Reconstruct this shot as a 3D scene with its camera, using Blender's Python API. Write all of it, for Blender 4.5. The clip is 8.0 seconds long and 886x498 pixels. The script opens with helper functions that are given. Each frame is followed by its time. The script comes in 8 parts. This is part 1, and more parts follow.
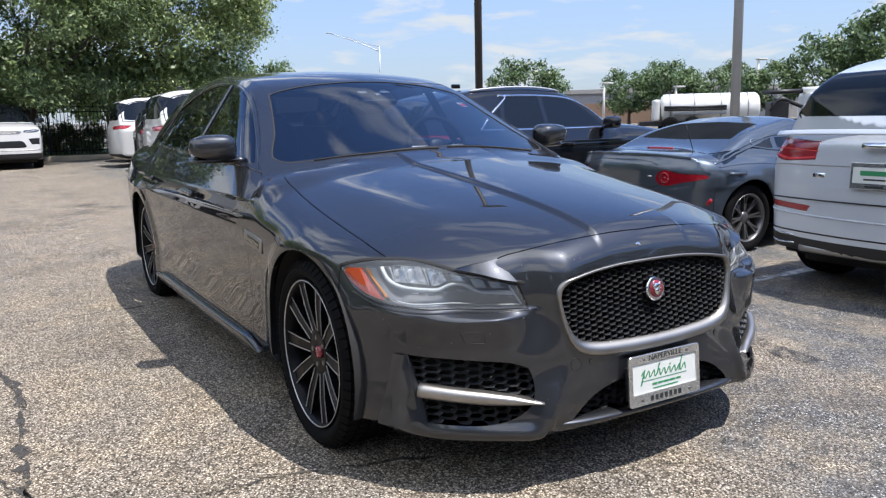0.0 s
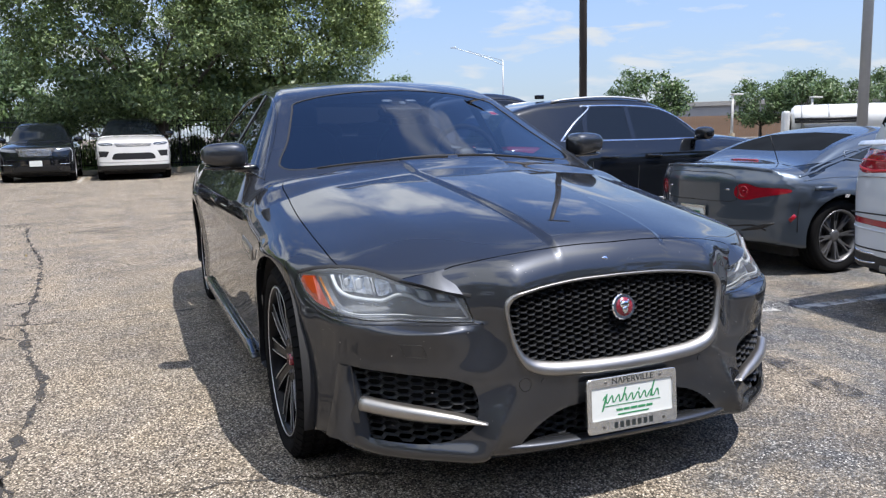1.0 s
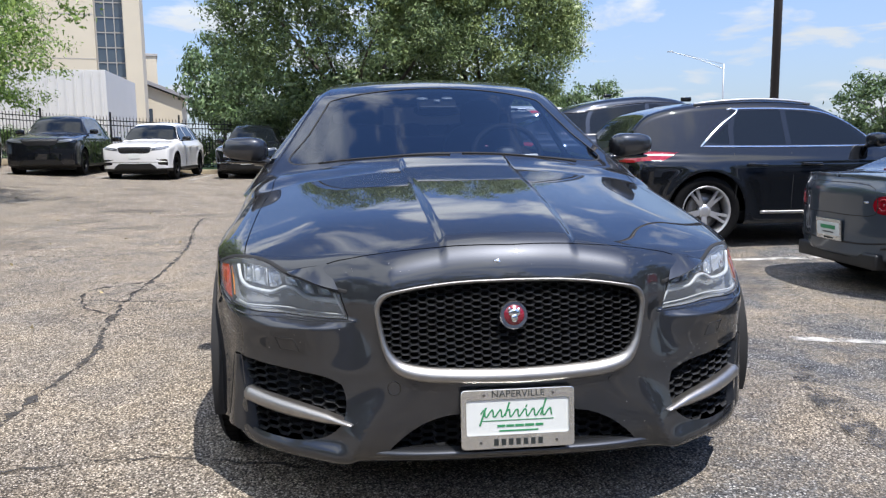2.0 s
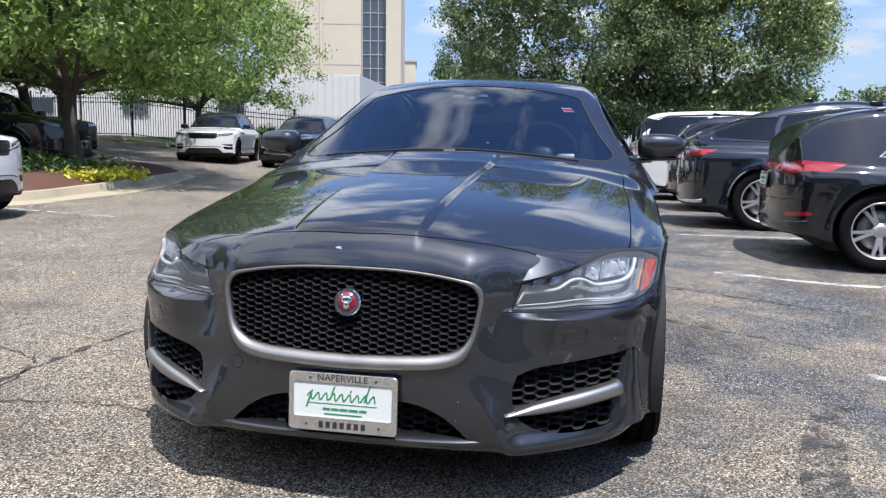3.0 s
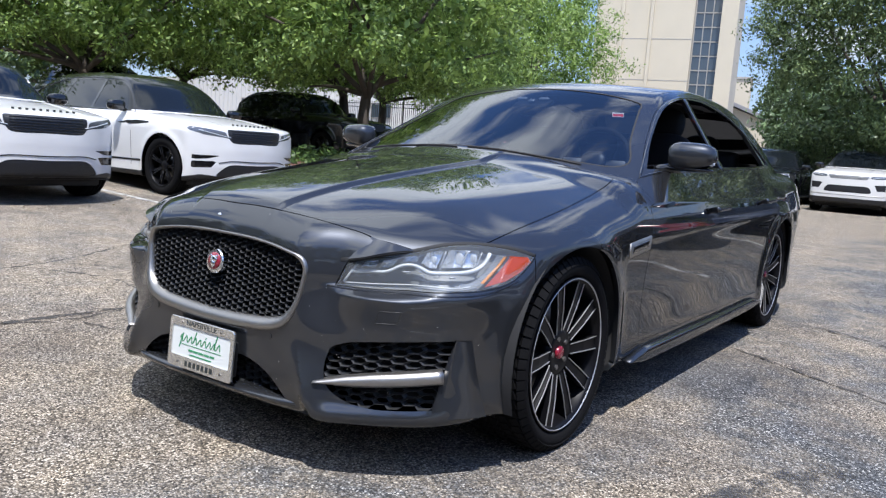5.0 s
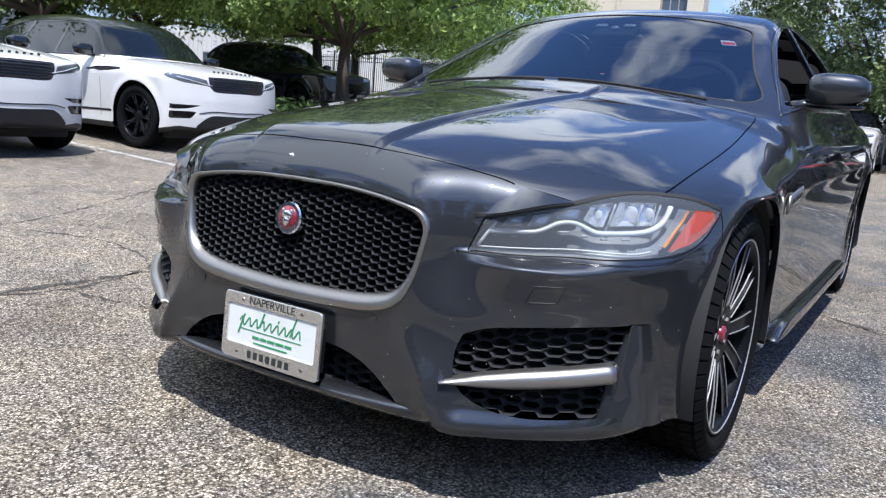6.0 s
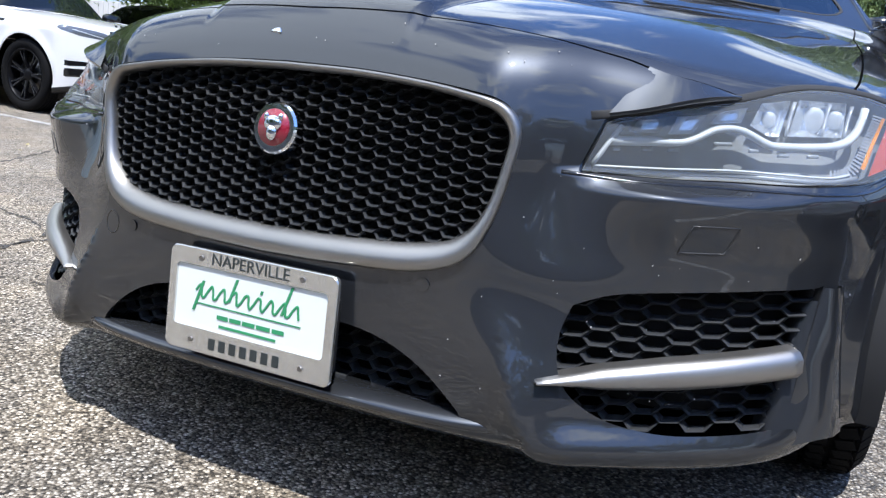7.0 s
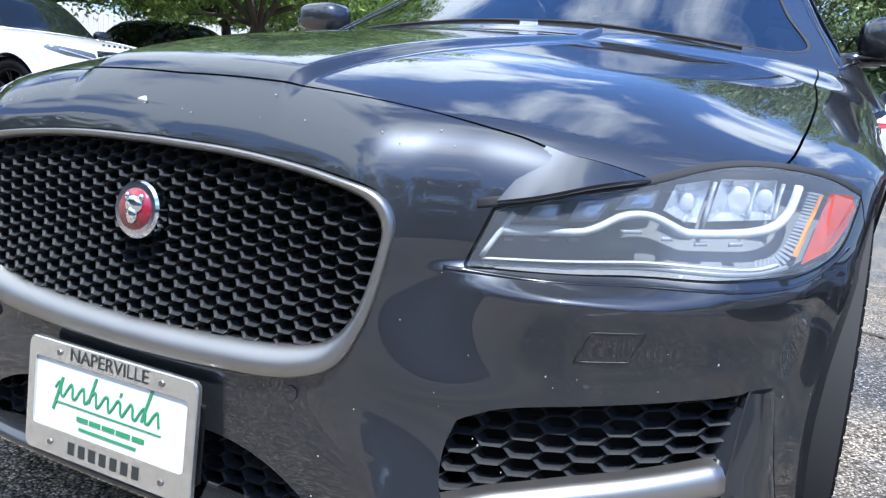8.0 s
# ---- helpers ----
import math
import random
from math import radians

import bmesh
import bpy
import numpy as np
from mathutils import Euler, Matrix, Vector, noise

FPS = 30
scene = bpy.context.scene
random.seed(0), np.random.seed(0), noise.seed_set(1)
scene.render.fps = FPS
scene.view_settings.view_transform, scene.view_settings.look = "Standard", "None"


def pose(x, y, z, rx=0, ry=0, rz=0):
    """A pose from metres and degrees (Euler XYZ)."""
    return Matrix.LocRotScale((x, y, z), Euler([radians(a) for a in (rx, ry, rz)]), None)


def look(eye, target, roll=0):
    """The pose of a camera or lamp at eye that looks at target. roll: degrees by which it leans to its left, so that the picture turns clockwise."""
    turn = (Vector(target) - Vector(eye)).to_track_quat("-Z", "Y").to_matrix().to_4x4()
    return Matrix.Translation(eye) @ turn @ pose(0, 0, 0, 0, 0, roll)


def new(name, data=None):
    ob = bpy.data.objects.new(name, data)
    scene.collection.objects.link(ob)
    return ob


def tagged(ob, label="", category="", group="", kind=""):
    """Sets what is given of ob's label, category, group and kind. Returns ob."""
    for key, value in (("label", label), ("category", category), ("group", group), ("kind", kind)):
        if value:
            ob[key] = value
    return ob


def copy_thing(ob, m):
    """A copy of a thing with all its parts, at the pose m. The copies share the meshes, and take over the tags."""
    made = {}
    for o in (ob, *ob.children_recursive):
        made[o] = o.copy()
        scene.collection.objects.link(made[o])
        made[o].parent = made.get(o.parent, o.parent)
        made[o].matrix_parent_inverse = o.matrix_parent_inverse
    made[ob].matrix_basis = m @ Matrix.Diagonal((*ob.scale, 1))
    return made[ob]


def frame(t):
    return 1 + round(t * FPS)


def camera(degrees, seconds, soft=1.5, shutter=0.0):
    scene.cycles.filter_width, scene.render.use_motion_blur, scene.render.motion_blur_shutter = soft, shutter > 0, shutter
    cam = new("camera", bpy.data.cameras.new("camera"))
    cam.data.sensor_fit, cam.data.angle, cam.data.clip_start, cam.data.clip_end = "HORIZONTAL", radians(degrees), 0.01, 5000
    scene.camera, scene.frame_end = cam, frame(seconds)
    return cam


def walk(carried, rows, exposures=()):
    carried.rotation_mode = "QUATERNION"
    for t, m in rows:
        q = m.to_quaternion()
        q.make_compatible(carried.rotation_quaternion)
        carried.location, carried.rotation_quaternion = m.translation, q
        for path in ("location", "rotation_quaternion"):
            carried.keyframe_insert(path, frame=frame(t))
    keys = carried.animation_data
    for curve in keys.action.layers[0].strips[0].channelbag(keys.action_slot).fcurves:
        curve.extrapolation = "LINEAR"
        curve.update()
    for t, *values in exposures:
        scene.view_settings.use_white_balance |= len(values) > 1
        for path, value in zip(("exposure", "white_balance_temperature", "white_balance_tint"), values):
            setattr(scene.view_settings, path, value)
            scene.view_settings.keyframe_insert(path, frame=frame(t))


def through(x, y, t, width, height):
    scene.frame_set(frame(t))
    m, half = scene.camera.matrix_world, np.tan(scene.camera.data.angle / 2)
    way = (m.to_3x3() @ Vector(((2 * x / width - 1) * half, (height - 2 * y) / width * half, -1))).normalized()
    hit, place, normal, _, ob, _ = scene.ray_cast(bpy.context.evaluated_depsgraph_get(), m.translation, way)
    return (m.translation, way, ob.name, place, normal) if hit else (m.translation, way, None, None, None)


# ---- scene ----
cam = camera(58.9, 8.0, 1.3)
PATH = [
    (0, (-1.862, -2.584, 1.166), (-0.858, -0.886, 0.829), -1.3),
    (0.5, (-1.694, -2.635, 1.151), (-0.795, -0.877, 0.834), -1.5),
    (1, (-1.35, -2.737, 1.129), (-0.623, -0.897, 0.832), -1.4),
    (1.5, (-0.948, -2.874, 1.11), (-0.457, -0.956, 0.826), -1.1),
    (1.7, (-0.744, -2.882, 1.095), (-0.359, -0.94, 0.813), -1.0),
    (2.8, (0.469, -2.895, 1.039), (0.191, -0.931, 0.776), 0.6),
    (3, (0.702, -2.862, 1.034), (0.301, -0.92, 0.773), 0.8),
    (3.5, (1.228, -2.749, 1.026), (0.538, -0.889, 0.773), 1.8),
    (4, (1.694, -2.557, 1.022), (0.759, -0.807, 0.777), 3.0),
    (4.5, (2.029, -2.489, 1.022), (0.935, -0.833, 0.781), 3.9),
    (4.7, (2.092, -2.462, 1.018), (0.962, -0.83, 0.774), 4.2),
    (5.8, (1.456, -2.257, 0.93), (0.376, -0.608, 0.594), 4.3),
    (6, (1.298, -2.171, 0.881), (0.261, -0.498, 0.527), 4.4),
    (6.5, (0.973, -1.963, 0.781), (0.05, -0.229, 0.407), 4.9),
    (7, (0.754, -1.76, 0.663), (-0.079, 0.018, 0.283), 5.2),
    (7.5, (0.703, -1.647, 0.61), (-0.107, 0.144, 0.24), 5.2),
    (8, (0.832, -1.554, 0.767), (-0.02, 0.219, 0.408), 4.9),
]
walk(cam, [(t, look(eye, target, roll)) for t, eye, target, roll in PATH], [(0.0, 0.62, 6450, 11), (1.5, 0.60, 6460, 11), (3.5, 0.62, 6200, 11), (6.0, 0.70, 6090, 10), (6.5, 0.79, 5990, 9), (7.0, 0.90, 6020, 9), (7.5, 1.12, 5900, 8), (8.0, 1.17, 5780, 8)])

# ---- sky, sun ----
SUN = Vector((0.24, -0.36, 1.04)).normalized()
world = bpy.data.worlds.new("sky")
scene.world = world
world.use_nodes = True
wn, wl = world.node_tree.nodes, world.node_tree.links
wn.clear()
sky = wn.new("ShaderNodeTexSky")
sky.sky_type, sky.sun_disc = "NISHITA", False
sky.sun_elevation = math.asin(SUN.z)
sky.sun_rotation = math.atan2(SUN.x, SUN.y)
sky.air_density, sky.dust_density, sky.ozone_density = 1.0, 0.6, 3.0
coord = wn.new("ShaderNodeTexCoord")
sep = wn.new("ShaderNodeSeparateXYZ")
wl.new(coord.outputs["Generated"], sep.inputs[0])
up = wn.new("ShaderNodeMath")
up.operation = "ADD"
up.inputs[1].default_value = 0.18
wl.new(sep.outputs[2], up.inputs[0])
up2 = wn.new("ShaderNodeMath")
up2.operation = "MAXIMUM"
up2.inputs[1].default_value = 0.06
wl.new(up.outputs[0], up2.inputs[0])
flat = wn.new("ShaderNodeVectorMath")
flat.operation = "DIVIDE"
comb = wn.new("ShaderNodeCombineXYZ")
for k in range(3):
    wl.new(up2.outputs[0], comb.inputs[k])
wl.new(coord.outputs["Generated"], flat.inputs[0])
wl.new(comb.outputs[0], flat.inputs[1])
cloud = wn.new("ShaderNodeTexNoise")
cloud.inputs["Scale"].default_value = 2.3
cloud.inputs["Detail"].default_value = 9
cloud.inputs["Roughness"].default_value = 0.56
cloud.inputs["Distortion"].default_value = 0.35
drift = wn.new("ShaderNodeVectorMath")
drift.inputs[1].default_value = (3.7, 1.2, 0.4)
wl.new(flat.outputs[0], drift.inputs[0])
wl.new(drift.outputs[0], cloud.inputs["Vector"])
ramp = wn.new("ShaderNodeValToRGB")
ramp.color_ramp.elements[0].position, ramp.color_ramp.elements[1].position = 0.50, 0.62
high = wn.new("ShaderNodeMapRange")
high.inputs[1].default_value, high.inputs[2].default_value = 0.45, 0.85
high.inputs[3].default_value, high.inputs[4].default_value = 0.0, 0.055
wl.new(sep.outputs[2], high.inputs[0])
cover = wn.new("ShaderNodeMath")
wl.new(cloud.outputs["Fac"], cover.inputs[0])
wl.new(high.outputs[0], cover.inputs[1])
west = wn.new("ShaderNodeMath")
west.operation = "MULTIPLY_ADD"
west.inputs[1].default_value = -0.24
aloft = wn.new("ShaderNodeMath")
aloft.operation = "MULTIPLY"
wl.new(sep.outputs[0], aloft.inputs[0])
wl.new(sep.outputs[2], aloft.inputs[1])
wl.new(aloft.outputs[0], west.inputs[0])
wl.new(cover.outputs[0], west.inputs[2])
south = wn.new("ShaderNodeMath")
south.operation = "MULTIPLY_ADD"
south.inputs[1].default_value = -0.08
behind = wn.new("ShaderNodeMath")
behind.operation = "MULTIPLY"
wl.new(sep.outputs[1], behind.inputs[0])
wl.new(sep.outputs[2], behind.inputs[1])
wl.new(behind.outputs[0], south.inputs[0])
wl.new(west.outputs[0], south.inputs[2])
wl.new(south.outputs[0], ramp.inputs[0])
haze = wn.new("ShaderNodeMapRange")
haze.inputs[1].default_value, haze.inputs[2].default_value = 0.02, 0.42
haze.inputs[3].default_value, haze.inputs[4].default_value = 0.75, 0.0
wl.new(sep.outputs[2], haze.inputs[0])
mixc = wn.new("ShaderNodeMixRGB")
shade = wn.new("ShaderNodeMixRGB")
shade.inputs["Color1"].default_value, shade.inputs["Color2"].default_value = (12.8, 13.7, 15.0, 1), (5.9, 6.4, 6.9, 1)
near = wn.new("ShaderNodeMath")
near.operation, near.use_clamp = "MULTIPLY", True
near.inputs[1].default_value = 1.8
wl.new(haze.outputs[0], near.inputs[0])
wl.new(near.outputs[0], shade.inputs["Fac"])
wl.new(shade.outputs[0], mixc.inputs["Color2"])
wl.new(ramp.outputs[0], mixc.inputs["Fac"])
blue = wn.new("ShaderNodeMixRGB")
blue.blend_type = "MULTIPLY"
blue.inputs["Fac"].default_value = 1
blue.inputs["Color2"].default_value = (1.22, 1.52, 2.05, 1)
wl.new(sky.outputs[0], blue.inputs["Color1"])
veil = wn.new("ShaderNodeMixRGB")
veil.inputs["Color2"].default_value = (4.0, 4.45, 5.0, 1)
wl.new(haze.outputs[0], veil.inputs["Fac"])
wl.new(blue.outputs[0], veil.inputs["Color1"])
wl.new(veil.outputs[0], mixc.inputs["Color1"])
back = wn.new("ShaderNodeBackground")
back.inputs["Strength"].default_value = 0.081
out = wn.new("ShaderNodeOutputWorld")
wl.new(mixc.outputs[0], back.inputs["Color"])
wl.new(back.outputs[0], out.inputs["Surface"])

lamp = bpy.data.lights.new("sun", "SUN")
lamp.energy, lamp.angle, lamp.color = 4.7, radians(0.5), (1.0, 0.96, 0.91)
sun = new("sun", lamp)
sun.matrix_world = look(SUN * 50, (0, 0, 0))


# ---- materials ----
def material(name, base, rough=0.5, metal=0.0, coat=0.0, spec=0.5, vary=0.12, grain=0.0, scale=8.0, bump=0.0, bscale=60.0,
             glass=0.0, alpha=1.0, island=0.0, tint2=None, emit=0.0, flake=0.0):
    m = bpy.data.materials.new(name)
    m.use_nodes = True
    n, l = m.node_tree.nodes, m.node_tree.links
    b = n["Principled BSDF"]
    b.inputs["Roughness"].default_value, b.inputs["Metallic"].default_value = rough, metal
    b.inputs["Coat Weight"].default_value, b.inputs["Coat Roughness"].default_value = coat, 0.02
    b.inputs["Specular IOR Level"].default_value = spec
    b.inputs["Transmission Weight"].default_value, b.inputs["Alpha"].default_value = glass, alpha
    b.inputs["Base Color"].default_value = (*base, 1)
    if emit:
        b.inputs["Emission Color"].default_value, b.inputs["Emission Strength"].default_value = (*base, 1), emit
    tc = n.new("ShaderNodeTexCoord")
    if vary or grain or island:
        n1 = n.new("ShaderNodeTexNoise")
        n1.inputs["Scale"].default_value, n1.inputs["Detail"].default_value = scale, 6
        l.new(tc.outputs["Object"], n1.inputs["Vector"])
        mr = n.new("ShaderNodeMapRange")
        mr.inputs[3].default_value, mr.inputs[4].default_value = 1 - vary - grain, 1 + vary + grain
        l.new(n1.outputs["Fac"], mr.inputs[0])
        mul = n.new("ShaderNodeMixRGB")
        mul.blend_type = "MULTIPLY"
        mul.inputs["Fac"].default_value = 1
        mul.inputs["Color1"].default_value = (*base, 1)
        last = mr.outputs[0]
        if island:
            geo = n.new("ShaderNodeNewGeometry")
            mr2 = n.new("ShaderNodeMapRange")
            mr2.inputs[3].default_value, mr2.inputs[4].default_value = 1 - island, 1 + island
            l.new(geo.outputs["Random Per Island"], mr2.inputs[0])
            mm = n.new("ShaderNodeMath")
            mm.operation = "MULTIPLY"
            l.new(last, mm.inputs[0])
            l.new(mr2.outputs[0], mm.inputs[1])
            last = mm.outputs[0]
            if tint2:
                mix2 = n.new("ShaderNodeMixRGB")
                mix2.inputs["Color1"].default_value, mix2.inputs["Color2"].default_value = (*base, 1), (*tint2, 1)
                l.new(geo.outputs["Random Per Island"], mix2.inputs["Fac"])
                l.new(mix2.outputs[0], mul.inputs["Color1"])
        l.new(last, mul.inputs["Color2"])
        l.new(mul.outputs[0], b.inputs["Base Color"])
        rr = n.new("ShaderNodeMapRange")
        rr.inputs[3].default_value, rr.inputs[4].default_value = max(rough - 0.06, 0.0), min(rough + 0.08, 1)
        l.new(n1.outputs["Fac"], rr.inputs[0])
        l.new(rr.outputs[0], b.inputs["Roughness"])
    if bump:
        n2 = n.new("ShaderNodeTexNoise")
        n2.inputs["Scale"].default_value, n2.inputs["Detail"].default_value = bscale, 4
        l.new(tc.outputs["Object"], n2.inputs["Vector"])
        bp = n.new("ShaderNodeBump")
        bp.inputs["Strength"].default_value, bp.inputs["Distance"].default_value = bump, 0.01
        l.new(n2.outputs["Fac"], bp.inputs["Height"])
        l.new(bp.outputs[0], b.inputs["Normal"])
    return m


def paint_of(name, base, metal=0.55, rough=0.32):
    """Car paint: a coloured flake coat under clear lacquer, with faint dust."""
    m = material(name, base, rough, metal, 1.0, 0.12, 0.06, 0, 3.0)
    b = m.node_tree.nodes["Principled BSDF"]
    b.inputs["Coat IOR"].default_value = 1.6
    b.inputs["Specular Tint"].default_value = (0.12, 0.12, 0.13, 1)
    return m


PAINT = paint_of("grey_metallic_paint", (0.0395, 0.042, 0.0475), 0.75, 0.40)
WHITE = paint_of("white_paint", (0.64, 0.635, 0.62), 0.0, 0.35)
BLACKP = paint_of("black_paint", (0.006, 0.007, 0.009), 0.0, 0.3)
BLUEP = paint_of("dark_blue_paint", (0.008, 0.011, 0.018), 0.3, 0.3)
SILVERB = paint_of("blue_grey_paint", (0.075, 0.092, 0.115), 0.6, 0.35)
SILVERW = paint_of("pale_silver_paint", (0.54, 0.58, 0.635), 0.25, 0.35)
PLASTIC = material("black_plastic", (0.012, 0.012, 0.013), 0.45, vary=0.2, bump=0.05, bscale=300)
GLOSSBLACK = material("gloss_black_plastic", (0.006, 0.006, 0.007), 0.12, coat=0.5, vary=0.1)
DARK = material("dark_cavity", (0.014, 0.014, 0.015), 0.8, vary=0.2)
RUBBER = material("tyre_rubber", (0.008, 0.008, 0.0085), 0.8, spec=0.06, vary=0.25, scale=30, bump=0.15, bscale=180)
SATIN = material("satin_chrome", (0.40, 0.385, 0.365), 0.42, 1.0, vary=0.05)
SATINDARK = material("dark_satin_chrome", (0.31, 0.30, 0.285), 0.40, 1.0, vary=0.05)
CHROME = material("chrome", (0.75, 0.76, 0.78), 0.08, 1.0, vary=0.03)
ALLOY = material("machined_alloy", (0.55, 0.55, 0.56), 0.34, 0.7, vary=0.06)
RIMBLACK = material("black_rim_lacquer", (0.005, 0.005, 0.006), 0.36, coat=0.06, spec=0.10, vary=0.1)
STEEL = material("brake_steel", (0.25, 0.24, 0.23), 0.4, 1.0, vary=0.2, scale=20)


def thin_glass(name, tint, ior):
    """A pane without thickness: a tinted clear sheet that mirrors more at a slant."""
    m = bpy.data.materials.new(name)
    m.use_nodes = True
    n, l = m.node_tree.nodes, m.node_tree.links
    n.remove(n["Principled BSDF"])
    tr, gl, fr, mx = n.new("ShaderNodeBsdfTransparent"), n.new("ShaderNodeBsdfGlossy"), n.new("ShaderNodeFresnel"), n.new("ShaderNodeMixShader")
    tr.inputs["Color"].default_value = (*tint, 1)
    gl.inputs["Roughness"].default_value = 0.0
    fr.inputs["IOR"].default_value = ior
    l.new(fr.outputs[0], mx.inputs[0])
    l.new(tr.outputs[0], mx.inputs[1])
    l.new(gl.outputs[0], mx.inputs[2])
    l.new(mx.outputs[0], n["Material Output"].inputs["Surface"])
    return m


GLASS = thin_glass("tinted_glass", (0.26, 0.32, 0.40), 2.05)
DARKGLASS = material("privacy_glass", (0.006, 0.008, 0.010), 0.03, 0, 0.0, 0.4, vary=0)
LENS = thin_glass("clear_lens", (0.86, 0.88, 0.90), 1.5)
# slightly milky aged lamp glass; the veil also stands in for scattered light
ln_, ll_ = LENS.node_tree.nodes, LENS.node_tree.links
veil_, mix_ = ln_.new("ShaderNodeBsdfDiffuse"), ln_.new("ShaderNodeMixShader")
veil_.inputs["Color"].default_value, mix_.inputs[0].default_value = (0.60, 0.65, 0.70, 1), 0.085
ll_.new(ln_["Material Output"].inputs["Surface"].links[0].from_socket, mix_.inputs[1])
ll_.new(veil_.outputs[0], mix_.inputs[2])
ll_.new(mix_.outputs[0], ln_["Material Output"].inputs["Surface"])
YELLOWAMBER = material("yellow_amber", (0.55, 0.20, 0.012), 0.2, 0, 0.5, vary=0.15, scale=40)
AMBER = material("amber_reflector", (0.33, 0.040, 0.006), 0.15, 0, 0.6, vary=0.15, scale=40, bump=0.1, bscale=400)
REDLENS = material("red_lamp_lens", (0.26, 0.006, 0.014), 0.10, 0, 0.8, vary=0.2, scale=20)
WHITEPL = material("white_light_guide", (0.50, 0.53, 0.56), 0.32, 0, 0.3, vary=0.05)
SEATM = material("black_leather", (0.012, 0.012, 0.013), 0.7, spec=0.25, vary=0.2, scale=15, bump=0.15, bscale=120)
REDENAMEL = material("red_enamel", (0.20, 0.008, 0.022), 0.25, 0, 0.6, vary=0.15, scale=60)
LABELW = material("white_card", (0.62, 0.64, 0.62), 0.4, vary=0.04)
GREENINK = material("green_ink", (0.03, 0.22, 0.09), 0.45, vary=0.08)
DARKINK = material("dark_ink", (0.02, 0.025, 0.025), 0.45, vary=0.08)
REDINK = material("red_ink", (0.65, 0.03, 0.04), 0.4, vary=0.08)
FOGGREY = material("headlamp_reflector", (0.26, 0.28, 0.31), 0.40, 0.25, vary=0.15, scale=30)
LAMPDARK = material("headlamp_bezel", (0.17, 0.18, 0.19), 0.45, 0.0, vary=0.15)
LAMPCHROME = material("reflector_chrome", (0.70, 0.73, 0.77), 0.22, 0.85, vary=0.05)
LAMPLENS = material("projector_glass", (0.55, 0.58, 0.62), 0.06, 0.3, 0.8, vary=0.1, scale=40)
HONEY = material("satin_black_mesh", (0.026, 0.027, 0.029), 0.34, spec=0.5, vary=0.2, scale=20)
CHIP = material("pale_dust_speck", (0.33, 0.32, 0.31), 0.8, vary=0.3)


# ---- mesh helpers ----
def part(name, bm, mat, parent=None, label="", smooth=True):
    me = bpy.data.meshes.new(name)
    bm.to_mesh(me)
    bm.free()
    me.materials.append(mat)
    if smooth:
        me.polygons.foreach_set("use_smooth", [True] * len(me.polygons))
    ob = new(name, me)
    ob.parent = parent
    if label:
        ob["label"] = label
    return ob


def thing(name, label, category, group="", at=None, kind=""):
    ob = new(name)
    ob.empty_display_size = 0.2
    if at is not None:
        ob.matrix_basis = at
    return tagged(ob, label, category, group, kind)


def from_arrays(name, verts, faces, mat, parent=None, label="", normals=None, smooth=True):
    me = bpy.data.meshes.new(name)
    me.from_pydata([tuple(v) for v in verts], [], [tuple(int(i) for i in f) for f in faces])
    me.materials.append(mat)
    if smooth:
        me.polygons.foreach_set("use_smooth", [True] * len(me.polygons))
    if normals is not None:
        me.normals_split_custom_set_from_vertices([tuple(v) for v in normals])
    ob = new(name, me)
    ob.parent = parent
    if label:
        ob["label"] = label
    return ob


def add_box(bm, cx, cy, cz, sx, sy, sz, m=None, bevel=0.0):
    r = bmesh.ops.create_cube(bm, size=1)
    vs = r["verts"]
    bmesh.ops.scale(bm, vec=(sx, sy, sz), verts=vs)
    if bevel:
        es = list({e for v in vs for e in v.link_edges})
        r2 = bmesh.ops.bevel(bm, geom=es, offset=bevel, segments=2, affect="EDGES", profile=0.6)
        vs = list({v for f in r2["faces"] for v in f.verts} | {v for v in vs if v.is_valid})
    bmesh.ops.translate(bm, vec=(cx, cy, cz), verts=vs)
    if m is not None:
        bmesh.ops.transform(bm, matrix=m, verts=vs)
    return vs


def box(sx, sy, sz, at=(0, 0, 0), bevel=0.0, m=None):
    bm = bmesh.new()
    add_box(bm, *at, sx, sy, sz, m, bevel)
    return bm


def add_cyl(bm, r1, r2, h, m, seg=24, cap=True):
    r = bmesh.ops.create_cone(bm, cap_ends=cap, segments=seg, radius1=r1, radius2=r2, depth=h)
    bmesh.ops.transform(bm, matrix=m, verts=r["verts"])
    return r["verts"]


def cyl(r1, r2, h, m, seg=24):
    bm = bmesh.new()
    add_cyl(bm, r1, r2, h, m, seg)
    return bm


def lathe(profile, seg=48, axis="x"):
    """Turns a closed or open (along, radius) profile about the x axis."""
    bm = bmesh.new()
    rings = []
    for k in range(seg):
        a = 2 * math.pi * k / seg
        rings.append([bm.verts.new((p, r * math.cos(a), r * math.sin(a))) for p, r in profile])
    for k in range(seg):
        a, b = rings[k], rings[(k + 1) % seg]
        for i in range(len(profile) - 1):
            bm.faces.new((a[i], b[i], b[i + 1], a[i + 1]))
    return bm


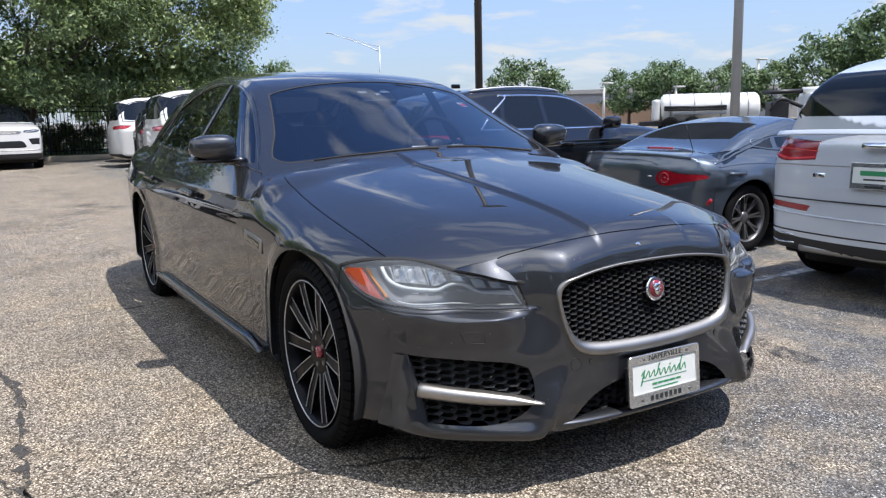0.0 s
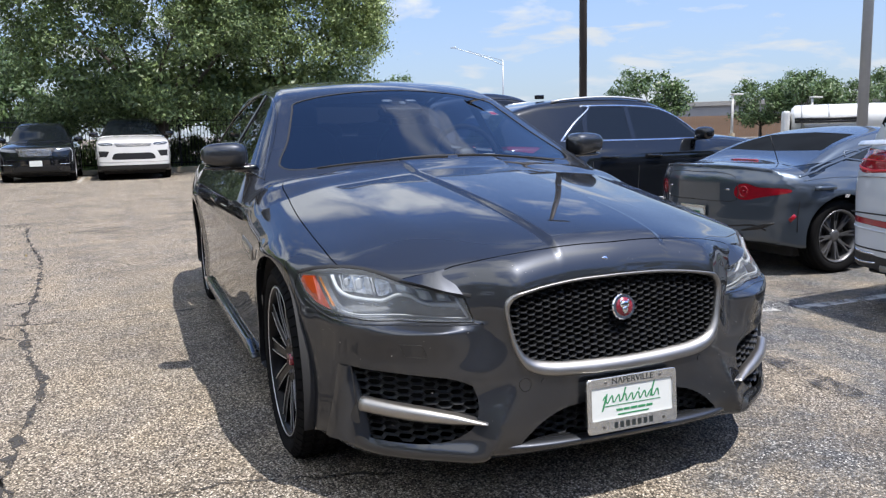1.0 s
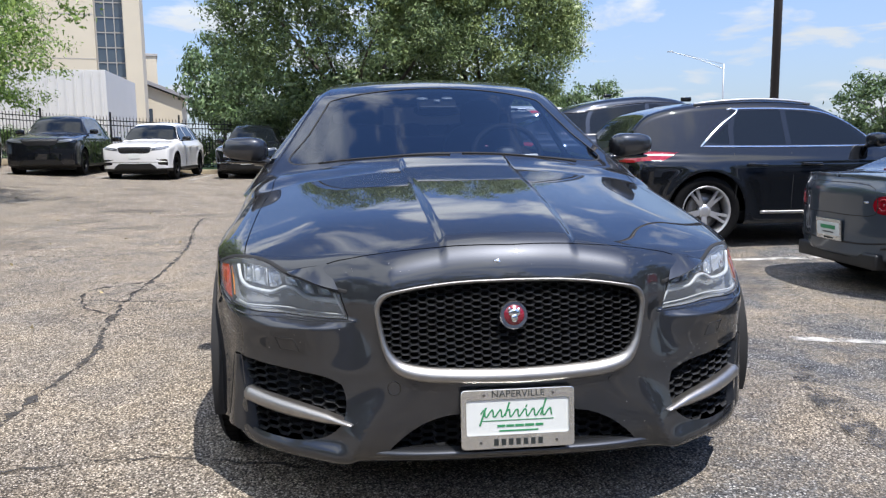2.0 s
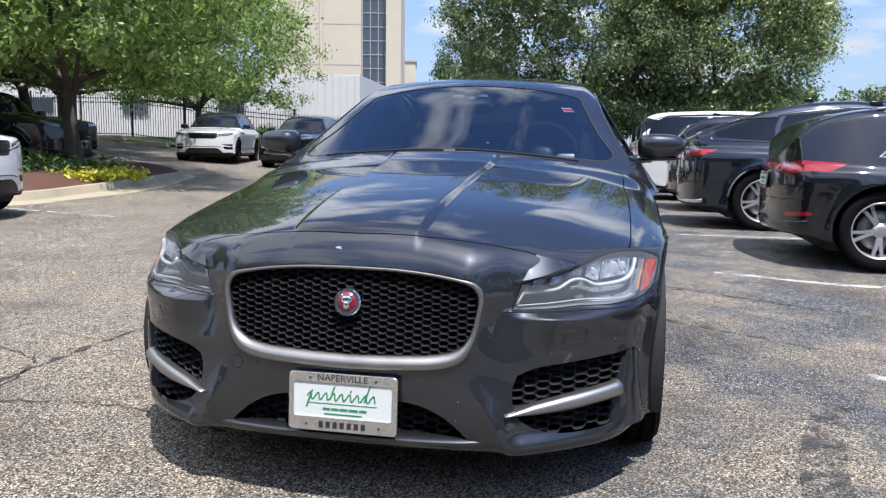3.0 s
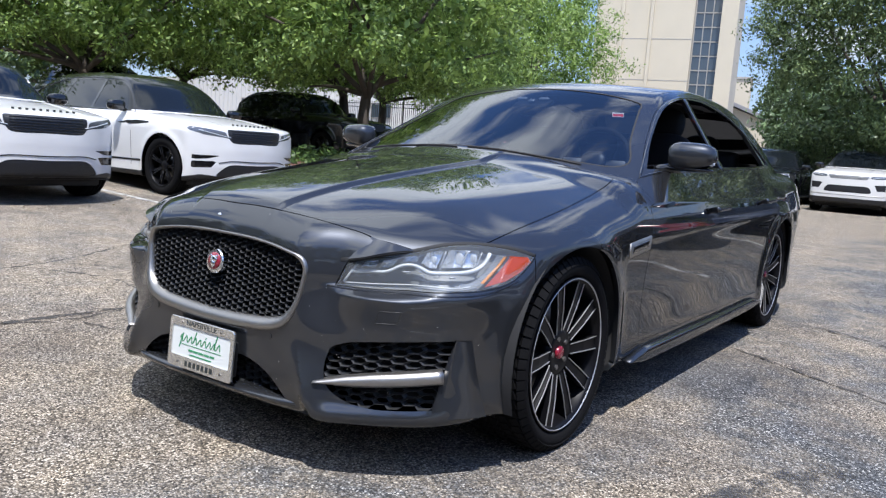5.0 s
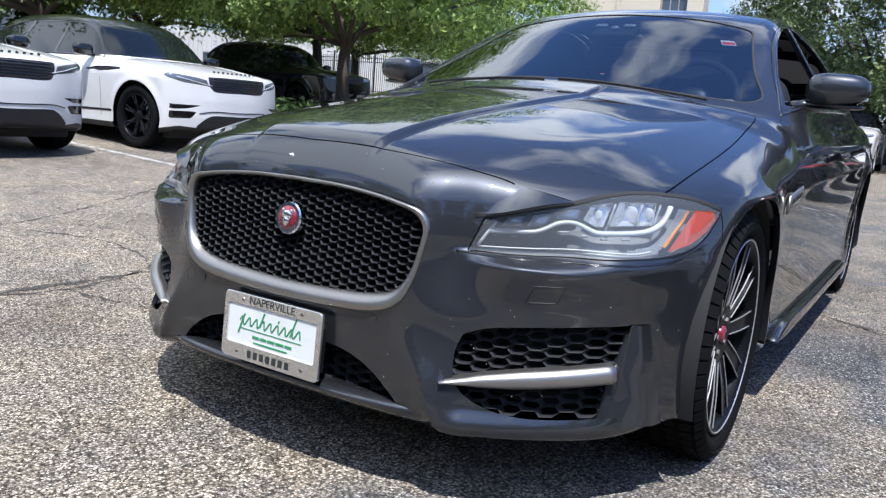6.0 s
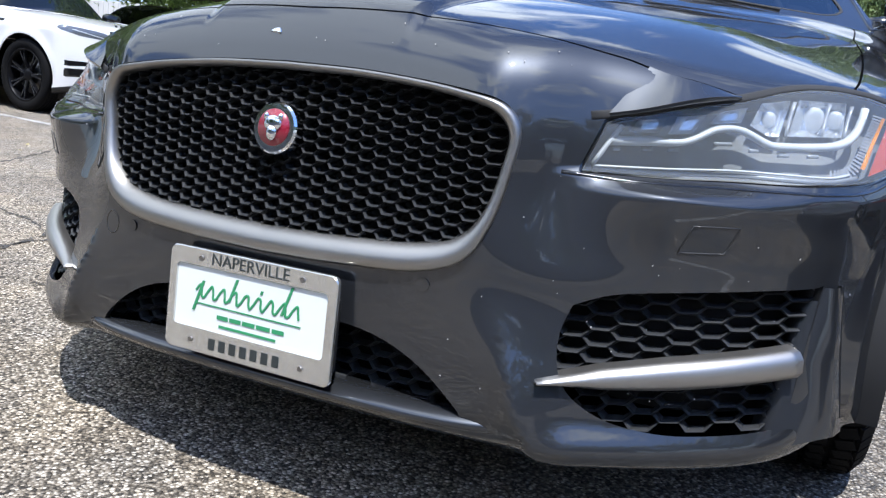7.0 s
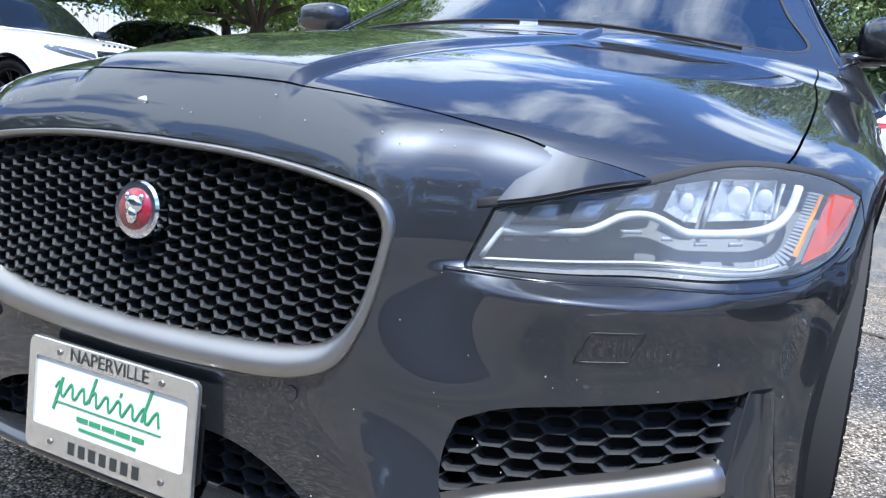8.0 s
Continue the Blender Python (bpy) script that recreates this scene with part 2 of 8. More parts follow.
def sweep(points, normals, width, height, closed=False, taper=None):
    """A strip of lozenge section along points, standing on the surface with the given normals."""
    bm = bmesh.new()
    pts, nor = [Vector(p) for p in points], [Vector(q).normalized() for q in normals]
    n = len(pts)
    rings = []
    for i in range(n):
        a, b = pts[(i - 1) % n if closed else max(i - 1, 0)], pts[(i + 1) % n if closed else min(i + 1, n - 1)]
        t = (b - a).normalized()
        side = t.cross(nor[i]).normalized()
        k = taper[i] if taper is not None else 1.0
        w, h = width * 0.5 * k, height
        rings.append([bm.verts.new(pts[i] + side * u * w + nor[i] * v * h) for u, v in ((-1, -0.6), (-0.85, 0.6), (-0.4, 1), (0.4, 1), (0.85, 0.6), (1, -0.6))])
    for i in range(n if closed else n - 1):
        a, b = rings[i], rings[(i + 1) % n]
        for j in range(6):
            bm.faces.new((a[j], a[(j + 1) % 6], b[(j + 1) % 6], b[j]))
    if not closed:
        bm.faces.new(rings[0][::-1])
        bm.faces.new(rings[-1])
    bmesh.ops.recalc_face_normals(bm, faces=bm.faces)
    return bm


def tube(points, radius, seg=8, closed=False, radii=None):
    bm = bmesh.new()
    pts = [Vector(p) for p in points]
    n = len(pts)
    rings = []
    ref = Vector((0.3, 0.2, 1)).normalized()
    for i in range(n):
        a, b = pts[(i - 1) % n if closed else max(i - 1, 0)], pts[(i + 1) % n if closed else min(i + 1, n - 1)]
        t = (b - a).normalized()
        s = t.cross(ref)
        if s.length < 1e-3:
            s = t.cross(Vector((1, 0, 0)))
        s.normalize()
        u = s.cross(t)
        r = radii[i] if radii else radius
        rings.append([bm.verts.new(pts[i] + (s * math.cos(2 * math.pi * k / seg) + u * math.sin(2 * math.pi * k / seg)) * r) for k in range(seg)])
    for i in range(n if closed else n - 1):
        a, b = rings[i], rings[(i + 1) % n]
        for j in range(seg):
            bm.faces.new((a[j], a[(j + 1) % seg], b[(j + 1) % seg], b[j]))
    if not closed:
        bm.faces.new(rings[0][::-1])
        bm.faces.new(rings[-1])
    bmesh.ops.recalc_face_normals(bm, faces=bm.faces)
    return bm


def spline(points, closed=False, step=0.012, sharp=()):
    """A Catmull-Rom curve through 3D points, sampled about every step metres; sharp: indices of corners."""
    p = np.array(points, float)
    n = len(p)
    outp = []
    for i in range(n if closed else n - 1):
        p1, p2 = p[i], p[(i + 1) % n]
        p0 = p[(i - 1) % n] if (closed or i > 0) else 2 * p1 - p2
        p3 = p[(i + 2) % n] if (closed or i < n - 2) else 2 * p2 - p1
        if i in sharp:
            p0 = 2 * p1 - p2
        if (i + 1) % n in sharp:
            p3 = 2 * p2 - p1
        k = max(2, int(np.linalg.norm(p2 - p1) / step))
        d01, d12, d23 = (max(np.linalg.norm(q) ** 0.5, 1e-4) for q in (p1 - p0, p2 - p1, p3 - p2))
        m1 = (p1 - p0) / d01 - (p2 - p0) / (d01 + d12) + (p2 - p1) / d12
        m2 = (p2 - p1) / d12 - (p3 - p1) / (d12 + d23) + (p3 - p2) / d23
        m1, m2 = m1 * d12, m2 * d12
        for j in range(k):
            t = j / k
            outp.append((2 * t**3 - 3 * t**2 + 1) * p1 + (t**3 - 2 * t**2 + t) * m1 + (-2 * t**3 + 3 * t**2) * p2 + (t**3 - t**2) * m2)
    if not closed:
        outp.append(p[-1])
    return np.array(outp)


# ---- car surfaces ----
def curve(keys, blur=0.0):
    """A smooth function through (x, y) keys, without overshoot; blur rounds it further."""
    k = np.array(keys, float).reshape(-1, 2)
    x, y = k[:, 0], k[:, 1]
    h, d = np.diff(x), np.diff(y) / np.diff(x)
    m = np.zeros(len(x))
    m[0], m[-1] = d[0], d[-1]
    for i in range(1, len(x) - 1):
        if d[i - 1] * d[i] > 0:
            w1, w2 = 2 * h[i] + h[i - 1], h[i] + 2 * h[i - 1]
            m[i] = (w1 + w2) / (w1 / d[i - 1] + w2 / d[i])
    q = np.linspace(x[0], x[-1], 3001)
    i = np.clip(np.searchsorted(x, q) - 1, 0, len(h) - 1)
    t = (q - x[i]) / h[i]
    v = (2 * t**3 - 3 * t**2 + 1) * y[i] + (t**3 - 2 * t**2 + t) * h[i] * m[i] + (-2 * t**3 + 3 * t**2) * y[i + 1] + (t**3 - t**2) * h[i] * m[i + 1]
    if blur:
        r = int(3 * blur / (q[1] - q[0]))
        g = np.exp(-0.5 * (np.arange(-r, r + 1) * (q[1] - q[0]) / blur) ** 2)
        lo, hi = v[0] - (v[1:r + 1] - v[0])[::-1], v[-1] - (v[-r - 1:-1] - v[-1])[::-1]
        v = np.convolve(np.r_[lo, v, hi], g / g.sum(), "valid")
    return lambda p: np.interp(p, q, v)


def smax(a, b, k):
    h = np.clip(0.5 + 0.5 * (a - b) / k, 0, 1)
    return b + (a - b) * h + k * h * (1 - h)


def smooth01(v):
    v = np.clip(v, 0, 1)
    return v * v * (3 - 2 * v)


class Skin:
    """One half of a car's outer surface, found along rays from a spine, that can be cut into panels along drawn lines."""

    def __init__(self, field, y0, y1, z0, s, theta):
        self.field, self.y0, self.y1, self.z0 = field, y0, y1, z0
        S, T = np.meshgrid(s, theta, indexing="ij")
        self.shape = S.shape
        self.q = np.stack([S.ravel(), T.ravel()], 1)
        self.fixed = np.zeros(len(self.q), bool)
        self.cuts = []

    def rays(self, q):
        s, th = q[:, 0], q[:, 1]
        f, b = np.clip(self.y0 - s, 0, math.pi / 2), np.clip(s - self.y1, 0, math.pi / 2)
        e = np.stack([0 * s, np.clip(s, self.y0, self.y1), 0 * s + self.z0], 1)
        c = np.cos(f) * np.cos(b)
        return e, np.stack([c * np.cos(th), np.sin(b) - np.sin(f), c * np.sin(th)], 1)

    def solve(self, q):
        e, d = self.rays(q)
        lo, hi = np.zeros(len(q)), np.full(len(q), 2.6)
        for _ in range(24):
            mid = (lo + hi) / 2
            inside = self.field(e + d * mid[:, None]) < 0
            lo, hi = np.where(inside, mid, lo), np.where(inside, hi, mid)
        return e + d * lo[:, None]

    def normal(self, p):
        h = 0.003
        g = np.stack([self.field(p + h * np.eye(3)[k]) - self.field(p - h * np.eye(3)[k]) for k in range(3)], 1)
        return g / np.linalg.norm(g, axis=1, keepdims=True).clip(1e-9)

    def to_q(self, p):
        """Surface parameters of points near the surface."""
        p = np.array(p, float)
        v = p - np.stack([0 * p[:, 1], np.clip(p[:, 1], self.y0, self.y1), 0 * p[:, 1] + self.z0], 1)
        r = np.linalg.norm(v, axis=1)
        side = np.arcsin(np.clip(v[:, 1] / r, -1, 1))
        return np.stack([np.clip(p[:, 1], self.y0, self.y1) + side, np.arctan2(v[:, 2], v[:, 0])], 1)

    def on(self, points, closed=False, step=0.012, sharp=()):
        """A drawn line laid onto the surface: places and normals."""
        p = self.solve(self.to_q(spline(points, closed, step, sharp)))
        return p, self.normal(p)

    def cut(self, name, line):
        """line: closed loop in surface parameters. The grid's nearest corners move onto it."""
        line = np.array(line)
        n0, n1 = self.shape
        q = self.q.reshape(n0, n1, 2)
        fixed = self.fixed.reshape(n0, n1)
        inside = inside_loop(self.q, line).reshape(n0, n1)
        for da, db in ((1, 0), (0, 1)):
            a, b = inside[:n0 - da, :n1 - db], inside[da:, db:]
            for i, j in zip(*np.nonzero(a != b)):
                p, r = q[i, j], q[i + da, j + db]
                t = crossing(p, r, line)
                if t is None:
                    continue
                w = p + (r - p) * t
                near, far = ((i, j), (i + da, j + db)) if t < 0.5 else ((i + da, j + db), (i, j))
                if fixed[near]:
                    if not fixed[far] and min(t, 1 - t) > 0.3:
                        q[far], fixed[far] = w, True
                    continue
                q[near], fixed[near] = w, True
        self.cuts.append((name, line))

    def panels(self):
        """Cuts the skin. Returns name -> (places, normals, triangles); what no loop holds is 'rest'."""
        n0, n1 = self.shape
        idx = np.arange(n0 * n1).reshape(n0, n1)
        a, b, c, d = idx[:-1, :-1].ravel(), idx[1:, :-1].ravel(), idx[1:, 1:].ravel(), idx[:-1, 1:].ravel()
        use = self.fixed[b] & self.fixed[d] & ~(self.fixed[a] & self.fixed[c])
        t1 = np.where(use[:, None], np.stack([a, b, d], 1), np.stack([a, b, c], 1))
        t2 = np.where(use[:, None], np.stack([b, c, d], 1), np.stack([a, c, d], 1))
        tris = np.concatenate([t1, t2])
        mid = self.q[tris].mean(1)
        owner = np.full(len(tris), -1)
        for k, (name, line) in enumerate(self.cuts):
            hit = inside_loop(mid, line) & (owner < 0)
            owner[hit] = k
        p = self.solve(self.q)
        nor = self.normal(p)
        found = {}
        for k, name in [(-1, "rest")] + [(k, n) for k, (n, _) in enumerate(self.cuts)]:
            mine = tris[owner == k]
            if len(mine):
                used, back = np.unique(mine, return_inverse=True)
                found[name] = (p[used], nor[used], back.reshape(-1, 3))
        return found


def inside_loop(pts, loop):
    x, y = pts[:, 0], pts[:, 1]
    res = np.zeros(len(pts), bool)
    lo, hi = loop.min(0), loop.max(0)
    near = (x >= lo[0]) & (x <= hi[0]) & (y >= lo[1]) & (y <= hi[1])
    x, y = x[near], y[near]
    r = np.zeros(len(x), bool)
    for (x1, y1), (x2, y2) in zip(loop, np.roll(loop, -1, 0)):
        if y1 != y2:
            r ^= ((y1 > y) != (y2 > y)) & (x < (x2 - x1) * (y - y1) / (y2 - y1) + x1)
    res[near] = r
    return res


def crossing(p, r, loop):
    a, b = loop, np.roll(loop, -1, 0)
    d, e = r - p, b - a
    den = d[0] * e[:, 1] - d[1] * e[:, 0]
    den = np.where(np.abs(den) < 1e-15, 1e-15, den)
    w = a - p
    t = (w[:, 0] * e[:, 1] - w[:, 1] * e[:, 0]) / den
    u = (w[:, 0] * d[1] - w[:, 1] * d[0]) / den
    ok = (t >= 0) & (t <= 1) & (u >= 0) & (u <= 1)
    return float(t[ok].mean()) if ok.any() else None


def shell(name, piece, mat, parent, label="", mirror=0, gap=0.002, depth=0.02, lift=0.0):
    """A panel of pressed sheet from a piece of skin: border drawn in by the gap and folded inwards. mirror 1: the other half alone; 2: both halves in one."""
    p, nor, tri = (np.array(v) for v in piece)
    p = p + nor * lift
    if mirror == 2:
        n = len(p)
        mp, mn = p * (-1, 1, 1), nor * (-1, 1, 1)
        mid = np.abs(p[:, 0]) < 2e-4
        ids = np.where(mid, np.arange(n), np.arange(n) + n)
        tri = np.concatenate([tri, ids[tri[:, ::-1]]])
        p, nor = np.concatenate([p, mp]), np.concatenate([nor, mn])
        nor[:n][mid, 0] = 0
    elif mirror == 1:
        p, nor, tri = p * (-1, 1, 1), nor * (-1, 1, 1), tri[:, ::-1]
    # outward winding
    fn = np.cross(p[tri[:, 1]] - p[tri[:, 0]], p[tri[:, 2]] - p[tri[:, 0]])
    flip = (fn * nor[tri].mean(1)).sum(1) < 0
    tri[flip] = tri[flip][:, ::-1]
    edges = np.concatenate([tri[:, [0, 1]], tri[:, [1, 2]], tri[:, [2, 0]]])
    key = np.sort(edges, 1)
    code = key[:, 0].astype(np.int64) * (len(p) + 1) + key[:, 1]
    uniq, first, count = np.unique(code, return_index=True, return_counts=True)
    border = edges[first[count == 1]]
    verts, norms, faces = p.copy(), nor.copy(), tri.tolist()
    if len(border):
        d = p[border[:, 1]] - p[border[:, 0]]
        inward = np.cross(nor[border].mean(1), d)
        inward /= np.linalg.norm(inward, axis=1, keepdims=True).clip(1e-9)
        acc = np.zeros_like(p)
        for k in (0, 1):
            np.add.at(acc, border[:, k], inward)
        ln = np.linalg.norm(acc, axis=1, keepdims=True)
        acc = np.where(ln > 1e-6, acc / ln.clip(1e-6), 0)
        verts += acc * gap
        if depth:
            loop = np.unique(border)
            at = {v: i for i, v in enumerate(loop)}
            n = len(verts)
            top, low = verts[loop] - nor[loop] * 0.0, verts[loop] - nor[loop] * depth + acc[loop] * 0.002
            out_n = -acc[loop]
            verts = np.concatenate([verts, top, low])
            norms = np.concatenate([norms, out_n, out_n])
            m = len(loop)
            faces += [(n + at[b], n + at[a], n + m + at[a], n + m + at[b]) for a, b in border]
    return from_arrays(name, verts, faces, mat, parent, label, norms)


# ---- the grey saloon: surface ----
z_top = curve([(-0.95, 0.70), (-0.80, 0.745), (-0.72, 0.782), (-0.62, 0.812), (-0.42, 0.852), (0.0, 0.912), (0.4, 0.960), (0.62, 0.985), (0.9, 1.0), (3.2, 1.03), (3.7, 1.03), (4.05, 1.0), (4.3, 0.95)], 0.04)
z_drop = curve([(-0.95, 0.25), (-0.6, 0.215), (-0.42, 0.155), (0.0, 0.125), (0.4, 0.10), (0.7, 0.075), (1.2, 0.06), (4.3, 0.06)], 0.06)
half_w = curve([(-0.9, 0.70), (-0.6, 0.80), (-0.3, 0.882), (-0.05, 0.918), (0.2, 0.923), (0.6, 0.926), (1.5, 0.931), (2.6, 0.937), (3.0, 0.939), (3.4, 0.925), (3.8, 0.87), (4.2, 0.76)], 0.06)
w_prof = curve([(0.0, -0.06), (0.18, -0.034), (0.24, -0.016), (0.36, -0.020), (0.55, -0.009), (0.70, 0.0), (0.76, 0.0), (0.80, -0.012), (0.90, -0.042), (0.97, -0.070), (1.2, -0.15), (1.6, -0.3)], 0.026)
plan_low = curve([(-0.2, -0.806), (0.0, -0.810), (0.2, -0.806), (0.33, -0.792), (0.45, -0.752), (0.6, -0.690), (0.76, -0.562), (0.845, -0.445), (0.885, -0.365), (0.925, -0.05), (1.2, 1.6)], 0.02)
plan_high = curve([(-0.2, -0.780), (0.0, -0.784), (0.2, -0.780), (0.33, -0.783), (0.385, -0.760), (0.42, -0.735), (0.455, -0.710), (0.55, -0.662), (0.645, -0.598), (0.79, -0.452), (0.865, -0.325), (0.895, -0.255), (0.935, 0.0), (1.2, 1.6)], 0.008)
lean = curve([(0.0, 0.05), (0.16, 0.02), (0.22, 0.0), (0.45, 0.0), (0.60, 0.0), (0.70, 0.022), (0.80, 0.065), (1.2, 0.3)], 0.02)
cabin = curve([(-0.6, 0.50), (0.1, 0.80), (0.50, 0.985), (0.9, 1.162), (1.2, 1.298), (1.36, 1.362), (1.6, 1.412), (2.0, 1.440), (2.4, 1.428), (2.9, 1.345), (3.3, 1.21), (3.6, 1.09), (3.9, 0.97), (4.4, 0.75)], 0.05)
cabin_w = curve([(0.0, 0.80), (0.7, 0.852), (1.5, 0.862), (2.6, 0.86), (3.2, 0.80), (3.7, 0.70), (4.3, 0.5)], 0.08)


def side_x(y, z):
    y, z = np.asarray(y, float), np.asarray(z, float)
    return np.where(z < 0.97, half_w(y) + w_prof(z), cabin_w(y) - 0.66 * (z - 0.97))


def chin(x, z):
    """The sharp keel that runs from the grille's corner down to the lip."""
    u = x - 0.452 + 0.40 * (z - 0.20)
    d = np.sqrt(u**2 + 0.007**2)
    ridge = -0.052 * np.exp(-d / np.where(u > 0, 0.12, 0.052)) * smooth01((0.43 - z) / 0.20)
    # the shelf of the lip under the side intake
    shelf = -0.022 * smooth01((0.250 - z) / 0.050) * smooth01((x - 0.44) / 0.07) * smooth01((0.86 - x) / 0.10)
    return ridge + shelf


def step_up(x, z):
    """Share of the upper plan line: a slow lean at the grille, a quick step at the lamp's foot, a lean again at the corner."""
    w, w2 = smooth01((x - 0.43) / 0.16), smooth01((x - 0.62) / 0.14)
    k = smooth01((z - 0.42) / 0.16) * (1 - w) + smooth01((z - 0.556) / 0.026) * w
    return k * (1 - w2) + smooth01((z - 0.555) / 0.125) * w2


def saloon(p):
    x, y, z = np.abs(p[:, 0]), p[:, 1], p[:, 2]
    ridge = 0.185 + 0.045 * np.clip((y + 0.69) / 1.2, 0, 1)
    bulge = 0.013 * (1 - smooth01((x - ridge) / 0.028 + 0.4)) * smooth01((y + 0.78) / 0.12)
    line2 = 0.50 + 0.17 * np.clip((y + 0.62) / 1.2, 0, 1)
    bulge += 0.006 * np.exp(-np.abs((x - line2) / 0.10) ** 2) * smooth01((y + 0.6) / 0.4) * smooth01((0.75 - y) / 0.3)
    rear_lip = 0.014 * smooth01((y - 0.38) / 0.17) * smooth01((0.60 - y) / 0.014)
    top = z - (z_top(y) - z_drop(y) * (x / 0.85) ** 2.2 + bulge + rear_lip)
    arch = (0.014 + 0.020 * smooth01(-y / 0.25)) * np.exp(-((np.hypot(y, z - 0.34) - 0.382) / 0.055) ** 2) + 0.014 * np.exp(-((np.hypot(y - 2.96, z - 0.34) - 0.382) / 0.05) ** 2)
    swage = 0.0065 * np.exp(-np.sqrt((z - 0.712 - 0.014 * (y - 0.5)) ** 2 + 0.004**2) / 0.022) * smooth01((y - 0.42) / 0.3) * smooth01((3.75 - y) / 0.5)
    side = x - (half_w(y) + w_prof(z) + swage + arch * (z > 0.2))
    k = step_up(x, z)
    ledge = -0.012 * smooth01((0.587 - z) / 0.014) * smooth01((z - 0.46) / 0.10) * smooth01((x - 0.41) / 0.06)
    front = plan_low(x) * (1 - k) + plan_high(x) * k + lean(z) + chin(x, z) + ledge - y
    low = smax(smax(top, side, 0.10), front, 0.05)
    low = smax(low, 0.175 + 0.03 * smooth01((y + 0.5) / 0.4) - z, 0.03)
    low = smax(low, y - (4.06 - 0.16 * x**2 - 0.25 * (np.abs(z - 0.6)) ** 2), 0.10)
    cab = smax(z - (cabin(y - 0.30 * x**2) - 0.03 * (x / 0.6) ** 2), x - (cabin_w(y) - 0.66 * (z - 0.97)), 0.055)
    cab = np.maximum(cab, 0.84 - z)
    return -smax(-low, -cab, 0.015)


TOP, BOT = math.pi / 2, -math.pi / 2
body = Skin(saloon, -0.05, 3.3, 0.58,
            np.concatenate([np.arange(-0.05 - 1.50, -0.05, 0.0105), np.arange(-0.05, 0.95, 0.0125), np.arange(0.95, 3.28, 0.03), np.linspace(3.3, 3.3 + 1.5705, 34)]),
            np.linspace(BOT, TOP, 250))


def loop_of(points, closed=True, sharp=(), centre=0.0, step=0.012):
    """A drawn line as a loop of surface parameters; centre: closes it across the car's middle plane at that angle."""
    q = body.to_q(spline(points, closed and not centre, step, sharp))
    if centre:
        q = np.concatenate([[[q[0, 0], centre]], q, [[q[-1, 0], centre]]])
    return q


def side_loop(yz, sharp=(), step=0.02, closed=True):
    p = spline([(0, *v) for v in yz], closed, step, sharp)
    p[:, 0] = side_x(p[:, 1], p[:, 2])
    return p


OVER, UNDER = TOP + 0.15, BOT - 0.15
GRILLE_OUT = [(0, -0.764, 0.694), (0.15, -0.765, 0.690), (0.30, -0.766, 0.674), (0.365, -0.765, 0.658), (0.384, -0.765, 0.630), (0.379, -0.775, 0.57), (0.362, -0.79, 0.495), (0.335, -0.80, 0.447), (0.285, -0.808, 0.424), (0.15, -0.812, 0.411), (0, -0.813, 0.406)]
GRILLE_IN = [(0, -0.764, 0.683), (0.15, -0.765, 0.679), (0.29, -0.766, 0.664), (0.350, -0.765, 0.648), (0.369, -0.765, 0.622), (0.364, -0.775, 0.57), (0.345, -0.79, 0.505), (0.315, -0.80, 0.473), (0.265, -0.808, 0.458), (0.14, -0.812, 0.448), (0, -0.813, 0.444)]
HOOD_FRONT = [(0, -0.722, 0.784), (0.09, -0.716, 0.784), (0.178, -0.695, 0.776), (0.33, -0.675, 0.762), (0.45, -0.652, 0.745), (0.485, -0.632, 0.735), (0.508, -0.600, 0.716), (0.57, -0.592, 0.711), (0.643, -0.578, 0.700)]
LAMP_TOP = [(0.643, -0.578, 0.700), (0.70, -0.512, 0.722), (0.74, -0.465, 0.730), (0.788, -0.405, 0.729)]
HOOD_SIDE = [(0.788, -0.405, 0.729), (0.815, -0.27, 0.765), (0.835, -0.05, 0.81), (0.835, 0.2, 0.86), (0.815, 0.42, 0.905), (0.775, 0.60, 0.95)]
LAMP = [(0.452, -0.705, 0.580), (0.472, -0.678, 0.652), (0.56, -0.63, 0.680)] + LAMP_TOP + [(0.845, -0.32, 0.716), (0.882, -0.262, 0.695), (0.872, -0.30, 0.655), (0.845, -0.36, 0.615), (0.80, -0.435, 0.594), (0.70, -0.53, 0.586), (0.58, -0.625, 0.581)]
FOG = [(0.466, -0.72, 0.406), (0.52, -0.71, 0.422), (0.60, -0.67, 0.433), (0.70, -0.60, 0.440), (0.775, -0.53, 0.443), (0.768, -0.54, 0.36), (0.757, -0.555, 0.242), (0.66, -0.64, 0.240), (0.58, -0.69, 0.246), (0.52, -0.72, 0.262), (0.475, -0.74, 0.295), (0.460, -0.74, 0.33), (0.463, -0.74, 0.365)]
INTAKE = [(0, -0.81, 0.318), (0.18, -0.81, 0.318), (0.25, -0.80, 0.300), (0.31, -0.79, 0.262), (0.345, -0.78, 0.222), (0.33, -0.78, 0.208), (0.2, -0.79, 0.203), (0, -0.79, 0.202)]

